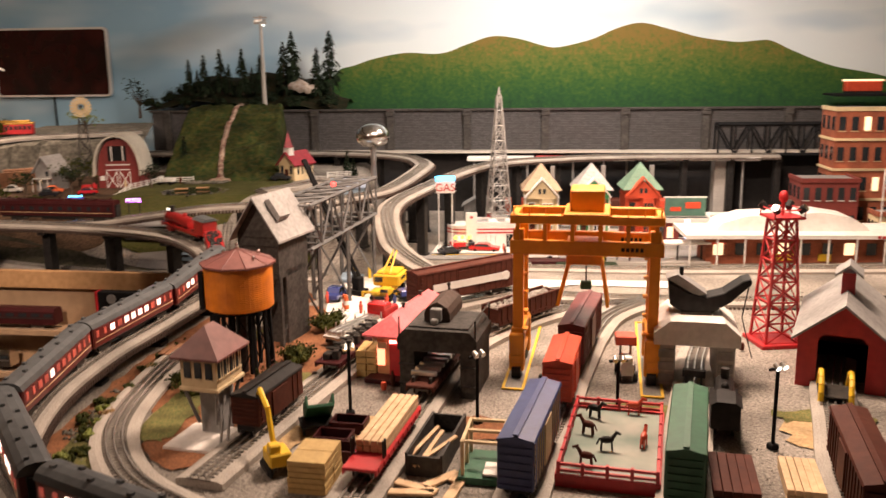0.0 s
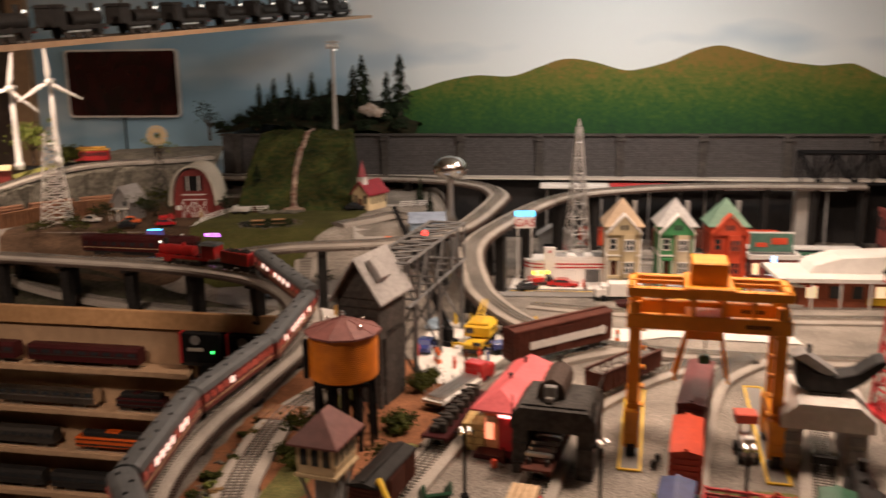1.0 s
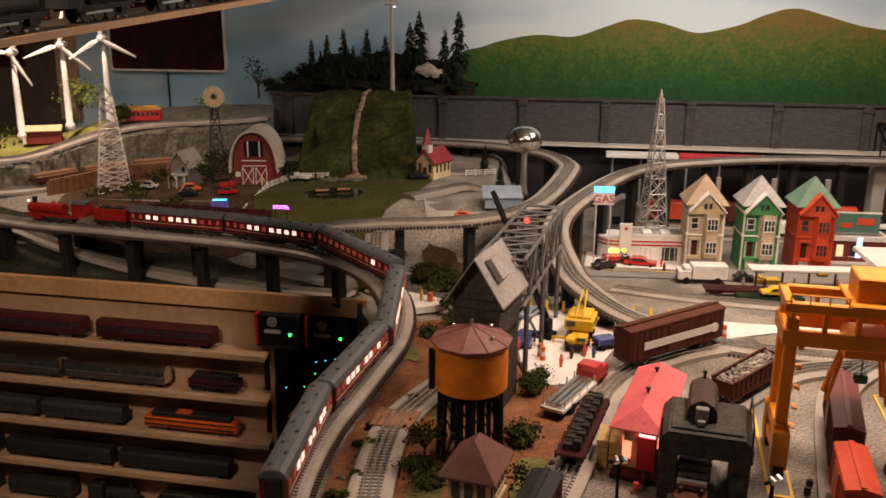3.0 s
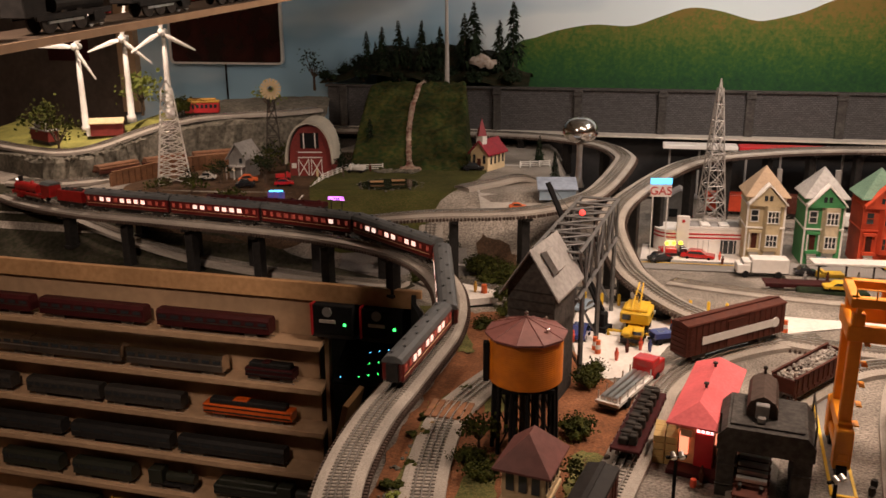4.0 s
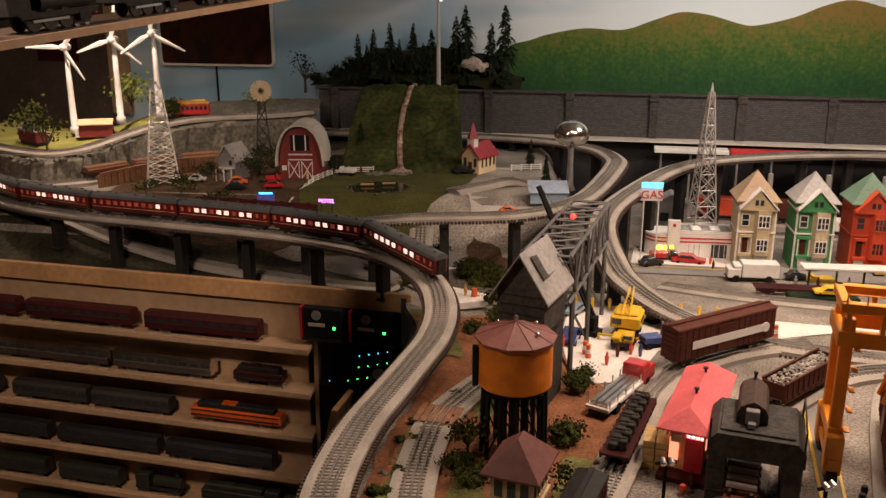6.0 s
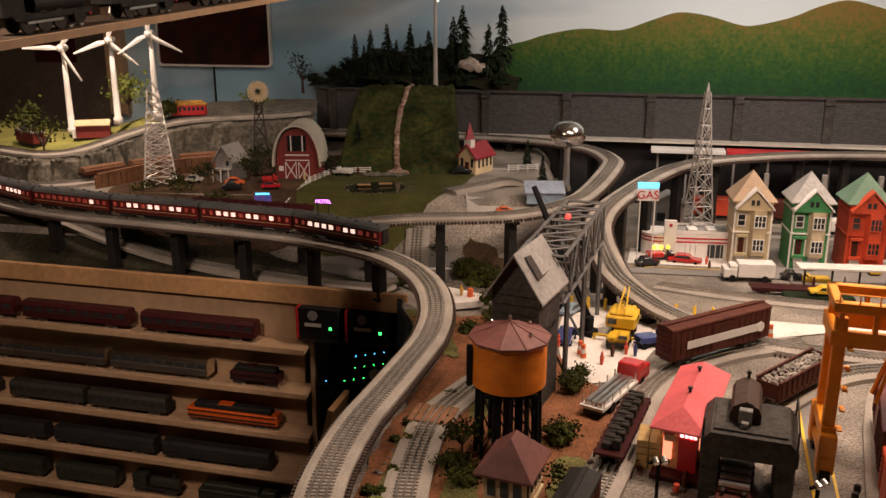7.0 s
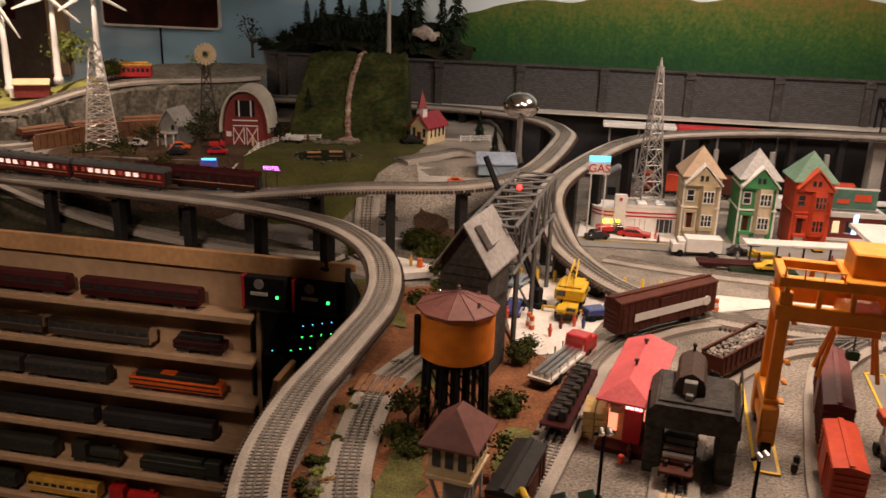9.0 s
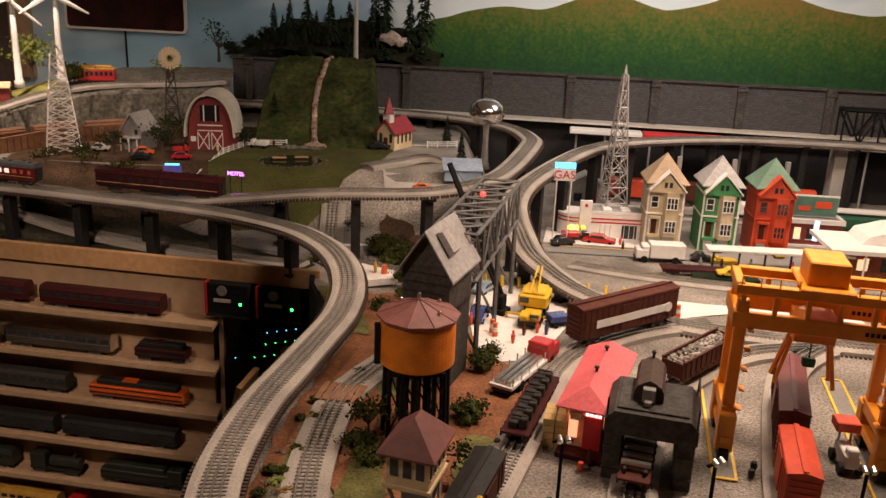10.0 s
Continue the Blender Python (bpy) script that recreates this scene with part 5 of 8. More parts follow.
bars("railing", "red", e, [((-0.04, -0.04, 0.355), (0.04, -0.04, 0.355)), ((0.04, -0.04, 0.355), (0.04, 0.04, 0.355)), ((0.04, 0.04, 0.355), (-0.04, 0.04, 0.355)), ((-0.04, 0.04, 0.355), (-0.04, -0.04, 0.355))] + [((sx * 0.04, sy * 0.04, 0.335), (sx * 0.04, sy * 0.04, 0.355)) for sx in (-1, 1) for sy in (-1, 1)], 0.002, 4)
for sx, sy in ((-1, -1), (1, -1), (1, 1), (-1, 1)):
    bm = bmesh.new()
    bar(bm, (sx * 0.03, sy * 0.03, 0.35), (sx * 0.04, sy * 0.04, 0.362), 0.009, 0.011, 12)
    hd = part("floodlight", bm, "black", e)
    bm = bmesh.new()
    bar(bm, (sx * 0.04, sy * 0.04, 0.362), (sx * 0.0412, sy * 0.0412, 0.3634), 0.010, n=12)
    part("lens", bm, "chrome", hd)
pb("base", "red", e, ((0, 0, -0.004), (0.12, 0.12, 0.010)), bevel=0.001)
bm = bmesh.new()
ball(bm, (0, 0, 0.385), 0.012, (1, 1, 1.4))
bar(bm, (0, 0, 0.336), (0, 0, 0.375), 0.004)
part("beacon", bm, "red", e)


def yard_lamp(x, y, h, turn, lit):
    e = thing("yard_lamp", "black yard lamp post with twin floodlights", "lamp post", at(x, y, gz(x, y), turn), "lamp posts in the yard")
    bars("post", "matt_black", e, [((0, 0, 0), (0, 0, h))], 0.0036, 8)
    pb("base", "matt_black", e, ((0, 0, 0.006), (0.018, 0.018, 0.012)), bevel=0.002)
    pb("crossarm", "matt_black", e, ((0, 0, h), (0.04, 0.005, 0.005)))
    for s in (-1, 1):
        bm = bmesh.new()
        bar(bm, (s * 0.008, 0, h + 0.010), (s * 0.008, -0.011, h + 0.004), 0.005, 0.0062, 12)
        hd = part("lamp_head", bm, "steel", e)
        bm = bmesh.new()
        bar(bm, (s * 0.008, -0.011, h + 0.004), (s * 0.008, -0.0122, h + 0.0033), 0.0056, n=12)
        part("lens", bm, "lamp_white" if lit else "chrome", hd)


yard_lamp(0.535, 1.52, 0.15, 10, False)
yard_lamp(0.806, 1.462, 0.15, 30, False)
yard_lamp(1.112, 1.515, 0.115, 0, False)
yard_lamp(1.373, 1.316, 0.165, 20, True)


# ---- loads, pens and small machines in the yard ----
e = thing("cattle_pen", "red-fenced cattle pen with a green floor", "animal pen", at(1.062, 1.316, 0, -16) @ Matrix.Diagonal((1.03, 1.08, 1, 1)))
pb("floor", "pen_green", e, ((0, 0, 0.012), (0.165, 0.29, 0.020)))
for s in (-1, 1):
    for z in (0.03, 0.042):
        pb("fence_rail", "red", e, ((s * 0.084, 0, z), (0.005, 0.30, 0.005)))
        pb("fence_rail", "red", e, ((0, s * 0.148, z), (0.17, 0.005, 0.005)))
    for k in range(7):
        pb("fence_post", "red", e, ((s * 0.084, -0.148 + k * 0.0493, 0.024), (0.006, 0.006, 0.046)))
    for k in range(3):
        pb("fence_post", "red", e, ((-0.042 + k * 0.042, s * 0.148, 0.024), (0.006, 0.006, 0.046)))
pb("border", "red", e, ((0, -0.15, 0.012), (0.178, 0.006, 0.024)), ((0, 0.15, 0.012), (0.178, 0.006, 0.024)), ((0.087, 0, 0.012), (0.006, 0.3, 0.024)), ((-0.087, 0, 0.012), (0.006, 0.3, 0.024)))


def horse(x, y, z, turn, material, label):
    e = thing("toy_horse", label, "toy horse", at(x, y, z, turn), "horses in the pen")
    bm = bmesh.new()
    ball(bm, (0, 0, 0.022), 0.0075, (1.9, 0.85, 1))
    part("body", bm, material, e)
    bm = bmesh.new()
    bar(bm, (0.010, 0, 0.025), (0.018, 0, 0.036), 0.0042, 0.003)
    part("neck", bm, material, e)
    bm = bmesh.new()
    bar(bm, (0.015, 0, 0.037), (0.026, 0, 0.033), 0.0035, 0.0022)
    part("head", bm, material, e)
    for sx, sy in ((-1, -1), (-1, 1), (1, -1), (1, 1)):
        bars("leg", material, e, [((sx * 0.009, sy * 0.0035, 0.02), (sx * 0.0105, sy * 0.0035, 0))], 0.0017, 5)
    bars("tail", material, e, [((-0.013, 0, 0.025), (-0.019, 0, 0.012))], 0.0016, 5)


pen = Matrix(e.matrix_world)
for px, py, tn, mt_, lb in ((-0.045, 0.10, -20, "black", "small black toy horse standing in the pen"), (-0.05, 0.02, 160, "brown", "small brown toy horse standing in the pen"), (-0.01, -0.04, 10, "black", "small black toy horse standing in the pen"),
                            (0.055, -0.01, 80, "freight_red", "small chestnut toy horse standing in the pen"), (-0.04, -0.11, 170, "brown", "small brown toy horse standing in the pen"), (0.03, 0.132, 5, "freight_red", "small chestnut toy horse standing in the pen")):
    p = pen @ Vector((px, py, 0.022))
    horse(p.x, p.y, p.z, tn - 16, mt_, lb)

e = thing("excavator", "small yellow excavator with raised bent arm", "excavator", at(0.42, 1.265, 0, 115))
pb("cab", "yellow", e, ((-0.004, 0, 0.032), (0.055, 0.042, 0.026)), ((-0.012, 0.008, 0.05), (0.024, 0.022, 0.022)), bevel=0.003)
for s in (-1, 1):
    pb("crawler", "black", e, ((0, s * 0.02, 0.01), (0.066, 0.012, 0.018)), bevel=0.005)
bars("boom", "yellow", e, [((0.02, 0, 0.04), (0.05, 0, 0.105)), ((0.05, 0, 0.105), (0.105, 0, 0.125))], 0.0055, 6)
bars("arm", "yellow", e, [((0.105, 0, 0.125), (0.14, 0, 0.085))], 0.0045, 6)
pb("bucket", "iron", e, ((0.142, 0, 0.076), (0.02, 0.026, 0.02)), bevel=0.003)
e = thing("tank_car", "dark rusty hopper tub on the siding", "hopper car", at(0.36, 1.42, 0.0245, 72))
bm = bmesh.new()
bar(bm, (-0.045, 0, 0.045), (0.045, 0, 0.045), 0.026, n=18)
part("tank", bm, "iron", e)
pb("frame", "black", e, ((0, 0, 0.016), (0.11, 0.04, 0.012)))
bogies(e, (-0.03, 0.03))


def stack(x, y, turn, nx, ny, nz, s, material, label, cat="lumber stack"):
    e = thing("lumber_stack", label, cat, at(x, y, gz(x, y), turn), "lumber stacks in the yard")
    for k in range(nz):
        for i in range(nx):
            for j in range(ny):
                pb("plank", material, e, (((i - nx / 2 + 0.5) * s[0] + random.uniform(-.001, .001), (j - ny / 2 + 0.5) * s[1], (k + 0.5) * s[2]), (s[0] * 0.93, s[1] * 0.97, s[2] * 0.88)), bevel=0.0006)
    return e


stack(0.498, 1.215, -12, 1, 2, 6, (0.075, 0.05, 0.0105), "crate", "stack of tan planks on the gravel")
stack(0.562, 1.79, -12, 2, 3, 4, (0.026, 0.026, 0.017), "crate", "stack of square tan crates by the station", "crate stack")
stack(1.365, 1.165, -15, 5, 1, 2, (0.013, 0.14, 0.012), "lumber", "bundle of pale boards on the gravel")
stack(1.245, 1.17, -14, 5, 1, 2, (0.016, 0.16, 0.014), "brown", "dark logs piled on a flat bed")
e = thing("coal_bin", "long dark wooden bin with pale boards leaning in it", "bin", at(0.72, 1.325, 0, -15))
for s in (-1, 1):
    pb("side", "char", e, ((s * 0.033, 0, 0.022), (0.005, 0.2, 0.044)))
    pb("end", "char", e, ((0, s * 0.1, 0.02), (0.066, 0.005, 0.04)))
pb("bottom", "iron", e, ((0, 0, 0.004), (0.064, 0.2, 0.006)))
for k, (x, y, a) in enumerate(((-0.02, -0.03, 20), (0.0, -0.05, 12), (0.012, -0.06, 35))):
    bm = bmesh.new()
    box(bm, (0, 0, 0), (0.008, 0.11, 0.004), pose(x, y, 0.034, 14, 0, -a))
    part("loose_board", bm, "lumber", e)
for x, y, a in ((0.70, 1.11, 60), (0.745, 1.135, -50), (0.77, 1.10, -20), (0.69, 1.09, 85), (0.79, 1.16, -35)):
    e = thing("board", "loose pale board lying on the gravel", "board", at(x - 0.02, y + 0.07, 0.001, a), "loose boards on the gravel")
    pb("plank", "lumber", e, ((0, 0, 0.004), (0.02, 0.085, 0.006)), bevel=0.001)
e = thing("loading_dock", "cream lattice loading rack on a dark green base", "loading rack", at(0.808, 1.245, 0, -12))
pb("base", "green", e, ((0, 0, 0.008), (0.085, 0.12, 0.014)), bevel=0.001)
for sx in (-1, 1):
    for sy in (-1, 0, 1):
        pb("upright", "cream", e, ((sx * 0.034, sy * 0.05, 0.045), (0.006, 0.006, 0.07)))
    pb("rail", "cream", e, ((sx * 0.034, 0, 0.08), (0.006, 0.11, 0.005)))
for sy in (-1, 0, 1):
    pb("crossbar", "cream", e, ((0, sy * 0.05, 0.08), (0.07, 0.006, 0.005)))
pb("panel", "white", e, ((0.018, -0.03, 0.02), (0.03, 0.05, 0.004)))
e = thing("tipping_hopper", "green tipping coal loader with dark trays", "coal loader", at(0.472, 1.445, 0, 15))
pb("frame", "black", e, ((0, 0, 0.02), (0.07, 0.06, 0.004)), ((-0.03, -0.025, 0.01), (0.006, 0.006, 0.02)), ((0.03, 0.025, 0.01), (0.006, 0.006, 0.02)), ((-0.03, 0.025, 0.01), (0.006, 0.006, 0.02)), ((0.03, -0.025, 0.01), (0.006, 0.006, 0.02)))
bm = bmesh.new()
box(bm, (0, 0, 0), (0.055, 0.075, 0.006), pose(0.005, -0.005, 0.045, -38, 0, 0))
box(bm, (0.027, 0, 0.012), (0.004, 0.075, 0.02), pose(0.005, -0.005, 0.045, -38, 0, 0))
box(bm, (-0.027, 0, 0.012), (0.004, 0.075, 0.02), pose(0.005, -0.005, 0.045, -38, 0, 0))
part("tray", bm, "green", e)
for x, y in ((0.515, 1.37), (0.54, 1.44), (0.53, 1.31)):
    e = thing("coal_tray", "dark open tray on the gravel", "tray", at(x, y, 0, -12), "dark trays by the coal loader")
    pb("bottom", "iron", e, ((0, 0, 0.004), (0.07, 0.045, 0.005)))
    for s in (-1, 1):
        pb("side", "dark_maroon", e, ((s * 0.035, 0, 0.014), (0.004, 0.048, 0.026)))
        pb("side", "dark_maroon", e, ((0, s * 0.023, 0.014), (0.072, 0.004, 0.026)))
e = thing("forklift", "white container lifter with a red cab top", "forklift", at(1.178, 1.725, 0, -8))
pb("body", "white", e, ((0, 0, 0.032), (0.03, 0.085, 0.03)), ((0, -0.03, 0.052), (0.024, 0.022, 0.02)), bevel=0.003)
pb("cab_top", "freight_red", e, ((0, 0.035, 0.085), (0.05, 0.045, 0.022)), bevel=0.002)
bars("mast", "steel", e, [((-0.012, 0.03, 0.02), (-0.012, 0.03, 0.075)), ((0.012, 0.03, 0.02), (0.012, 0.03, 0.075))], 0.003, 5)
for sx in (-1, 1):
    for sy in (-1, 1):
        bm = bmesh.new()
        bar(bm, (sx * 0.014, sy * 0.03, 0.013), (sx * 0.024, sy * 0.03, 0.013), 0.013, n=14)
        part("wheel", bm, "black", e)


# ---- road vehicles ----
def vehicle(name, label, x, y, turn, L, w, h, body, cab=None, kind="car", group="cars and trucks", z=None):
    e = thing(name, label, kind, at(x, y, (gz(x, y) if z is None else z) + 0.005, turn), group)
    b = body
    if kind in ("car", "jeep"):
        bm = bmesh.new()
        prism(bm, [(-L / 2, h * 0.2), (L / 2, h * 0.2), (L / 2, h * 0.5), (L * 0.24, h * 0.6), (L * 0.1, h), (-L * 0.24, h), (-L * 0.36, h * 0.62), (-L / 2, h * 0.55)], "y", -w / 2, w / 2)
        part("body", bm, b, e, bevel=h * 0.06)
        bm = bmesh.new()
        prism(bm, [(L * 0.215, h * 0.63), (L * 0.1, h * 0.95), (-L * 0.23, h * 0.95), (-L * 0.33, h * 0.65)], "y", -w / 2 - 0.0006, w / 2 + 0.0006)
        part("side_glazing", bm, "glass", e)
    else:
        pb("chassis", "black", e, ((0, 0, h * 0.2), (L, w * 0.7, h * 0.1)))
        pb("cab", cab or b, e, ((L * 0.36, 0, h * 0.45), (L * 0.26, w, h * 0.5)), ((L * 0.30, 0, h * 0.75), (L * 0.15, w * 0.94, h * 0.26)), bevel=h * 0.04)
        pb("windscreen", "glass", e, ((L * 0.378, 0, h * 0.77), (0.002, w * 0.8, h * 0.16)))
        if kind == "box truck":
            pb("cargo_box", b, e, ((-L * 0.14, 0, h * 0.62), (L * 0.7, w, h * 0.76)), bevel=h * 0.03)
        elif kind == "flatbed truck":
            pb("bed", b, e, ((-L * 0.14, 0, h * 0.32), (L * 0.72, w, h * 0.1)))
            for i in range(5):
                for s in (-1, 1):
                    pb("stake", "steel", e, ((-L * 0.46 + i * L * 0.16, s * w * 0.46, h * 0.5), (0.003, 0.003, h * 0.32)))
            pb("pipe_load", "steel", e, *[((-L * 0.14, (k - 1) * w * 0.26, h * 0.45), (L * 0.66, w * 0.22, h * 0.16)) for k in range(3)], bevel=0.002)
        else:
            pb("tipper", b, e, ((-L * 0.16, 0, h * 0.5), (L * 0.6, w, h * 0.4)), bevel=h * 0.05)
    for sx in (-0.3, 0.32):
        for s in (-1, 1):
            bm = bmesh.new()
            bar(bm, (sx * L, s * w * 0.34, h * 0.17), (sx * L, s * w * 0.51, h * 0.17), h * 0.19, n=12)
            part("wheel", bm, "matt_black", e)
    return e


vehicle("flatbed_truck", "grey stake-bed truck with a red cab on the white lot", 0.52, 2.10, 60, 0.29, 0.062, 0.075, "white", "car_red", "flatbed truck")
vehicle("car", "pale blue sedan parked on the white lot", 0.435, 2.72, 60, 0.10, 0.042, 0.033, "car_pale")
vehicle("pickup_truck", "red vintage pickup on the white lot", 0.74, 2.69, -80, 0.085, 0.042, 0.05, "car_red", None, "truck")
vehicle("dump_truck", "dark blue utility truck behind the brown boxcar", 0.655, 2.45, 20, 0.10, 0.045, 0.05, "car_blue", None, "truck")
vehicle("van", "wood-sided blue wagon on the white lot", 0.41, 2.46, 75, 0.095, 0.042, 0.045, "car_blue", None, "car")
e = thing("mobile_crane", "yellow crawler crane working on the white lot", "mobile crane", at(0.57, 2.50, 0.004, 75))
pb("carrier", "yellow", e, ((0.0, -0.005, 0.024), (0.19, 0.05, 0.012)), ((-0.078, -0.022, 0.036), (0.036, 0.03, 0.024)), ((-0.07, 0.012, 0.032), (0.05, 0.026, 0.012)), bevel=0.003)
pb("windscreen", "glass", e, ((-0.0967, -0.022, 0.041), (0.002, 0.024, 0.010)))
pb("bumper", "black", e, ((-0.1, -0.005, 0.018), (0.008, 0.058, 0.010)))
pb("house", "yellow", e, ((0.04, 0.0, 0.052), (0.10, 0.088, 0.036)), ((0.045, 0.0, 0.074), (0.085, 0.07, 0.010)), bevel=0.004)
pb("house_window", "glass", e, ((-0.0107, 0.024, 0.055), (0.002, 0.026, 0.016)))
pb("counterweight", "black", e, ((0.094, 0, 0.048), (0.012, 0.08, 0.026)), bevel=0.002)
for s in (-1, 1):
    for k in range(4):
        bm = bmesh.new()
        bar(bm, (-0.07 + k * 0.048, s * 0.022 - 0.005, 0.013), (-0.07 + k * 0.048, s * 0.033 - 0.005, 0.013), 0.013, n=14)
        part("wheel", bm, "matt_black", e)
    pb("outrigger", "yellow", e, ((-0.03, s * 0.05, 0.016), (0.008, 0.05, 0.006)), ((-0.03, s * 0.072, 0.01), (0.010, 0.006, 0.018)))
for s in (-1, 1):
    bars("boom_chord", "yellow", e, [((-0.005, s * 0.012, 0.07), (0.10, s * 0.006, 0.125)), ((-0.005, s * 0.012, 0.078), (0.10, s * 0.006, 0.131))], 0.002, 5)
bars("boom_lacing", "yellow", e, [((-0.005 + k * 0.02, -0.011, 0.074 + k * 0.0105), (0.012 + k * 0.02, 0.01, 0.083 + k * 0.0105)) for k in range(5)], 0.0012, 4)
bars("cable", "iron", e, [((0.06, 0.0, 0.078), (0.10, 0.0, 0.128))], 0.001, 4)
pb("marking_bars", "black", e, *[((0.02 + i * 0.012, -0.0448, 0.055), (0.007, 0.001, 0.010)) for i in range(4)])
for x, y in ((0.445, 2.37), (0.452, 2.345), (0.70, 2.60), (1.02, 2.55)):
    e = thing("traffic_drum", "orange and white traffic drum", "traffic drum", at(x, y, gz(x, y) + 0.005), "traffic drums on the lot")
    for k in range(3):
        bm = bmesh.new()
        bar(bm, (0, 0, k * 0.013), (0, 0, k * 0.013 + 0.013), 0.0085 - k * 0.001, n=12)
        part("band", bm, "cone_orange" if k != 1 else "white", e)
for i in range(10):
    x = 0.44 + i * 0.055
    y = 2.80 - i * 0.013
    e = thing("bollard", "short yellow bollard along the lot's edge", "bollard", at(x, y, gz(x, y) + 0.004), "yellow bollards")
    bm = bmesh.new()
    bar(bm, (0, 0, 0), (0, 0, 0.036), 0.0055, n=10)
    bar(bm, (0, 0, 0.036), (0, 0, 0.04), 0.0055, 0.003, n=10)
    part("post", bm, "yellow", e)
for x, y, m_ in ((0.535, 2.36, "brown"), (0.60, 2.37, "blue"), (0.575, 2.38, "freight_red"), (0.385, 2.42, "freight_red"), (1.19, 3.5, "blue"), (1.16, 3.48, "brown")):
    bm = bmesh.new()
    lathe(bm, [(0.004, 0), (0.0055, 0.012), (0.0065, 0.024), (0.003, 0.030), (0.004, 0.034), (0.0015, 0.039)], 10)
    ob = part("figurine", bm, m_)
    ob.matrix_world = at(x, y, gz(x, y) + 0.004)
    tagged(ob, "tiny painted plastic figurine on the layout", "figurine", "figurines")


# ---- trees and rocks ----
def pine(x, y, z, h, label="dark green model pine tree"):
    e = thing("pine_tree", label, "pine tree", at(x, y, z, random.uniform(0, 360)), "pine trees on the layout")
    bm = bmesh.new()
    bar(bm, (0, 0, 0), (0, 0, h * 0.95), h * 0.018, h * 0.004, 6)
    part("trunk", bm, "bark", e)
    bm = bmesh.new()
    lean = random.uniform(-0.03, 0.03)
    for k in range(330):
        f = random.random() ** 1.15
        z0 = h * (0.10 + 0.88 * f)
        a = random.uniform(0, 6.283)
        lump = 0.75 + 0.35 * math.sin(3 * a + 9 * f) * math.sin(21 * f + a)
        r = h * (0.29 * (1 - f) ** 0.8 + 0.016) * lump * random.uniform(0.65, 1.15)
        d, s_ = Vector((math.cos(a), math.sin(a), 0)), Vector((-math.sin(a), math.cos(a), 0))
        wd = h * random.uniform(0.016, 0.036)
        c = Vector((lean * z0, 0, z0))
        tip = c + d * r - Vector((0, 0, r * random.uniform(0.2, 0.7)))
        mid = c + d * r * 0.55
        bm.faces.new([bm.verts.new(p) for p in (c, mid + s_ * wd, tip, mid - s_ * wd)])
    part("crown", bm, "pine", e)


def broadleaf(x, y, z, h, spread, n=240, material="leaf", label="small leafy model tree", trunk=0.35, name="leafy_tree"):
    e = thing(name, label, "tree" if trunk > 0.1 else "bush", at(x, y, z, random.uniform(0, 360)), "trees and bushes on the layout")
    bm = bmesh.new()
    bar(bm, (0, 0, 0), (0, 0, h * max(trunk, 0.1)), h * 0.04, h * 0.025, 6)
    tips = []
    for k in range(7):
        a = 2 * math.pi * k / 7 + random.uniform(-.3, .3)
        r = spread * random.uniform(0.35, 0.7)
        p = (r * math.cos(a), r * math.sin(a), h * random.uniform(max(trunk, .2) + 0.1, 0.85))
        bar(bm, (0, 0, h * max(trunk, 0.1) * 0.9), p, h * 0.02, h * 0.006, 5)
        tips.append(Vector(p))
    tips.append(Vector((0, 0, h * 0.85)))
    part("trunk", bm, "bark", e)
    bm = bmesh.new()
    dense = trunk <= 0.1
    if dense:
        for t in tips:
            ball(bm, (t.x * 0.8, t.y * 0.8, t.z * 0.62), min(h, spread) * random.uniform(0.18, 0.28), (1.1, 1.1, 0.9), 2, 0.3)
    for k in range(n * (3 if dense and h > 0.04 else 1)):
        t = random.choice(tips)
        g = Vector((random.gauss(0, spread * 0.22), random.gauss(0, spread * 0.22), random.gauss(0, h * 0.09)))
        s = spread * (random.uniform(0.03, 0.065) if dense else random.uniform(0.045, 0.09))
        c = t + g
        if dense:
            c.z *= 0.8
        c.z = max(c.z, s)
        q = Euler((random.uniform(0, 3), random.uniform(0, 3), random.uniform(0, 3))).to_matrix()
        pts = [c + q @ Vector(v) * s for v in ((-1, -0.6, 0), (0.2, -0.8, 0.3), (1, 0.1, 0), (0.3, 0.9, 0.25), (-0.8, 0.6, -0.1))]
        bm.faces.new([bm.verts.new(p) for p in pts])
    part("crown", bm, material, e)


def rocks(x, y, z, r, n, size, label):
    bm = bmesh.new()
    for k in range(n):
        a, q = random.uniform(0, 6.3), r * math.sqrt(random.random())
        ball(bm, (x + q * math.cos(a), y + q * math.sin(a) * 0.6, gz(x, y) + z), size * random.uniform(0.5, 1.2), (1, 1, 0.7), 1, 0.25)
    ob = part("rocks", bm, "rock")
    return tagged(ob, label, "rocks", kind="stuff")


# ---- ski hill in the back corner ----
bm = bmesh.new()
nu, nv = 64, 80
vs = {}
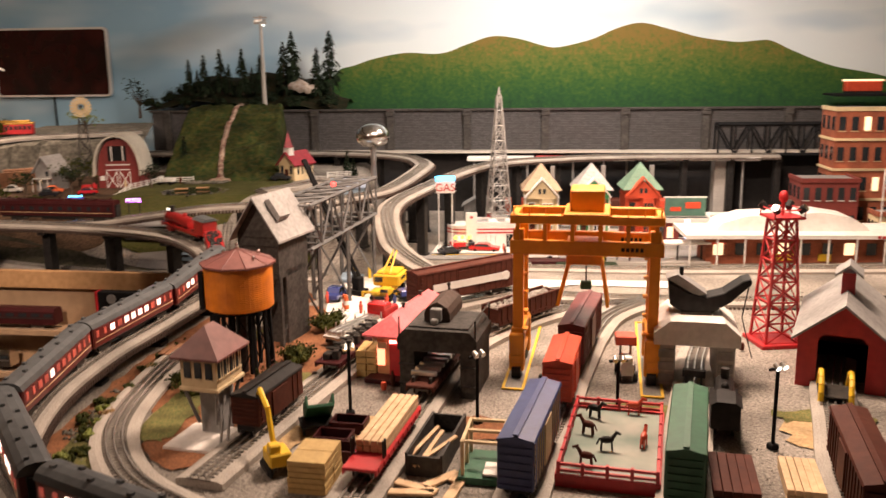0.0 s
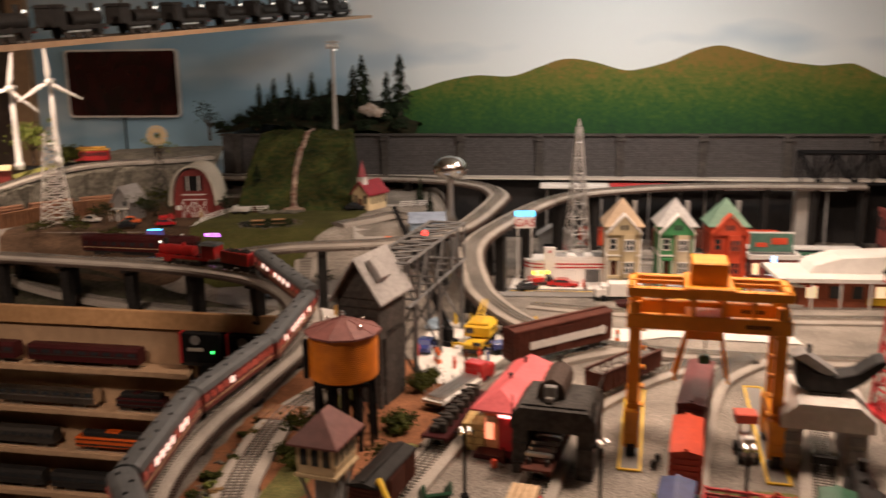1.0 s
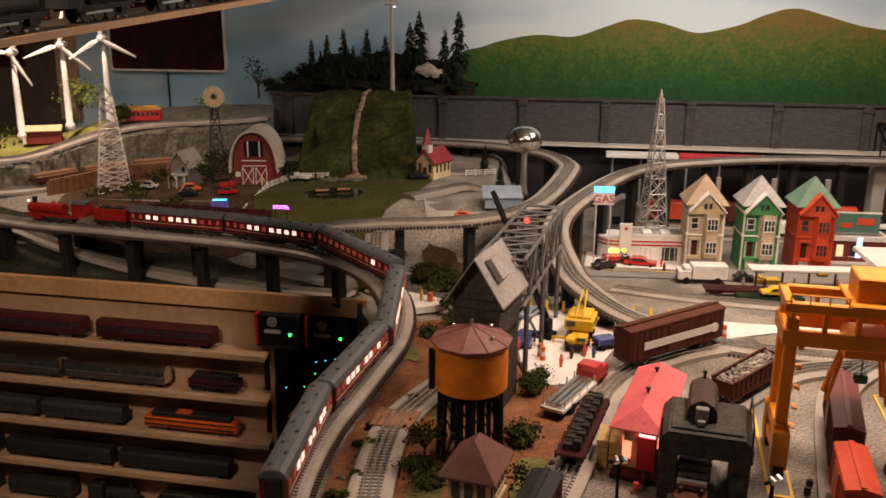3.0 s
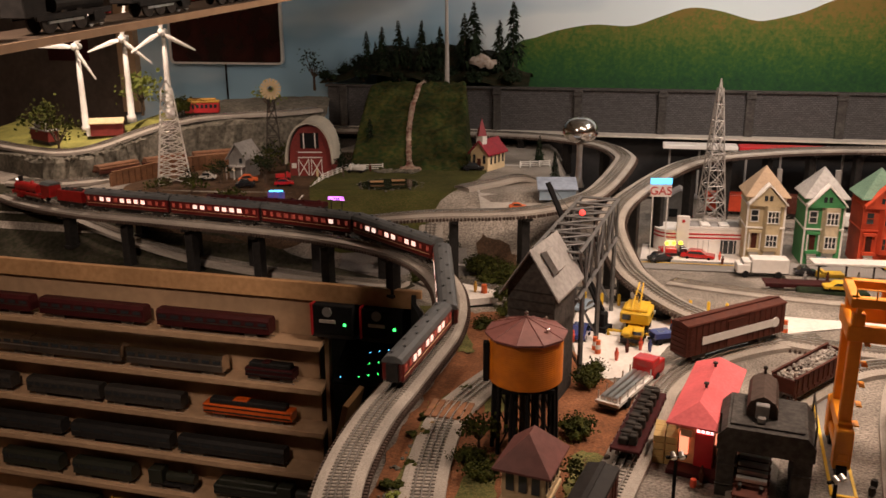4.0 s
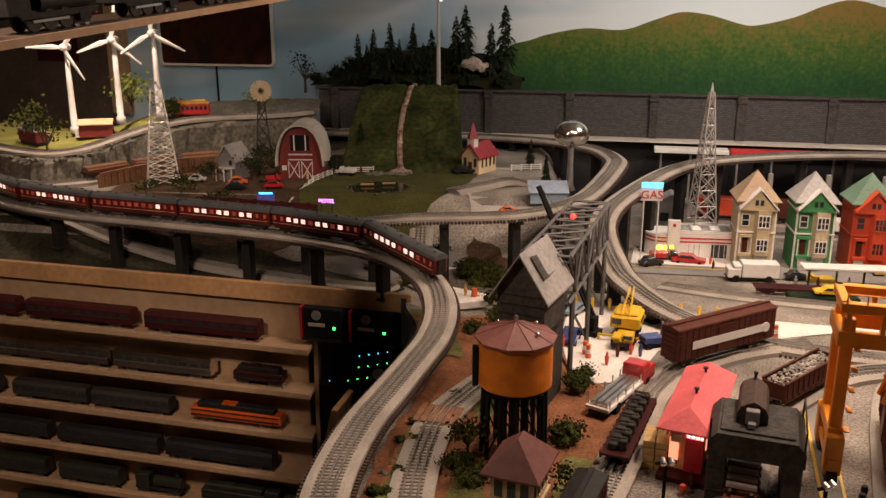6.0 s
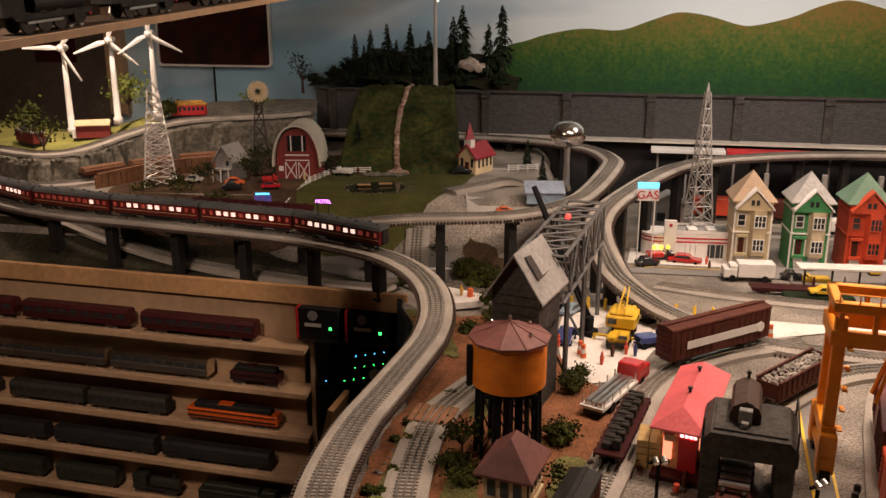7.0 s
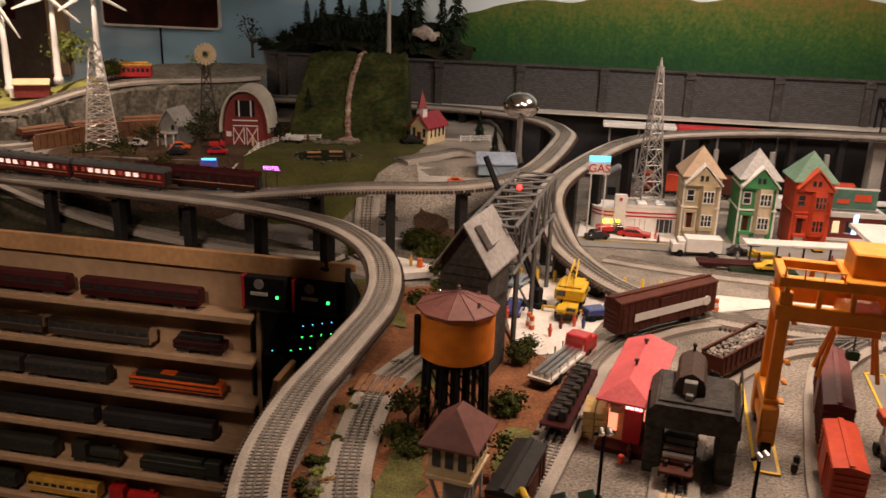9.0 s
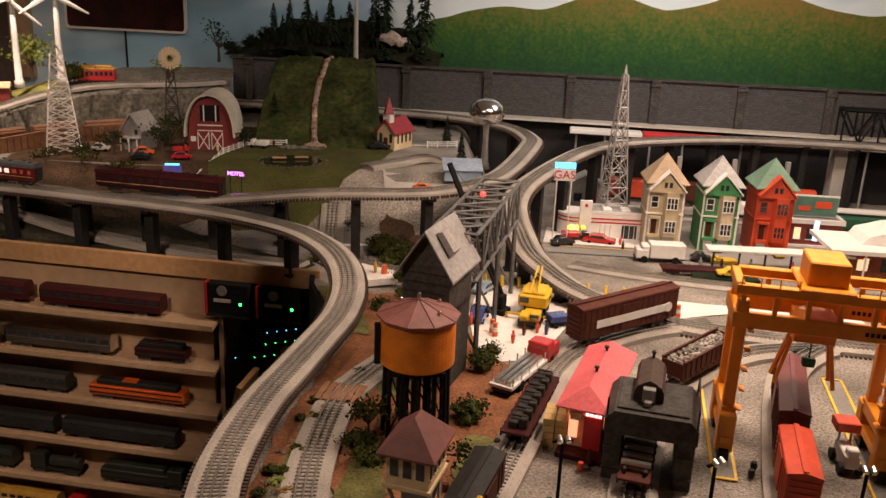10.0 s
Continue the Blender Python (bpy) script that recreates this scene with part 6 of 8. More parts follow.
for j in range(nv + 1):
    f = j / nv
    y = 4.02 + 0.72 * f
    z = 0.175 + 0.345 * (step(0.0, 0.95, f) * 0.55 + 0.45 * f) + 0.01 * math.sin(7 * f)
    xl, xr = -0.64 - 0.02 * math.sin(f * 3), -0.01 - 0.06 * f
    for i in range(nu + 1):
        g = i / nu
        edge = min(g, 1 - g)
        dz = -0.30 * (1 - step(0, 0.07, edge)) * (0.2 + f)
        nz = noise.noise(Vector((g * 7, f * 9, 3))) * 0.02 + noise.noise(Vector((g * 30, f * 36, 8))) * 0.010 + random.uniform(-0.002, 0.002)
        vs[i, j] = bm.verts.new((xl + (xr - xl) * g, y, max(z + dz + nz, 0.15)))
for i in range(nu):
    for j in range(nv):
        bm.faces.new((vs[i, j], vs[i + 1, j], vs[i + 1, j + 1], vs[i, j + 1]))
hill_pts = {k: v.co.copy() for k, v in vs.items()}
tagged(part("hill", bm, "slope", smooth=True), "steep grassy hill falling from the back wall", "hill", kind="structure")
bm = bmesh.new()
prev = None
for j in range(nv + 1):
    f = j / nv
    g = 0.52 - 0.10 * math.sin(f * 2.2) + 0.10 * f
    i = min(nu - 1, int(g * nu))
    p = hill_pts[i, j].lerp(hill_pts[i + 1, j], g * nu - i) + Vector((0, -0.006, 0.009))
    wd = 0.013 + 0.04 * (1 - step(0.0, 0.13, f)) + random.uniform(-0.002, 0.002)
    row = [bm.verts.new(p + Vector((-wd, 0, 0))), bm.verts.new(p + Vector((0, -0.003, 0.004))), bm.verts.new(p + Vector((wd, 0, 0)))]
    if prev:
        for k in range(2):
            bm.faces.new((prev[k], prev[k + 1], row[k + 1], row[k]))
    prev = row
tagged(part("waterfall", bm, "fall"), "pale rocky waterfall running down the hill", "waterfall", kind="structure")
for sx in (-0.06, 0.0, 0.05):
    rocks(-0.36 + sx, 3.99, 0.010, 0.06, 40, 0.009, "pale boulders at the foot of the waterfall")
bm = bmesh.new()
for i in range(40):
    for j in range(9):
        u, v = -1.0 + i * 0.031, 0.06 + j * 0.045
        vs[i, j] = bm.verts.new((u, v, 0.50 + 0.075 * noise.noise(Vector((u * 4, v * 5, 1))) + 0.17 * step(0.06, 0.26, v) * step(-1.0, -0.7, u) * step(0.25, -0.1, u)))
for i in range(39):
    for j in range(8):
        bm.faces.new((vs[i, j], vs[i + 1, j], vs[i + 1, j + 1], vs[i, j + 1]))
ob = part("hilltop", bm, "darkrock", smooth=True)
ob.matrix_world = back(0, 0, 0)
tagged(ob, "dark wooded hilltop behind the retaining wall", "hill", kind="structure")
for x, top in ((-0.69, 0.787), (-0.64, 0.73), (-0.60, 0.814), (-0.505, 0.846), (-0.45, 0.76), (-0.375, 0.847), (-0.32, 0.74), (-0.272, 0.815), (-0.135, 0.885), (-0.082, 0.948), (0.062, 0.848), (0.137, 0.947)):
    z0 = 0.56 + 0.03 * random.random()
    pine(x, 5.0 + random.uniform(-.02, .02), z0, top - z0)
p = back(-1.05, 0.12, 0).translation
broadleaf(p.x, p.y, 0.44, 0.24, 0.09, 160, "pine", "thin dark model tree by the wall")
for k in range(16):
    p = back(-0.95 + k * 0.072, 0.08 + 0.08 * (k % 3), 0).translation
    broadleaf(p.x, p.y, 0.50 + 0.03 * (k % 3), random.uniform(0.06, 0.11), 0.07, 110, "pine", "dark scrub on the hilltop", 0.05, "bush")
p = back(-0.03, 0.10, 0).translation
e = thing("boulder", "pale boulder on the wooded hilltop", "boulder", at(p.x, p.y, 0.575))
bm = bmesh.new()
ball(bm, (-0.02, 0, 0.05), 0.05, (1.25, 0.5, 0.75), 2, 0.2)
ball(bm, (0.035, 0, 0.03), 0.035, (1.3, 0.5, 0.8), 2, 0.2)
part("stone", bm, "gravel_white", e)


def flood_mast(x, y, z, h, label):
    e = thing("floodlight_mast", label, "floodlight mast", at(x, y, z))
    bm = bmesh.new()
    bar(bm, (0, 0, 0), (0, 0, h), 0.013, 0.008, 12)
    part("pole", bm, "concrete", e)
    pb("head_frame", "concrete", e, ((0, -0.01, h), (0.07, 0.012, 0.012)), ((0, -0.01, h + 0.03), (0.07, 0.012, 0.008)), ((0, 0, h + 0.015), (0.012, 0.012, 0.05)))
    for k in (-1, 0, 1):
        pb("lamp", "steel", e, ((k * 0.024, -0.02, h + 0.012), (0.018, 0.014, 0.018)), bevel=0.002)
    pb("lit_lamp", "lamp_white", e, ((0.016, -0.022, h - 0.012), (0.012, 0.010, 0.008)))


flood_mast(-0.212, 4.78, 0.52, 0.455, "pale floodlight mast standing on the hill")
flood_mast(3.32, 4.6, 0.2, 0.85, "pale floodlight mast behind the town")

# ---- church, silver tower, radio mast ----
e = thing("church", "small cream church with red roof and steeple", "church", at(0.045, 4.14, 0.18, -30))
gable_wall("wall", "cream", e, 0.095, 0.15, 0.085, 0.135)
gable_roof("roof", "roof_dkred", e, 0.095, 0.15, 0.087, 0.138, 0.012)
st = pb("steeple_base", "white", e, ((0, -0.055, 0.135), (0.036, 0.036, 0.06)))
bm = bmesh.new()
bar(bm, (0, -0.055, 0.165), (0, -0.055, 0.245), 0.03, 0.001, 4)
part("spire", bm, "roof_dkred", st)
for s in (-1, 1):
    for k in range(4):
        pb("arched_window", "glass", e, ((s * 0.0482, -0.045 + k * 0.034, 0.05), (0.002, 0.012, 0.04)))
for x in (-0.028, 0.028):
    pb("arched_window", "glass", e, ((x, -0.0758, 0.055), (0.014, 0.002, 0.04)))
pb("door", "brown", e, ((0, -0.0762, 0.03), (0.02, 0.003, 0.055)))
pb("door_step", "white", e, ((0, -0.083, 0.004), (0.03, 0.014, 0.008)))
e = thing("water_sphere", "shiny silver mushroom-shaped water tower", "water tower", at(0.458, 3.78, 0.175))
bm = bmesh.new()
R, hh = 0.077, 0.058
prof = [(0.012, 0.195)] + [(R * math.sin(math.pi * k / 14), 0.245 - hh * math.cos(math.pi * k / 14)) for k in range(3, 14)] + [(0.004, 0.291)]
lathe(bm, prof, 36)
part("tank", bm, "chrome", e, smooth=True)
bm = bmesh.new()
lathe(bm, [(0.026, 0), (0.016, 0.03), (0.012, 0.12), (0.013, 0.18), (0.022, 0.205)], 20)
part("stem", bm, "steel", e, smooth=True)
e = lattice("radio_mast", "tall grey steel lattice radio mast", at(1.045, 3.86, -0.105, 12), 0.058, 0.009, 0.70, 10, "steel_grey", 0.0036)
bm = bmesh.new()
bar(bm, (0, 0, 0.70), (0, 0, 0.74), 0.009, 0.002, 6)
part("tip", bm, "steel_grey", e)

# ---- town ----
def town_house(x, y, turn, body, trim, roof, label, w=0.15):
    e = thing("victorian_house", label, "house", at(x, y, gz(x, y), turn), "row of tall town houses")
    d = 0.17
    gable_wall("wall", body, e, w, d, 0.285, 0.285)
    hip_roof("roof", roof, e, w, d, 0.287, 0.40, 0.012, 0.014)
    fg = gable_wall("front_gable", body, e, w * 0.92, 0.02, 0.255, 0.33, 0.25)
    fg.location = (0, -d / 2 - 0.012, 0)
    gr = gable_roof("gable_trim", trim, e, w * 0.92, 0.03, 0.262, 0.338, 0.008, 0.008)
    gr.location = (0, -d / 2 - 0.012, 0)
    pb("gable_window", "glass", e, ((-0.01, -d / 2 - 0.0235, 0.283), (0.013, 0.002, 0.022)), ((0.01, -d / 2 - 0.0235, 0.283), (0.013, 0.002, 0.022)))
    bm = bmesh.new()
    prism(bm, [(-0.012, -d / 2), (0.0, -d / 2 - 0.026), (0.048, -d / 2 - 0.026), (0.06, -d / 2)], "z", 0.06, 0.25)
    bay = part("bay", bm, body if body != "house_green" else "house_trim", e)
    for z in (0.105, 0.205):
        pb("bay_window", "glass", bay, ((0.024, -d / 2 - 0.0268, z), (0.040, 0.002, 0.045)))
        pb("window_frame", trim, bay, *[((0.024 + k * 0.0135, -d / 2 - 0.0285, z), (0.003, 0.003, 0.05)) for k in (-1.6, -0.5, 0.5, 1.6)], ((0.024, -d / 2 - 0.0285, z + 0.025), (0.05, 0.003, 0.004)), ((0.024, -d / 2 - 0.0285, z - 0.025), (0.05, 0.004, 0.004)), ((0.024, -d / 2 - 0.0285, z), (0.046, 0.002, 0.002)))
    wn = pb("window", "glass", e, ((-0.045, -d / 2 - 0.001, 0.205), (0.026, 0.002, 0.045)))
    pb("window_frame", trim, wn, ((-0.06, -d / 2 - 0.002, 0.205), (0.004, 0.003, 0.05)), ((-0.03, -d / 2 - 0.002, 0.205), (0.004, 0.003, 0.05)), ((-0.045, -d / 2 - 0.002, 0.23), (0.034, 0.003, 0.004)), ((-0.045, -d / 2 - 0.002, 0.18), (0.034, 0.003, 0.004)), ((-0.045, -d / 2 - 0.002, 0.205), (0.03, 0.002, 0.003)))
    pb("porch_roof", body, e, ((-0.04, -d / 2 - 0.008, 0.14), (0.05, 0.02, 0.01)))
    pb("porch_floor", body, e, ((-0.04, -d / 2 - 0.008, 0.06), (0.052, 0.022, 0.012)))
    bars("porch_post", trim, e, [((-0.062, -d / 2 - 0.015, 0.062), (-0.062, -d / 2 - 0.015, 0.138)), ((-0.018, -d / 2 - 0.015, 0.062), (-0.018, -d / 2 - 0.015, 0.138))], 0.003, 6)
    pb("front_door", "brown", e, ((-0.04, -d / 2 - 0.002, 0.1), (0.022, 0.003, 0.066)))
    for z in (0.155, 0.252):
        pb("cornice", trim, e, ((0, -d / 2 - 0.003, z), (w + 0.006, 0.008, 0.006)), ((-w / 2 - 0.001, 0, z), (0.006, d, 0.006)))
    for s in (-1, 1):
        pb("corner_board", trim, e, ((s * (w / 2 - 0.002), -d / 2 - 0.001, 0.13), (0.007, 0.005, 0.25)))
    pb("garage_door", trim, e, ((0.024, -d / 2 - 0.002, 0.028), (0.045, 0.004, 0.048)))
    ch = pb("chimney", "grey", e, ((w / 2 - 0.022, 0.0, 0.355), (0.018, 0.018, 0.06)))
    pb("stair", "concrete", e, *[((-0.04, -d / 2 - 0.012 - k * 0.007, 0.05 - k * 0.014), (0.036, 0.008, 0.012)) for k in range(4)])
    return e


town_house(1.225, 3.70, -4, "house_tan", "white", "roof_tan", "tall tan three-storey house with tan gable roof")
town_house(1.455, 3.69, -4, "house_green", "white", "roof_grey", "tall green and cream three-storey house with grey roof")
town_house(1.675, 3.68, -4, "house_red", "house_red", "roof_green", "tall orange-red three-storey house with green roof")

e = thing("gas_station", "white gas station with red stripes and service bays", "gas station", at(0.955, 3.80, gz(0.95, 3.8), -2))
pb("wall", "white", e, ((0.085, 0, 0.055), (0.25, 0.14, 0.11)), bevel=0.001)
bm = bmesh.new()
bar(bm, (-0.085, 0.0, 0), (-0.085, 0.0, 0.105), 0.075, n=24)
part("round_office", bm, "white", e)
pb("flat_roof", "roof_grey", e, ((0.085, 0, 0.1125), (0.24, 0.13, 0.005)))
pb("parapet", "white", e, ((0.085, -0.068, 0.117), (0.255, 0.006, 0.012)), ((0.085, 0.068, 0.117), (0.255, 0.006, 0.012)), ((0.21, 0, 0.117), (0.006, 0.136, 0.012)))
for z in (0.074, 0.09):
    pb("stripe", "red", e, ((0.085, -0.0712, z), (0.25, 0.002, 0.006)))
    bm = bmesh.new()
    bar(bm, (-0.085, 0, z - 0.003), (-0.085, 0, z + 0.003), 0.0765, n=24)
    part("stripe", bm, "red", e)
pb("sign_tower", "white", e, ((-0.045, -0.075, 0.085), (0.052, 0.02, 0.17)), bevel=0.001)
pb("badge", "red", e, ((-0.045, -0.086, 0.15), (0.012, 0.002, 0.012)))
for x in (0.045, 0.15):
    pb("service_door", "glass" if x > 0.1 else "white", e, ((x, -0.0712, 0.034), (0.065, 0.003, 0.062)))
    for k in range(3):
        pb("door_bar", "white" if x > 0.1 else "grey", e, ((x - 0.022 + k * 0.022, -0.0735, 0.034), (0.002, 0.002, 0.06)))
pb("office_window", "lit", e, ((-0.085, -0.0745, 0.042), (0.05, 0.006, 0.034)))
for x in (0.055, 0.135):
    pb("skylight", "white", e, ((x, -0.01, 0.120), (0.042, 0.06, 0.014)), bevel=0.005)
sheet("gas_forecourt", [(0.72, 3.62), (1.14, 3.59), (1.17, 3.76), (0.76, 3.86)], "white_lot", "white concrete forecourt of the gas station", 0.006)
e = thing("gas_sign", "lit roadside sign with red lettering on a post", "sign", at(0.785, 3.60, gz(0.785, 3.6), 0))
bars("post", "white", e, [((-0.03, 0, 0), (-0.03, 0, 0.33)), ((0.03, 0, 0), (0.03, 0, 0.33))], 0.003, 6)
pb("lit_panel", "cyan_glow", e, ((0, -0.004, 0.348), (0.085, 0.008, 0.022)), label="glowing blue panel")


def lettering(text, parent, size, loc, material, depth=0.001):
    c = bpy.data.curves.new("lettering", "FONT")
    c.body, c.size, c.extrude, c.align_x, c.align_y = text, size, depth, "CENTER", "CENTER"
    ob = new("lettering", c)
    ob.parent = parent
    ob.matrix_local = pose(*loc, 90, 0, 0)
    c.materials.append(M[material])
    return ob


pb("board", "white", e, ((0, 0, 0.308), (0.088, 0.006, 0.052)))
lettering("GAS", e, 0.048, (0, -0.005, 0.306), "red")
vehicle("car", "long red convertible at the gas station", 0.965, 3.655, -12, 0.14, 0.05, 0.036, "car_red")
vehicle("car", "black sedan parked by the forecourt", 0.80, 3.60, 20, 0.10, 0.045, 0.038, "car_black")
v = vehicle("tow_truck", "dark tow truck with three glowing yellow lamps", 0.86, 3.68, 8, 0.12, 0.045, 0.055, "car_red", "car_black", "truck")
for k in range(3):
    pb("warning_lamp", "amber_glow", v, ((-0.03 + k * 0.03, -0.02, 0.062), (0.014, 0.008, 0.012)))
vehicle("truck", "white streamlined truck in the town street", 1.17, 3.43, 178, 0.20, 0.065, 0.075, "white", "white", "box truck")
vehicle("truck", "small yellow truck under the platform canopy", 1.42, 3.38, 180, 0.10, 0.045, 0.045, "yellow", "yellow", "truck")
vehicle("bus", "white bus parked by the shops", 2.09, 3.62, 96, 0.17, 0.055, 0.065, "white", "white", "box truck")
for x, y, m_, lb in ((1.35, 3.46, "car_black", "black car in the town street"), (1.45, 3.61, "car_pale", "pale car parked before the green house"), (1.70, 3.57, "yellow", "yellow car parked before the red house")):
    vehicle("car", lb, x, y, 90 if y > 3.5 else 0, 0.085, 0.042, 0.034, m_)

e = thing("platform_canopy", "long pale canopy on posts over the town platform", "platform canopy", at(1.60, 3.30, gz(1.6, 3.3), -2))
pb("roof", "white", e, ((0, 0, 0.092), (0.56, 0.07, 0.010)), bevel=0.002)
pb("roof_end", "freight_red", e, ((0.31, 0, 0.092), (0.06, 0.07, 0.010)), bevel=0.002)
pb("platform", "concrete", e, ((0, 0, 0.008), (0.56, 0.08, 0.014)))
for k in range(6):
    bars("post", "iron", e, [((-0.25 + k * 0.1, 0, 0.01), (-0.25 + k * 0.1, 0, 0.09))], 0.004, 6)
e = thing("flatcar", "dark maroon flatcar standing by the town platform", "flatcar", at(1.27, 3.19, gz(1.27, 3.19) + 0.004, -3))
flatcar(e, 0.30, "dark_maroon")
e = thing("planter", "dark green hedge bed with a yellow sports car on it", "hedge", at(1.33, 3.08, gz(1.33, 3.08), -3))
pb("bed", "pine", e, ((0, 0, 0.012), (0.24, 0.06, 0.024)), bevel=0.005)
vehicle("car", "yellow sports car on a dark bed", 1.345, 3.075, 176, 0.10, 0.045, 0.03, "yellow", z=gz(1.33, 3.08) + 0.022)

e = thing("freight_station", "large station building with a broad white roof", "station building", at(2.22, 3.27, gz(2.2, 3.27), -5))
pb("wall", "brick", e, ((0, 0.04, 0.06), (0.72, 0.16, 0.12)))
bm = bmesh.new()
prism(bm, [(-0.46, 0.122), (0.46, 0.122), (0.46, 0.138), (-0.46, 0.138)], "y", -0.12, 0.16)
part("canopy", bm, "white", e, "broad white canopy")
bm = bmesh.new()
prism(bm, [(-0.32, 0.139), (-0.30, 0.17), (-0.2, 0.20), (0.1, 0.215), (0.22, 0.195), (0.28, 0.16), (0.30, 0.139)], "y", -0.03, 0.14)
part("roof_drift", bm, "white", e, "humped white roof")
for k in range(9):
    bars("post", "white", e, [((-0.44 + k * 0.11, -0.11, 0.0), (-0.44 + k * 0.11, -0.11, 0.122))], 0.004, 6)
for k in range(8):
    pb("window", "lit" if k % 3 == 0 else "glass", e, ((-0.31 + k * 0.088, -0.0415, 0.065), (0.04, 0.003, 0.05)))
pb("sign_bars", "red", e, *[((0.30 + k * 0.018, -0.1215, 0.13), (0.012, 0.002, 0.010)) for k in range(5)])
pb("display", "yellow", e, ((-0.05, -0.044, 0.03), (0.09, 0.004, 0.03)), ((0.12, -0.044, 0.03), (0.05, 0.004, 0.03)))


def block(name, label, x, y, turn, w, d, h, material, floors, cols, lit=0, bands=None, roof="grey"):
    e = thing(name, label, "building", at(x, y, gz(x, y), turn))
    pb("wall", material, e, ((0, 0, h / 2), (w, d, h)))
    pb("flat_roof", roof, e, ((0, 0, h + 0.003), (w * 0.94, d * 0.94, 0.006)))
    pb("parapet", bands or material, e, ((0, -d / 2, h + 0.004), (w + 0.01, 0.012, 0.02)), ((-w / 2, 0, h + 0.004), (0.012, d, 0.02)), ((w / 2, 0, h + 0.004), (0.012, d, 0.02)))
    for f in range(floors):
        z = h * (f + 0.55) / floors
        if bands:
            pb("band", bands, e, ((0, -0.001, h * f / floors + 0.004), (w + 0.016, d + 0.016, 0.012)))
        for c in range(cols):
            x0 = -w / 2 + w * (c + 0.5) / cols
            wn = pb("window", "lit" if (c * 3 + f * 5) % 7 < lit else "glass", e, ((x0, -d / 2 - 0.001, z), (w / cols * 0.5, 0.003, h / floors * 0.45)))
            pb("sill", bands or "white", wn, ((x0, -d / 2 - 0.002, z - h / floors * 0.25), (w / cols * 0.62, 0.005, 0.003)))
        for c in range(3):
            y0 = -d / 2 + d * (c + 0.5) / 3
            pb("window", "glass", e, ((-w / 2 - 0.001, y0, z), (0.003, d / 6, h / floors * 0.45)))
    return e


block("brick_store", "dark red brick store with flat roof", 2.66, 3.98, -7, 0.27, 0.2, 0.27, "red_brick", 2, 5)
block("brick_tower_block", "tall red-brown brick building with cream cornice bands", 2.93, 4.15, -7, 0.36, 0.22, 0.60, "brick", 4, 6, 1, "cream", "concrete")
block("corner_shop", "small cream-trimmed corner shop with lit windows", 2.86, 3.66, -7, 0.2, 0.12, 0.15, "cream", 1, 4, 5, "brick")
e = block("shop", "small brick shop with a glowing blue sign under a billboard", 1.93, 3.80, -5, 0.22, 0.12, 0.11, "red_brick", 1, 4, 1, "white")
pb("neon_sign", "blue_glow", e, ((-0.005, -0.064, 0.075), (0.02, 0.006, 0.09)), label="glowing blue neon sign")
pb("billboard", "bill_green", e, ((-0.005, 0.0, 0.17), (0.19, 0.008, 0.085)), label="green and red billboard on the roof")
pb("billboard_frame", "white", e, ((-0.005, 0.003, 0.215), (0.20, 0.008, 0.008)), ((-0.005, 0.003, 0.126), (0.20, 0.008, 0.008)))
pb("billboard_print", "freight_red", e, ((0.03, -0.005, 0.178), (0.07, 0.002, 0.03)), ((-0.05, -0.005, 0.16), (0.05, 0.002, 0.02)))
e = thing("flagpole", "white flagpole with a striped flag", "flagpole", at(2.76, 3.60, gz(2.7, 3.6), -6))
bars("pole", "white", e, [((0, 0, 0), (0, 0, 0.36))], 0.0035, 8)
fl = pb("flag", "red", e, *[((0.075, 0, 0.33 - k * 0.022), (0.14, 0.003, 0.011)) for k in range(4)])
pb("flag_field", "white", e, *[((0.075, 0.0005, 0.319 - k * 0.022), (0.14, 0.003, 0.011)) for k in range(3)])
pb("flag_canton", "blue", e, ((0.035, -0.001, 0.315), (0.06, 0.004, 0.042)))
e = thing("passenger_coach", "white and grey streamlined coaches behind the town", "passenger coach", at(2.1, 4.15, gz(2.1, 4.15), -6), "coaches behind the town")
pb("body", "white", e, ((0, 0, 0.05), (0.75, 0.058, 0.06)), bevel=0.006)
pb("glazing", "glass", e, ((0, -0.0295, 0.058), (0.70, 0.002, 0.016)))
pb("underframe", "black", e, ((0, 0, 0.016), (0.74, 0.045, 0.014)))
e = thing("passenger_coach", "dark green coach behind the town shops", "passenger coach", at(2.3, 4.0, gz(2.3, 4.0), -6), "coaches behind the town")
pb("body", "green", e, ((0, 0, 0.045), (0.34, 0.058, 0.055)), bevel=0.005)
pb("underframe", "black", e, ((0, 0, 0.014), (0.33, 0.045, 0.014)))
for k, (x0, x1, m_) in enumerate(((0.93, 1.30, "white"), (1.304, 1.72, "red"), (1.724, 2.5, "white"))):
    e = thing("platform_roof", "long %s flat roof of the back platform" % ("red" if m_ == "red" else "white"), "platform roof", at((x0 + x1) / 2, 4.60 - 0.117 * ((x0 + x1) / 2 - 1.0), 0, TURN), "back platform roofs")
    g0 = gz((x0 + x1) / 2, 4.6)
    pb("roof", m_, e, ((0, 0, 0.222), (x1 - x0, 0.10, 0.022)), bevel=0.003)
    for q in (-0.4, 0, 0.4):
        bars("post", "grey", e, [((q * (x1 - x0), 0, g0), (q * (x1 - x0), 0, 0.212))], 0.006, 6)
e = thing("truss_bridge", "black steel truss bridge at the back of the town", "truss bridge", at(2.66, 4.50, 0, TURN))
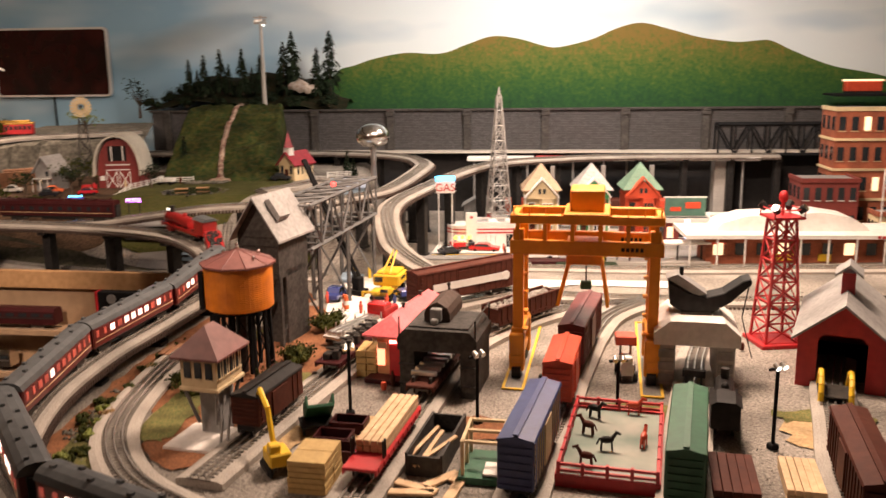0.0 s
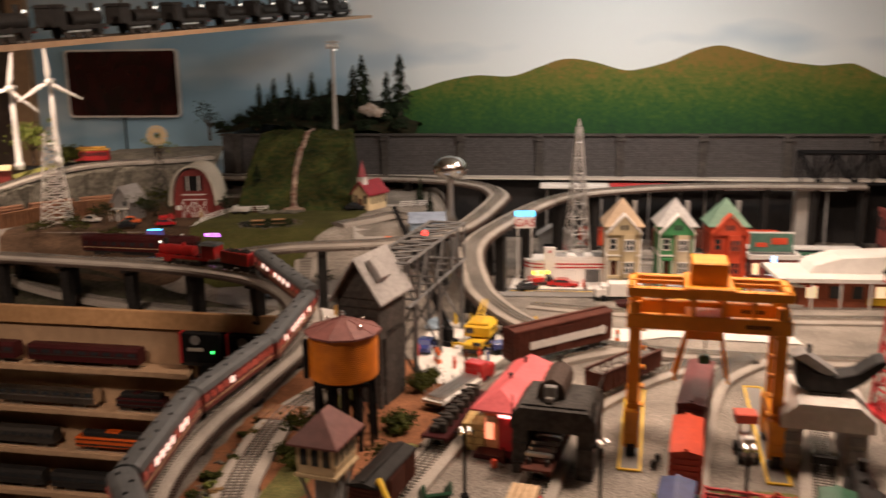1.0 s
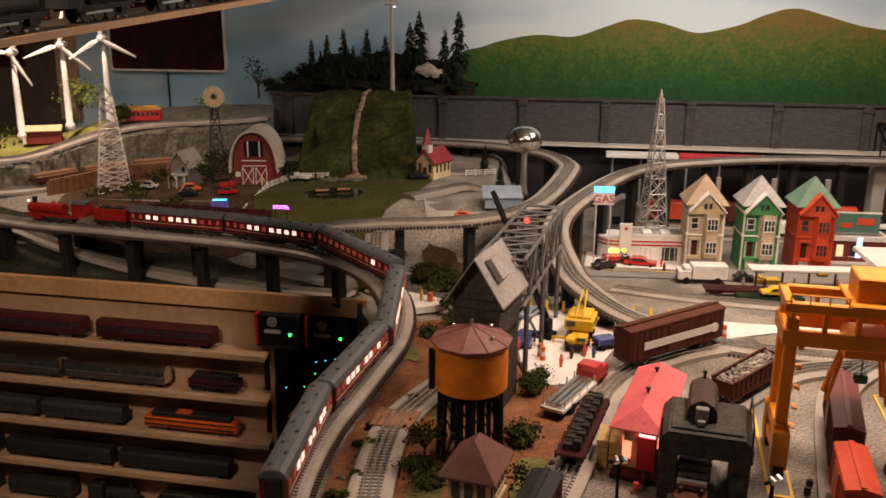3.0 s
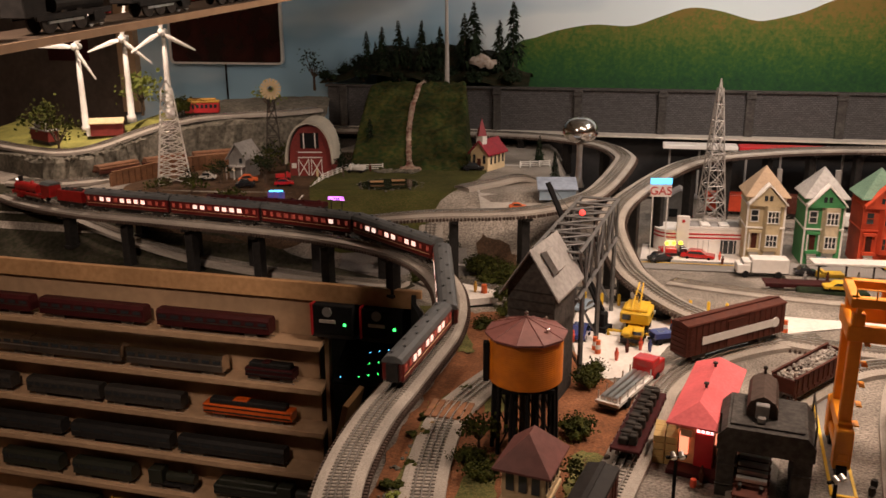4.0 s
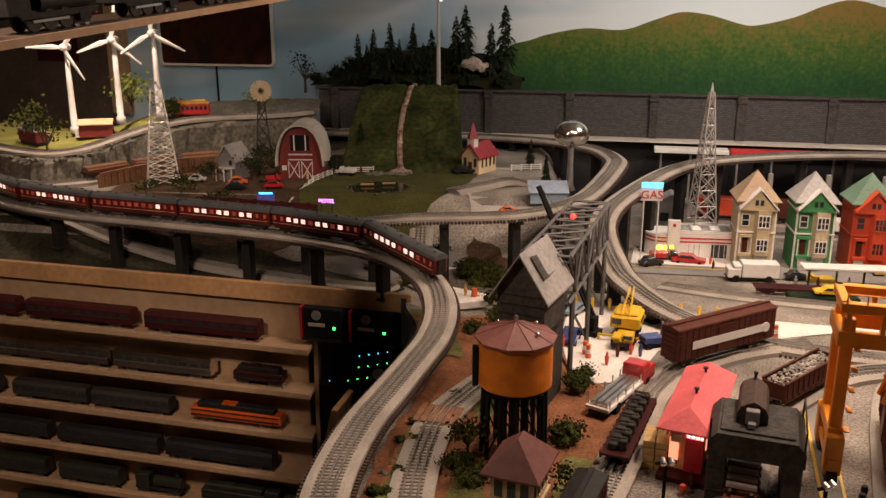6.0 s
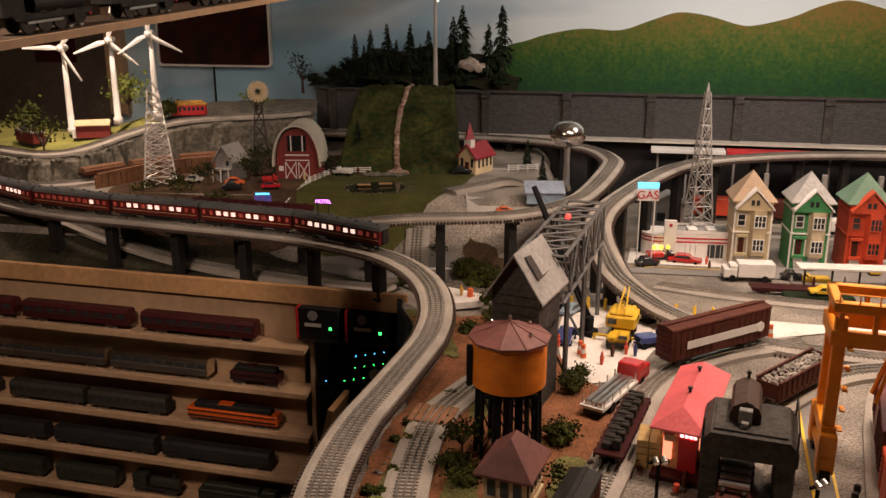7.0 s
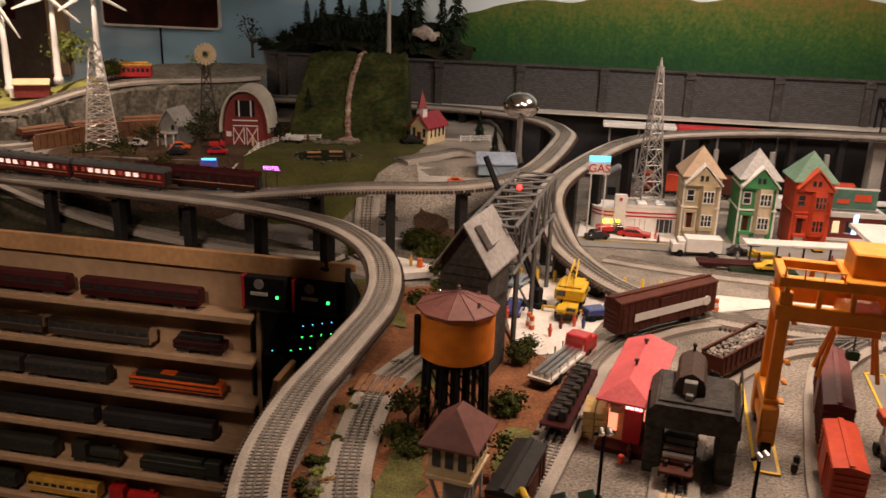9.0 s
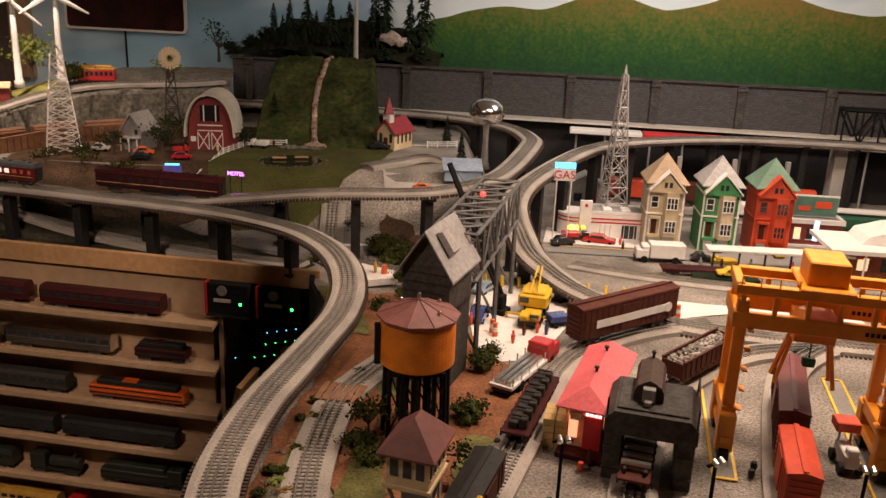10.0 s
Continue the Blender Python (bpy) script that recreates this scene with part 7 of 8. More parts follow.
for s in (-1, 1):
    for z in (0.235, 0.40):
        bars("chord", "matt_black", e, [((-0.36, s * 0.05, z), (0.36, s * 0.05, z))], 0.008, 4)
    for k in range(8):
        x0 = -0.36 + k * 0.09
        bars("web", "matt_black", e, [((x0, s * 0.05, 0.235), (x0, s * 0.05, 0.40)), ((x0, s * 0.05, 0.235 if k % 2 else 0.40), (x0 + 0.09, s * 0.05, 0.40 if k % 2 else 0.235))], 0.005, 4)
for x0 in (-0.34, 0.34):
    pb("abutment", "concrete", e, ((x0, 0, 0.06), (0.06, 0.1, 0.33)))
pb("deck", "matt_black", e, ((0, 0, 0.235), (0.72, 0.1, 0.008)))
e = thing("caboose", "red caboose on a high wall shelf, its roof glowing to look lit", "caboose", at(3.13, 4.62, 0.538, TURN))
pb("body", "freight_red", e, ((0, 0, 0.055), (0.19, 0.06, 0.055)), bevel=0.003)
# the roof emits, in place of orange light falling on it
pb("roof", "lit", e, ((0, 0, 0.087), (0.20, 0.066, 0.008)))
pb("underframe", "black", e, ((0, 0, 0.02), (0.19, 0.05, 0.014)))
pb("shelf", "matt_black", e, ((0.1, 0.06, 0.006), (0.5, 0.25, 0.012)))

# ---- farm corner ----
e = thing("barn", "red barn with white trim and pale gambrel roof", "barn", at(-0.765, 3.99, 0.18, 4))
w, d = 0.19, 0.2


def arch(half, foot, top, n=9):
    """One side of a pointed arch, from its foot up to the ridge."""
    return [(half * (1 - (k / n) ** 1.9), foot + (top - foot) * math.sin(math.pi / 2 * k / n) ** 0.92) for k in range(n + 1)]


inner = arch(w / 2, 0.07, 0.235)
outer = arch(w / 2 + 0.016, 0.062, 0.252)
bm = bmesh.new()
prism(bm, [(w / 2, 0)] + inner + [(-x, z) for x, z in inner[-2::-1]] + [(-w / 2, 0)], "y", -d / 2, d / 2)
part("wall", bm, "barn_red", e)
bm = bmesh.new()
lining = arch(w / 2 + 0.008, 0.062, 0.244)
ring = outer + [(-x, z) for x, z in outer[-2::-1]] + [(-x, z) for x, z in lining] + [(x, z) for x, z in lining[-2::-1]]
prism(bm, ring, "y", -d / 2 - 0.03, d / 2 + 0.01)
part("roof", bm, "barn_roof", e)
pb("loft_door", "matt_black", e, ((0, -d / 2 - 0.001, 0.165), (0.085, 0.003, 0.07)))
pb("trim", "white", e, ((-0.026, -d / 2 - 0.002, 0.165), (0.005, 0.004, 0.07)), ((0.026, -d / 2 - 0.002, 0.165), (0.005, 0.004, 0.07)), ((0, -d / 2 - 0.002, 0.112), (0.11, 0.004, 0.005)), ((0, -d / 2 - 0.002, 0.088), (0.11, 0.004, 0.004)))
for s in (-1, 1):
    dr = pb("barn_door", "barn_red", e, ((s * 0.03, -d / 2 - 0.003, 0.042), (0.05, 0.004, 0.08)))
    bm = bmesh.new()
    for q in (-1, 1):
        bar(bm, (s * 0.03 - 0.022, -d / 2 - 0.006, 0.042 - q * 0.036), (s * 0.03 + 0.022, -d / 2 - 0.006, 0.042 + q * 0.036), 0.002, n=4)
    part("cross_brace", bm, "white", dr)
    pb("door_frame", "white", dr, ((s * 0.03 - 0.024, -d / 2 - 0.006, 0.042), (0.003, 0.002, 0.08)), ((s * 0.03 + 0.024, -d / 2 - 0.006, 0.042), (0.003, 0.002, 0.08)))
pb("small_window", "white", e, ((-0.075, -d / 2 - 0.002, 0.05), (0.022, 0.003, 0.022)))
e = thing("farmhouse", "small grey farmhouse with lit windows", "house", at(-1.06, 3.86, 0.18, -14))
gable_wall("wall", "grey", e, 0.085, 0.12, 0.10, 0.155)
gable_roof("roof", "roof_grey", e, 0.085, 0.12, 0.102, 0.16, 0.012)
for x, z, m_ in ((-0.02, 0.05, "lit"), (0.02, 0.085, "glass"), (-0.022, 0.04, "glass")):
    pb("window", m_, e, ((x, -0.0608, z), (0.014, 0.002, 0.022)))
pb("porch_roof", "roof_grey", e, ((0, -0.075, 0.062), (0.09, 0.035, 0.005)))
for x in (-0.04, 0, 0.04):
    bars("porch_post", "white", e, [((x, -0.09, 0), (x, -0.09, 0.06))], 0.0025, 6)
e = lattice("windmill", "farm windmill with a pale round wheel on a dark lattice tower", at(-1.0, 4.13, 0.18, 20), 0.04, 0.012, 0.36, 5, "iron", 0.003)
hub = part("hub", (lambda b: (bar(b, (0, 0.0, 0.375), (0, -0.03, 0.375), 0.008), b)[1])(bmesh.new()), "iron", e)
for k in range(18):
    a = 2 * math.pi * k / 18
    bm = bmesh.new()
    box(bm, (0, 0, 0.032), (0.011, 0.0015, 0.036), pose(0, -0.032, 0.375, 0, math.degrees(a), 0))
    part("blade", bm, "cream", hub)
pb("tail_vane", "iron", e, ((0, 0.05, 0.375), (0.002, 0.07, 0.03)))
e = lattice("power_tower", "silver lattice power tower glinting in the light", at(-1.34, 3.72, 0.18, 25), 0.07, 0.022, 0.42, 9, "silver_paint", 0.0038)
bars("spire", "silver_paint", e, [((-0.02, 0, 0.41), (0, 0, 0.45)), ((0.02, 0, 0.41), (0, 0, 0.45))], 0.004, 5)


def fence(pts, gap=0.045):
    for (x0, y0), (x1, y1) in zip(pts, pts[1:]):
        L = math.hypot(x1 - x0, y1 - y0)
        e = thing("fence", "white painted board fence round the farm lawn", "fence", at(x0, y0, gz(x0, y0), math.degrees(math.atan2(y1 - y0, x1 - x0))), "white fences")
        dz = gz(x1, y1) - gz(x0, y0)
        n = max(2, int(L / gap))
        for k in range(n + 1):
            pb("post", "white", e, ((L * k / n, 0, 0.016 + dz * k / n), (0.005, 0.005, 0.034)))
        for z in (0.010, 0.019, 0.028):
            bars("rail", "white", e, [((0, 0, z), (L, 0, z + dz))], 0.0022, 4)


fence([(-0.72, 3.50), (-0.68, 3.80), (-0.62, 4.02)])
fence([(-0.62, 4.02), (-0.45, 4.05)])
fence([(0.20, 4.16), (0.34, 4.2)])
vehicle("pickup_truck", "white and green tow pickup by the fence", -0.56, 3.97, 170, 0.09, 0.042, 0.045, "white", "white", "truck")
vehicle("car", "black sedan parked beside the church", -0.02, 4.06, 10, 0.10, 0.045, 0.04, "car_black")
vehicle("car", "white car parked at the farmhouse", -1.2, 3.76, 10, 0.075, 0.04, 0.035, "white")
vehicle("tractor", "red farm tractor before the barn", -0.86, 3.78, 20, 0.07, 0.035, 0.04, "red", "red", "truck")
vehicle("car", "pale blue car below the viaduct", -0.30, 3.30, 10, 0.09, 0.042, 0.035, "car_pale")
sheet("pond", wavy([(-0.46, 3.62), (-0.30, 3.62), (-0.24, 3.72), (-0.30, 3.82), (-0.44, 3.8), (-0.5, 3.7)], 0.006), "pond", "dark still pond on the lawn", 0.008)
for k in range(16):
    a = 2 * math.pi * k / 16
    rocks(-0.36 + 0.135 * math.cos(a), 3.71 + 0.11 * math.sin(a), 0.006, 0.03, 5, 0.005, "pale stones round the pond")
for x, y in ((-0.42, 3.72), (-0.33, 3.75)):
    e = thing("rowing_boat", "tiny wooden rowing boat on the pond", "boat", at(x, y, 0.19, 10))
    pb("hull", "wood", e, ((0, 0, 0.006), (0.06, 0.018, 0.008)), bevel=0.003)
e = thing("motel", "low dark motel with a glowing violet roof sign", "motel", at(-0.46, 3.40, gz(-0.46, 3.40), -4))
pb("wall", "char", e, ((0, 0, 0.03), (0.22, 0.07, 0.06)))
pb("roof", "roof_grey", e, ((0, -0.004, 0.064), (0.24, 0.09, 0.008)))
zs = 0.198 - gz(-0.46, 3.40)
lettering("MOTEL", e, 0.021, (-0.062, -0.03, zs), "violet_glow")
bars("sign_post", "black", e, [((-0.085, -0.028, 0.066), (-0.085, -0.028, zs)), ((-0.04, -0.028, 0.066), (-0.04, -0.028, zs))], 0.002, 5)
e = thing("billboard", "glowing blue roadside screen", "billboard", at(-0.794, 3.45, gz(-0.794, 3.45) + 0.002, 8))
pb("screen", "screen_blue", e, ((0, 0, 0.09), (0.07, 0.006, 0.052)))
pb("light_bar", "cyan_glow", e, ((0, -0.002, 0.121), (0.055, 0.008, 0.006)))
bars("post", "black", e, [((-0.02, 0, 0), (-0.02, 0, 0.066)), ((0.02, 0, 0), (0.02, 0, 0.066))], 0.003, 5)

# parked dark train behind the viaduct
for s0, nm in ((0.43, "dark maroon unlit coach parked behind the viaduct"),):
    f = on_line(loop)
    a, b = f(s0), f(s0 + 0.34)
    c = (a + b) / 2
    pc = coach_thing("passenger_coach", nm, 0.50, "dark_maroon", "dark_maroon", 0, "parked coaches")
    pc.matrix_world = pose(c.x, c.y, c.z + 0.0125, 0, 0, math.degrees(math.atan2(b.y - a.y, b.x - a.x)))

# ---- rocky bank with wind turbines ----
EDGE = [(-2.5, 4.05), (-2.2, 3.86), (-1.95, 3.74), (-1.80, 3.76), (-1.70, 3.88), (-1.60, 4.02), (-1.45, 4.17), (-1.25, 4.30), (-1.0, 4.42), (-0.85, 4.6)]
edge = smooth_line([(x, y, 0) for x, y in EDGE], 6)


def bank_z(i):
    return 0.27 + 0.10 * step(0.25, 0.75, i / (len(edge) - 1))


bm = bmesh.new()
prev = None
for i, p in enumerate(edge):
    zt = bank_z(i)
    row = []
    for k, (dx_, dy_, z) in enumerate(((0.02, -0.02, 0.14), (0.015, -0.012, 0.20), (0.008, -0.006, zt - 0.015), (-0.005, 0.01, zt), (-0.02, 0.14, zt + 0.02), (-0.05, 0.32, zt + 0.045), (-0.08, 0.6, zt + 0.05))):
        j = 0.012 if k in (1, 2, 3) else 0.006
        row.append(bm.verts.new((p.x + dx_ + random.uniform(-j, j), min(p.y + dy_ + random.uniform(-j, j), 4.98), z + random.uniform(-j, j) * 0.6)))
    if prev:
        for k in range(6):
            bm.faces.new((prev[k], row[k], row[k + 1], prev[k + 1]))
    prev = row
tagged(part("rocky_bank", bm, "rock"), "grey rock-faced bank carrying a track", "bank", kind="structure")
bm = bmesh.new()
prev = None
for i, p in enumerate(edge[:34]):
    zt = bank_z(i)
    row = [bm.verts.new((p.x - 0.03, p.y + 0.14, zt + 0.024)), bm.verts.new((p.x - 0.05, p.y + 0.32, zt + 0.053)), bm.verts.new((p.x - 0.08, min(p.y + 0.58, 4.97), zt + 0.056))]
    if prev:
        for k in range(2):
            bm.faces.new((prev[k], row[k], row[k + 1], prev[k + 1]))
    prev = row
tagged(part("bank_grass", bm, "meadow", smooth=True), "sunlit yellow-green grass on top of the bank", "ground cover", kind="structure")
bank_line = track("bank_track", [(p.x - 0.01, p.y + 0.075, bank_z(i) + 0.024) for i, p in enumerate(edge) if i % 4 == 0], "grey track running along the top of the bank")
log_pts = [(-2.05, 3.62), (-1.86, 3.60), (-1.70, 3.66), (-1.60, 3.80), (-1.48, 3.94), (-1.32, 4.09), (-1.1, 4.21)]
log_line = track("bank_track", [(x, y, max(gz(x, y), 0.17) + 0.014) for x, y in log_pts], "track at the foot of the rocky bank")
for s0 in (0.42, 0.66, 0.9):
    f = on_line(log_line)
    a, b = f(s0), f(s0 + 0.14)
    c = (a + b) / 2
    e = thing("log_car", "log car loaded with long brown logs", "log car", pose(c.x, c.y, c.z + 0.0125, 0, 0, math.degrees(math.atan2(b.y - a.y, b.x - a.x))), "log cars below the bank")
    flatcar(e, 0.21, "brown")
    for k in range(5):
        bm = bmesh.new()
        bar(bm, (-0.1, -0.022 + k * 0.011, 0.036), (0.1, -0.022 + k * 0.011, 0.036), 0.0058, n=8)
        part("log", bm, "logwood", e)
    for k in range(4):
        bm = bmesh.new()
        bar(bm, (-0.1, -0.0165 + k * 0.011, 0.0455), (0.1, -0.0165 + k * 0.011, 0.0455), 0.0058, n=8)
        part("log", bm, "logwood", e)
tim = smooth_line([(-1.58, 3.62, 0.17), (-1.52, 3.70, 0.175), (-1.42, 3.86, 0.18), (-1.28, 4.0, 0.18), (-1.1, 4.10, 0.18)], 8)
root = tagged(new("timber_wall"), "brown timber retaining wall below the log track", "retaining wall", kind="structure")
for p, h in along(tim, 0.030):
    bm = bmesh.new()
    box(bm, (0, 0, 0.03), (0.027, 0.010, 0.07), Matrix.Translation(p) @ Matrix.Rotation(h, 4, "Z"))
    part("plank", bm, "timber", root)
bm = bmesh.new()
sweep(bm, [p + Vector((0, 0, 0.066)) for p in tim], [(-0.008, 0), (0.008, 0), (0.008, 0.008), (-0.008, 0.008)])
part("top_rail", bm, "timber", root)


def turbine(x, y, z, h, spin, turn):
    e = thing("wind_turbine", "white three-bladed wind turbine on the bank", "wind turbine", at(x, y, z, turn), "wind turbines")
    bm = bmesh.new()
    lathe(bm, [(0.022, 0), (0.022, 0.03), (0.016, 0.034), (0.014, h * 0.5), (0.0095, h)], 20)
    part("tower", bm, "white", e, smooth=True)
    bm = bmesh.new()
    bar(bm, (0, 0.03, h + 0.012), (0, -0.028, h + 0.012), 0.017, 0.019, 16)
    part("nacelle", bm, "white", e)
    hub = part("hub", (lambda b: (ball(b, (0, -0.034, h + 0.012), 0.017), b)[1])(bmesh.new()), "white", e)
    for k in range(3):
        bm = bmesh.new()
        a = radians(spin + 120 * k)
        d = Vector((math.sin(a), 0, math.cos(a)))
        c = Vector((0, -0.036, h + 0.012))
        s = Vector((math.cos(a), 0.25, -math.sin(a)))
        v = [bm.verts.new(c + d * r + s * q + Vector((0, o, 0))) for r, q, o in ((0.012, -0.007, 0), (0.012, 0.007, 0), (0.05, 0.016, 0), (0.175, 0.005, 0), (0.175, -0.003, 0), (0.05, -0.008, 0), (0.05, 0.004, -0.005))]
        for f_ in ((0, 5, 6), (0, 6, 1), (1, 6, 2), (2, 6, 3), (3, 6, 4), (4, 6, 5), (0, 1, 2, 3, 4, 5)):
            bm.faces.new([v[q] for q in f_])
        bmesh.ops.recalc_face_normals(bm, faces=bm.faces[:])
        part("blade", bm, "white", hub)


turbine(-1.93, 4.10, 0.34, 0.40, 150, 8)
turbine(-1.70, 4.12, 0.39, 0.385, 130, 8)
turbine(-1.51, 4.14, 0.41, 0.395, 118, 8)
e = thing("shed", "small red shed with a pale roof on the bank", "shed", at(-1.80, 4.06, 0.335, 20))
pb("wall", "barn_red", e, ((0, 0, 0.03), (0.15, 0.07, 0.06)))
bm = bmesh.new()
prism(bm, [(-0.045, 0.058), (0, 0.078), (0.045, 0.058), (0.045, 0.063), (0, 0.084), (-0.045, 0.063)], "x", -0.08, 0.08)
part("roof", bm, "cream", e)
pb("porch", "white", e, ((-0.085, 0, 0.02), (0.02, 0.05, 0.04)))
e = thing("trolley", "red trolley car with a yellow roof on the bank", "trolley", at(-1.42, 4.33, 0.40, 14))
pb("body", "red", e, ((0, 0, 0.036), (0.17, 0.055, 0.052)), bevel=0.004)
pb("roof", "gold", e, ((0, 0, 0.066), (0.175, 0.058, 0.01)), ((0, 0, 0.076), (0.14, 0.034, 0.012)), bevel=0.003)
for k in range(7):
    pb("window", "glass", e, ((-0.065 + k * 0.022, -0.028, 0.044), (0.014, 0.002, 0.018)))
pb("underframe", "black", e, ((0, 0, 0.006), (0.15, 0.045, 0.012)))
e = thing("caboose", "small red caboose on the grassy bank", "caboose", at(-2.08, 3.98, 0.30, -35))
pb("body", "barn_red", e, ((0, 0, 0.045), (0.18, 0.058, 0.05)), bevel=0.003)
pb("roof", "roof_grey", e, ((0, 0, 0.073), (0.19, 0.064, 0.006)), ((-0.02, 0, 0.088), (0.06, 0.045, 0.024)))
pb("underframe", "black", e, ((0, 0, 0.012), (0.17, 0.045, 0.016)))
broadleaf(-1.93, 3.83, 0.26, 0.20, 0.10, 200, "leaf", "twisted leafy model tree on the bank edge")
broadleaf(-2.06, 3.96, 0.28, 0.24, 0.12, 260, "leaf", "dark leafy model tree on the bank")
broadleaf(-1.78, 4.42, 0.38, 0.22, 0.14, 260, "leaf_bright", "bright green model tree behind the turbines")
broadleaf(-1.52, 4.30, 0.40, 0.12, 0.11, 180, "leaf", "round green bush on the bank", 0.05, "bush")
broadleaf(-1.1, 4.42, 0.38, 0.17, 0.09, 170, "leaf_bright", "yellow-green model tree at the bank's end")
for k in range(7):
    i = 8 + k * 3
    p = edge[i]
    rocks(p.x, p.y + 0.02, bank_z(i) - gz(p.x, p.y) + 0.004, 0.06, 12, 0.012, "pale rocks along the bank edge")
for x, y, h, s in ((-0.95, 3.80, 0.16, 0.08), (-1.15, 3.78, 0.10, 0.07), (-0.88, 3.92, 0.15, 0.07), (-1.35, 3.55, 0.07, 0.07), (-1.2, 3.56, 0.08, 0.08), (-1.0, 3.5, 0.08, 0.07)):
    broadleaf(x, y, gz(x, y), h, s, 150, "leaf", "small green model tree by the farm")
pine(-0.335, 3.34, gz(-0.33, 3.34), 0.17)
pine(-0.55, 4.28, 0.18, 0.22)
pine(-0.68, 4.1, 0.18, 0.17)
pine(0.36, 3.9, 0.18, 0.13)
pine(0.29, 4.28, 0.18, 0.14)
for x, y, h, s, n in ((-0.155, 3.14, 0.062, 0.05, 200), (0.06, 3.27, 0.105, 0.07, 320), (0.12, 3.22, 0.11, 0.07, 300), (0.18, 3.14, 0.10, 0.075, 320), (0.05, 3.30, 0.08, 0.06, 240), (0.21, 3.05, 0.07, 0.06, 260), (0.10, 3.13, 0.05, 0.05, 180), (0.175, 2.73, 0.10, 0.045, 260), (0.19, 2.62, 0.07, 0.05, 200),
                      (0.13, 1.72, 0.05, 0.05, 220), (0.16, 1.66, 0.05, 0.055, 220), (0.37, 1.86, 0.065, 0.055, 260), (0.41, 2.12, 0.07, 0.05, 240), (0.43, 2.2, 0.05, 0.045, 200), (0.10, 2.06, 0.035, 0.03, 120), (0.12, 2.52, 0.05, 0.05, 180)):
    broadleaf(x, y, gz(x, y), h, s, n, "leaf", "dense clump of olive-green model foliage", 0.06, "bush")
broadleaf(-0.06, 3.34, gz(-0.06, 3.34), 0.10, 0.05, 260, "pine", "dark round model tree by the street", 0.4)
broadleaf(0.15, 1.75, 0.0, 0.105, 0.06, 330, "leaf", "dark leafy model tree beside the water tower", 0.42)
broadleaf(0.36, 1.60, 0.0, 0.085, 0.05, 300, "leaf", "dark leafy model tree by the signal cabin", 0.4)
for x, y in ((0.0, 3.22), (0.03, 3.19), (0.06, 3.2)):
    rocks(x, y, 0.006, 0.04, 14, 0.012, "pinkish boulders beside the curved track")
for k in range(110):
    f = random.random()
    p = smooth_line([(0.16, 1.03, 0), (0.01, 1.25, 0), (-0.0, 1.6, 0), (0.055, 2.0, 0)], 10)[int(f * 29)]
    p.x += random.uniform(-0.02, 0.02)
    if k % 2 == 0:
        broadleaf(p.x + random.uniform(-.025, .025), p.y, 0.002, random.uniform(0.014, 0.03), 0.024, 40, random.choice(("leaf", "leaf", "leaf_bright", "dry")), "tuft of dry scrub between the tracks", 0.05, "bush")
    else:
        rocks(p.x, p.y, 0.004, 0.03, 8, 0.006, "small stones between the tracks")
e = thing("work_platform", "flat white concrete platform with an orange drum", "platform", at(0, 0, 0.004, 0))
bm = bmesh.new()
prism(bm, [(-0.01, 2.885), (0.15, 2.80), (0.15, 2.74), (0.03, 2.69)], "z", 0.0, 0.022)
part("deck", bm, "white_lot", e)
bm = bmesh.new()
bar(bm, (0.105, 2.775, 0.022), (0.105, 2.775, 0.05), 0.011, 0.009, 14)
part("drum", bm, "cone_orange", e)
bm = bmesh.new()
lathe(bm, [(0.004, 0), (0.0055, 0.012), (0.0065, 0.024), (0.003, 0.030), (0.004, 0.034), (0.0015, 0.039)], 10)
ob = part("figurine", bm, "gold")
ob.matrix_world = at(0.075, 2.78, 0.0265)
tagged(ob, "tiny painted plastic figurine on the layout", "figurine", "figurines")
e = thing("level_crossing", "brown planked crossing over the curved track", "level crossing", at(0.068, 1.93, 0.012, 80))
for k in range(6):
    pb("plank", "timber", e, ((0.0, -0.045 + k * 0.018, 0.0085), (0.09, 0.014, 0.003)))
e = thing("blue_shed", "low pale blue shed roof by the loop track", "shed", at(0.36, 3.58, gz(0.36, 3.58), 4))
pb("wall", "car_pale", e, ((0, 0, 0.025), (0.15, 0.09, 0.05)))
bm = bmesh.new()
box(bm, (0, 0, 0), (0.165, 0.11, 0.005), pose(0, 0, 0.06, 16, 0, 0))
part("roof", bm, "pale_blue", e)
vehicle("car", "orange racing car on the concrete apron", 0.2, 3.52, 8, 0.07, 0.032, 0.02, "cone_orange")

# ---- display shelves below the layout ----
ANG = math.degrees(math.atan(-0.158))


def on_shelf(x, out, z):
    """A pose on the shelf wall: x in the room, out metres in front of the wall."""
    return Matrix.Translation((x, fascia(x) - out - 0.001, z)) @ Matrix.Rotation(radians(ANG), 4, "Z")


root = tagged(new("display_shelves"), "tan stepped display shelves holding toy trains", "display shelves", kind="structure")
bm = bmesh.new()
prism(bm, [(-3.0, fascia(-3.0) + 0.0), (-0.50, fascia(-0.5) + 0.0), (-0.50, fascia(-0.5) + 0.02), (-3.0, fascia(-3.0) + 0.02)], "z", -1.18, -0.056)
part("back_panel", bm, "tan", root, "tan painted back panel")
TIERS = [-0.197, -0.365, -0.535, -0.71, -0.88, -1.05]
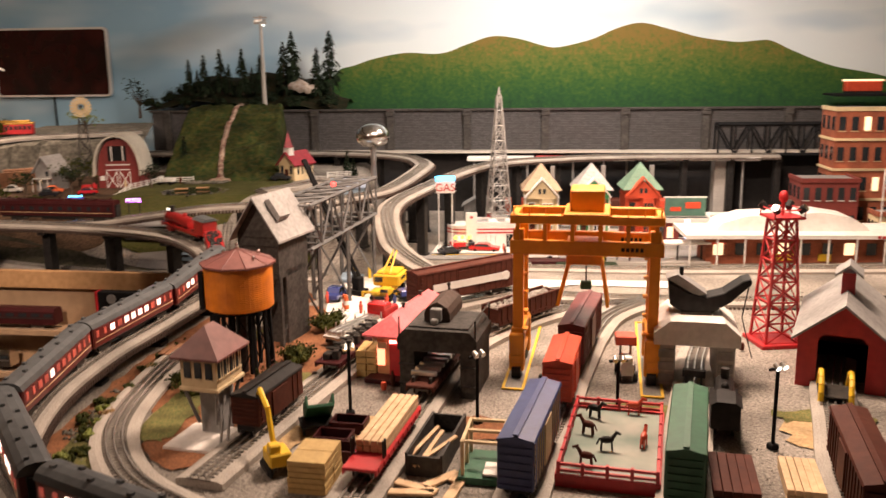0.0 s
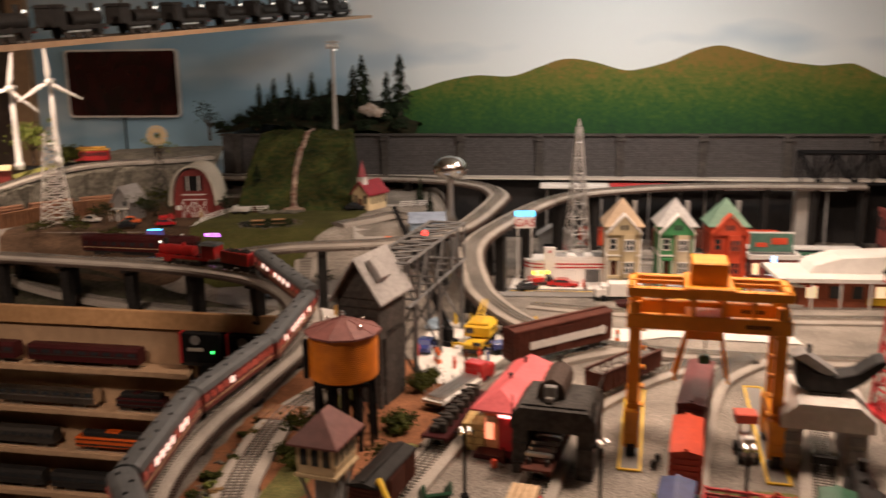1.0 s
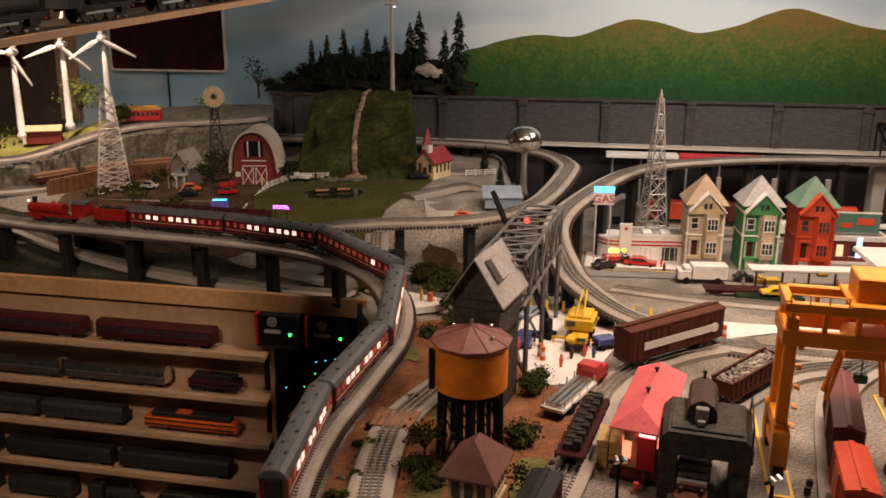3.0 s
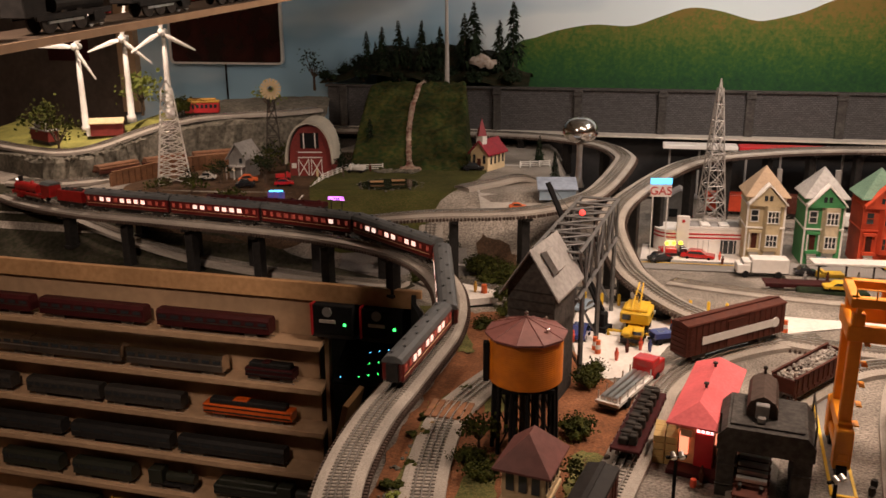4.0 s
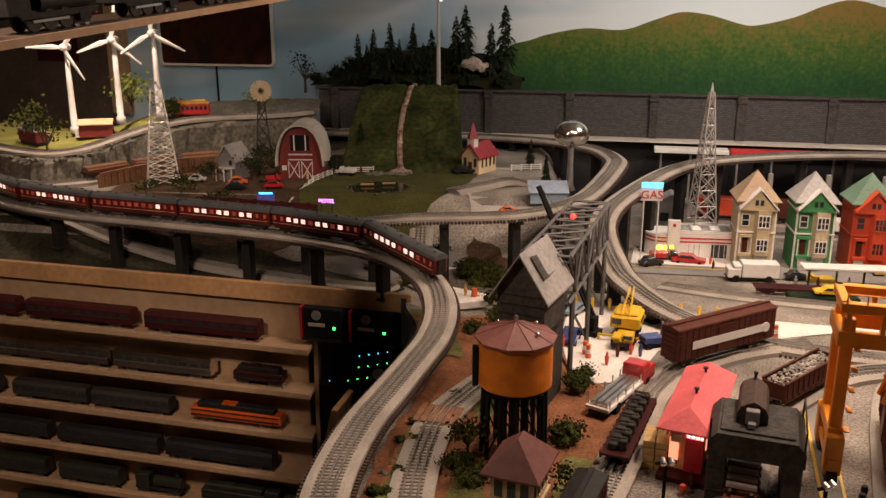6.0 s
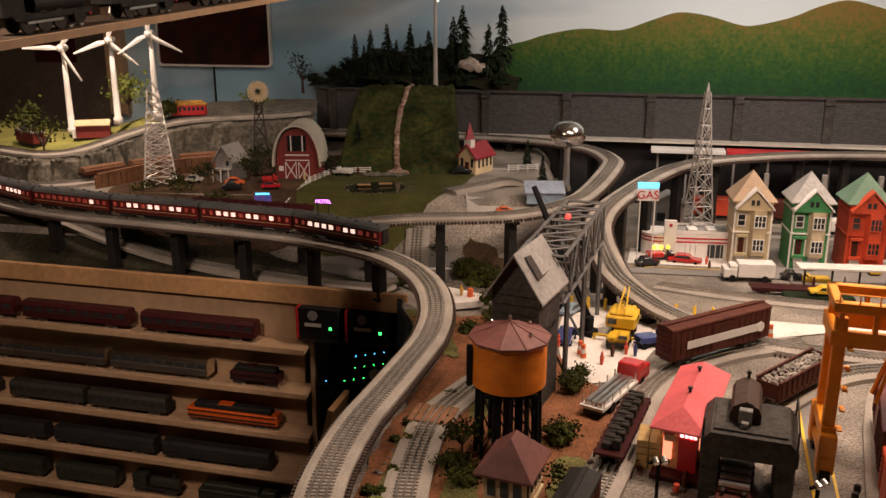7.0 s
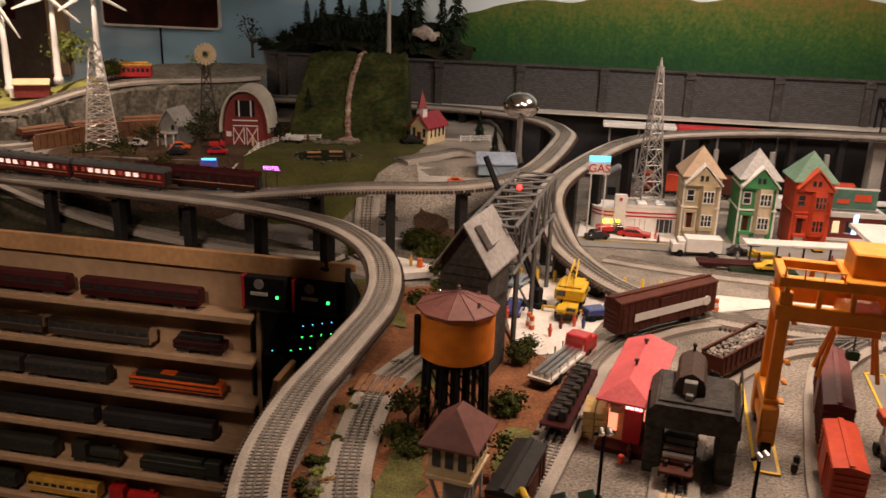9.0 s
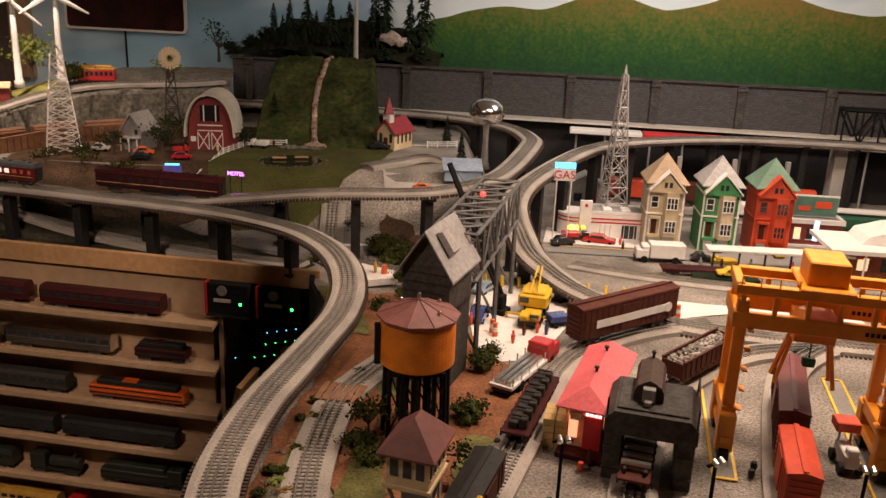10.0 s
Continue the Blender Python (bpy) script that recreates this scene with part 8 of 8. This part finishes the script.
for z in TIERS:
    bm = bmesh.new()
    prism(bm, [(-3.0, fascia(-3.0) - 0.105), (-0.47, fascia(-0.47) - 0.105), (-0.47, fascia(-0.47) - 0.001), (-3.0, fascia(-3.0) - 0.001)], "z", z - 0.012, z)
    part("shelf_board", bm, "tan", root)
    bm = bmesh.new()
    prism(bm, [(-3.0, fascia(-3.0) - 0.108), (-0.47, fascia(-0.47) - 0.108), (-0.47, fascia(-0.47) - 0.1055), (-3.0, fascia(-3.0) - 0.1055)], "z", z - 0.013, z + 0.006)
    part("shelf_lip", bm, "tan", root)
bm = bmesh.new()
prism(bm, [(fascia(-0.47) - 0.06, -1.18), (fascia(-0.47) + 0.02, -1.18), (fascia(-0.47) + 0.02, -0.06), (fascia(-0.47) - 0.02, -0.06)], "x", -0.47, -0.455)
part("end_panel", bm, "tan", root)


def shelf_train(x, z, L, body, label, kind="coach", high=0.06, roof=None):
    e = thing("toy_" + ("coach" if kind == "coach" else "locomotive"), label, "toy train car", on_shelf(x, 0.055, z), "toy trains on the shelves")
    w = 0.054
    if kind == "coach":
        bm = bmesh.new()
        prism(bm, [(-w / 2, 0.018), (-w / 2, 0.018 + high * 0.8), (-w / 3, 0.018 + high), (w / 3, 0.018 + high), (w / 2, 0.018 + high * 0.8), (w / 2, 0.018)], "x", -L / 2, L / 2)
        part("body", bm, body, e)
        for k in range(9):
            pb("window", "glass", e, ((-L / 2 + L * (k + 0.5) / 9, -w / 2 - 0.001, 0.018 + high * 0.6), (L / 14, 0.002, high * 0.2)))
        pb("sill_line", roof or "iron", e, ((0, -w / 2 - 0.001, 0.018 + high * 0.4), (L * 0.98, 0.002, 0.003)))
    elif kind == "engine":
        pb("body", body, e, ((0, 0, 0.018 + high * 0.35), (L, w, high * 0.7)), bevel=0.003)
        pb("hood", roof or body, e, ((0, 0, 0.018 + high * 0.85), (L * 0.86, w * 0.7, high * 0.4)), bevel=0.004)
        pb("stripe", "black", e, ((0, -w / 2 - 0.001, 0.018 + high * 0.2), (L * 0.98, 0.002, 0.006)), ((0, -w / 2 - 0.001, 0.018 + high * 0.55), (L * 0.98, 0.002, 0.004)))
        pb("cab", body, e, ((-L * 0.08, 0, 0.018 + high * 1.02), (L * 0.16, w * 0.6, high * 0.2)), bevel=0.002)
    else:
        bm = bmesh.new()
        bar(bm, (-L * 0.1, 0, 0.05), (L / 2, 0, 0.05), 0.021, n=14)
        part("boiler", bm, body, e)
        pb("cab", body, e, ((-L * 0.32, 0, 0.055), (L * 0.3, w, 0.06)), bevel=0.003)
        pb("frame", "black", e, ((0, 0, 0.022), (L, w * 0.7, 0.01)))
        bm = bmesh.new()
        bar(bm, (L * 0.38, 0, 0.065), (L * 0.38, 0, 0.088), 0.008, n=10)
        part("chimney", bm, body, e)
    bogies(e, (-L * 0.33, L * 0.33))
    pb("shelf_track", "steel", e, ((0, 0.016, -0.0005), (L, 0.003, 0.004)), ((0, -0.016, -0.0005), (L, 0.003, 0.004)))
    return e


T1, T2, T3, T4, T5, T6 = (z + 0.0025 for z in TIERS)
for x, b, lb in ((-1.87, "dark_maroon", "dark maroon toy coach on the top shelf"), (-1.38, "dark_maroon", "dark maroon toy coach on the top shelf"), (-0.88, "dark_maroon", "dark maroon toy coach on the top shelf")):
    shelf_train(x, T1, 0.45, b, lb)
for x in (-1.86, -1.47, -1.05):
    shelf_train(x, T2, 0.40, "chrome", "gleaming silver streamlined toy coach", high=0.062, roof="steel")
shelf_train(-0.67, T2, 0.19, "dark_maroon", "small dark red toy caboose", "engine", 0.05, "black")
for x in (-1.95, -1.55, -1.20):
    shelf_train(x, T3, 0.33, "iron", "dull grey streamlined toy coach", high=0.055)
shelf_train(-0.77, T3, 0.36, "loco_orange", "orange and black toy electric locomotive", "engine", 0.055, "black")
for x in (-1.8, -1.32, -0.85):
    shelf_train(x, T4, 0.44, "black", "black unlit toy coach on the lower shelf", high=0.055)
for x, k in ((-1.75, "coach"), (-1.42, "coach"), (-1.12, "steam"), (-0.80, "engine"), (-0.58, "steam")):
    shelf_train(x, T5, 0.27 if k != "steam" else 0.2, "green_black", "dark green toy engine on the bottom shelf", k)
shelf_train(-1.62, T6, 0.30, "green_black", "dark green toy coach on the lowest shelf")
shelf_train(-1.27, T6, 0.30, "gold", "golden yellow toy coach with dark windows on the lowest shelf", roof="lumber")
shelf_train(-0.98, T6, 0.20, "car_red", "bright red toy engine on the lowest shelf", "steam")

# ---- control boxes under the layout ----
for x in (-0.42, -0.24):
    e = thing("power_controller", "black power controller with red side and green light", "power controller", on_shelf(x, 0.0, -0.165), "power controllers")
    pb("case", "matt_black", e, ((0, 0, 0.055), (0.15, 0.10, 0.11)), bevel=0.003)
    pb("side_plate", "red", e, ((-0.078, -0.004, 0.055), (0.006, 0.105, 0.115)))
    pb("label_plate", "board", e, ((-0.02, -0.0515, 0.05), (0.06, 0.003, 0.012)))
    bm = bmesh.new()
    bar(bm, (-0.02, -0.05, 0.085), (-0.02, -0.053, 0.085), 0.018, n=18)
    part("badge", bm, "grey", e)
    pb("power_light", "green_glow", e, ((0.045, -0.0515, 0.042), (0.009, 0.004, 0.009)))
    pb("shelf_bracket", "black", e, ((0, 0.02, -0.006), (0.16, 0.14, 0.012)))
e = thing("control_panel", "sloping black control panel with small coloured lights", "control panel", pose(-0.30, 2.90, -0.31, 30, 0, -9))
pb("panel", "matt_black", e, ((0, 0, 0.01), (0.26, 0.2, 0.02)), bevel=0.003)
for k in range(14):
    pb("indicator", "green_glow" if k % 3 else "cyan_glow", e, ((-0.10 + (k * 37 % 19) * 0.011, -0.08 + (k * 53 % 16) * 0.01, 0.0215), (0.003, 0.003, 0.003)))
bm = bmesh.new()
bar(bm, (0.07, -0.03, 0.02), (0.07, -0.03, 0.026), 0.022, n=18)
part("dial", bm, "board", e)
pb("support", "black", e, ((0, 0.05, -0.3), (0.22, 0.05, 0.6)))
e = thing("side_board", "leaning tan plywood board under the layout", "board", pose(-0.40, 2.66, -0.62, 0, 14, -9))
pb("panel", "wood", e, ((0, 0, 0.14), (0.02, 0.16, 0.36)), bevel=0.002)

# ---- white counter beside the bank ----
bm = bmesh.new()
prism(bm, [(-3.6, 4.16), (-2.60, 4.16), (-2.49, 4.62), (-3.6, 4.75)], "z", 0.25, 0.28)
tagged(part("counter", bm, "white", bevel=0.004), "white counter top beside the layout's corner", "counter", kind="structure")

# ---- screen on the wall and the high train shelf ----
e = thing("television", "wall-mounted flat television with a dim dark red picture", "television", back(-1.735, 0.40, 0.778))
bm = bmesh.new()


def rounded(w, h, r):
    return [(sx * (w / 2 - r) + r * math.cos(radians(q0 + k * 22.5)), sz * (h / 2 - r) + r * math.sin(radians(q0 + k * 22.5))) for sx, sz, q0 in ((1, 1, 0), (-1, 1, 90), (-1, -1, 180), (1, -1, 270)) for k in range(5)]


outer, inner = rounded(0.77, 0.43, 0.03), rounded(0.745, 0.405, 0.02)
rings = [[bm.verts.new((x, y, z)) for x, z in ring] for ring, y in ((outer, 0.015), (outer, -0.015), (inner, -0.015), (inner, 0.015))]
for r0, r1 in zip(rings, rings[1:]):
    for k in range(20):
        bm.faces.new((r0[k], r0[(k + 1) % 20], r1[(k + 1) % 20], r1[k]))
part("bezel", bm, "white", e, "pale rounded frame")
pb("screen", "screen_red", e, ((0, 0.002, 0), (0.746, 0.016, 0.406)))
pb("wall_mount", "black", e, ((0, 0.03, 0), (0.3, 0.03, 0.2)))
bars("power_cord", "matt_black", e, [((-0.02, 0.02, -0.2), (-0.02, 0.02, -0.47))], 0.006, 6)
SH = Vector((0.19, 0.975, 0.07)).normalized()
side = SH.cross(Vector((0, 0, 1))).normalized()
up = side.cross(SH)
HIGH = Matrix.Translation((-0.35, 3.0, 1.012)) @ Matrix((side, SH, up)).transposed().to_4x4()
e = thing("hanging_shelf", "long dark hanging shelf lined with toy locomotives", "hanging shelf", HIGH)
pb("board", "shelf_wood", e, ((-0.09, -0.35, 0.0), (0.18, 4.4, 0.012)))
pb("lip", "tan", e, ((0.003, -0.35, 0.0), (0.006, 4.4, 0.015)))
for k in range(5):
    bars("hanger", "iron", e, [((-0.17, -2.3 + k * 1.0, 0.0), (-0.17, -2.3 + k * 1.0, 0.60 - k * 0.05))], 0.004, 6)
for k in range(13):
    t = engine_thing("toy_locomotive", "black toy steam locomotive on the hanging shelf", "black", 0.24, "locomotives on the hanging shelf")
    t.matrix_world = HIGH @ at(-0.06, -2.3 + k * 0.315, 0.0065, 90)
slab("wall_pillar", (0, 0, 0), (0.12, 0.06, 1.3), "tan", "pale tan corner trim of the wall", "trim").matrix_world = back(-2.42, 0.40, 0.9)
e = thing("door", "dark doorway panel with red poster beside the pillar", "door", back(-2.95, 0.41, 0.25))
pb("panel", "door_brown", e, ((-0.28, 0, 0.42), (1.5, 0.04, 1.5)))
pb("poster", "dark_maroon", e, ((0.1, -0.022, 0.5), (0.3, 0.004, 0.35)))

# ---- small loose things ----
def barrel(x, y, material, label):
    e = thing("barrel", label, "barrel", at(x, y, gz(x, y) + 0.004), "barrels and drums")
    bm = bmesh.new()
    lathe(bm, [(0.006, 0), (0.0075, 0.009), (0.006, 0.018)], 12)
    part("body", bm, material, e)


for x, y, m_ in ((0.30, 1.58, "brown"), (0.32, 1.56, "brown"), (0.43, 1.74, "brown_dk"), (0.455, 1.76, "brown_dk"), (0.60, 1.66, "freight_red"), (0.955, 1.66, "iron"), (0.97, 1.69, "iron"), (1.52, 1.9, "brown")):
    barrel(x, y, m_, "small dark barrel on the gravel")
for x, y in ((1.05, 3.57), (1.30, 3.30), (1.38, 3.29), (1.50, 3.31), (1.66, 3.30), (1.05, 3.63), (0.62, 1.68), (0.66, 1.66), (-0.50, 4.00), (-0.72, 3.86), (0.50, 2.30)):
    bm = bmesh.new()
    lathe(bm, [(0.004, 0), (0.0055, 0.012), (0.0065, 0.024), (0.003, 0.030), (0.004, 0.034), (0.0015, 0.039)], 10)
    ob = part("figurine", bm, random.choice(("blue", "brown", "freight_red", "cream", "grey")))
    ob.matrix_world = at(x, y, gz(x, y) + 0.004 + (0.013 if 1.28 < x < 1.7 and y < 3.4 else 0))
    tagged(ob, "tiny painted plastic figurine on the layout", "figurine", "figurines")
e = thing("depot", "small grey depot with a red door behind the town", "depot", at(0.98, 4.28, gz(0.98, 4.28), -6))
gable_wall("wall", "grey", e, 0.16, 0.11, 0.12, 0.165)
gable_roof("roof", "roof_grey", e, 0.16, 0.11, 0.122, 0.168, 0.012)
pb("door", "red", e, ((0.045, -0.0562, 0.04), (0.035, 0.003, 0.08)))
pb("window", "glass", e, ((-0.03, -0.0562, 0.06), (0.04, 0.003, 0.04)))
for k, x in enumerate((1.25, 1.62, 1.98)):
    e = thing("boxcar", "%s boxcar standing behind the houses" % ("dark red" if k != 1 else "brown"), "boxcar", at(x, 4.40 - 0.13 * (x - 0.95) + 0.0, gz(x, 4.3) + 0.0245, -6.5), "boxcars behind the houses")
    boxcar(e, 0.26, "freight_red" if k != 1 else "brown")
for k in range(44):
    y = 1.1 + 1.5 * k / 43
    x = rim(y) + 0.016 + random.uniform(-0.010, 0.010)
    broadleaf(x, y, 0.003, random.uniform(0.012, 0.026), 0.022, 36, random.choice(("leaf", "leaf_bright", "dry", "leaf")), "tuft of dry scrub along the layout's edge", 0.05, "bush")
for x, y, h in ((-1.12, 3.70, 0.11), (-0.92, 3.72, 0.13), (-0.97, 3.95, 0.15), (-1.22, 3.62, 0.09), (-0.60, 3.86, 0.12)):
    broadleaf(x, y, gz(x, y), h, h * 0.42, 220, "pine", "dark sparse model tree in the farmyard", 0.4)
for x, y, m_, lb in ((-0.82, 3.66, "car_red", "long red car in the farmyard"), (-0.98, 3.62, "car_black", "black car in the farmyard"), (-1.0, 3.72, "cone_orange", "orange tractor in the farmyard")):
    vehicle("car", lb, x, y, 15, 0.085, 0.04, 0.034, m_)

motions()
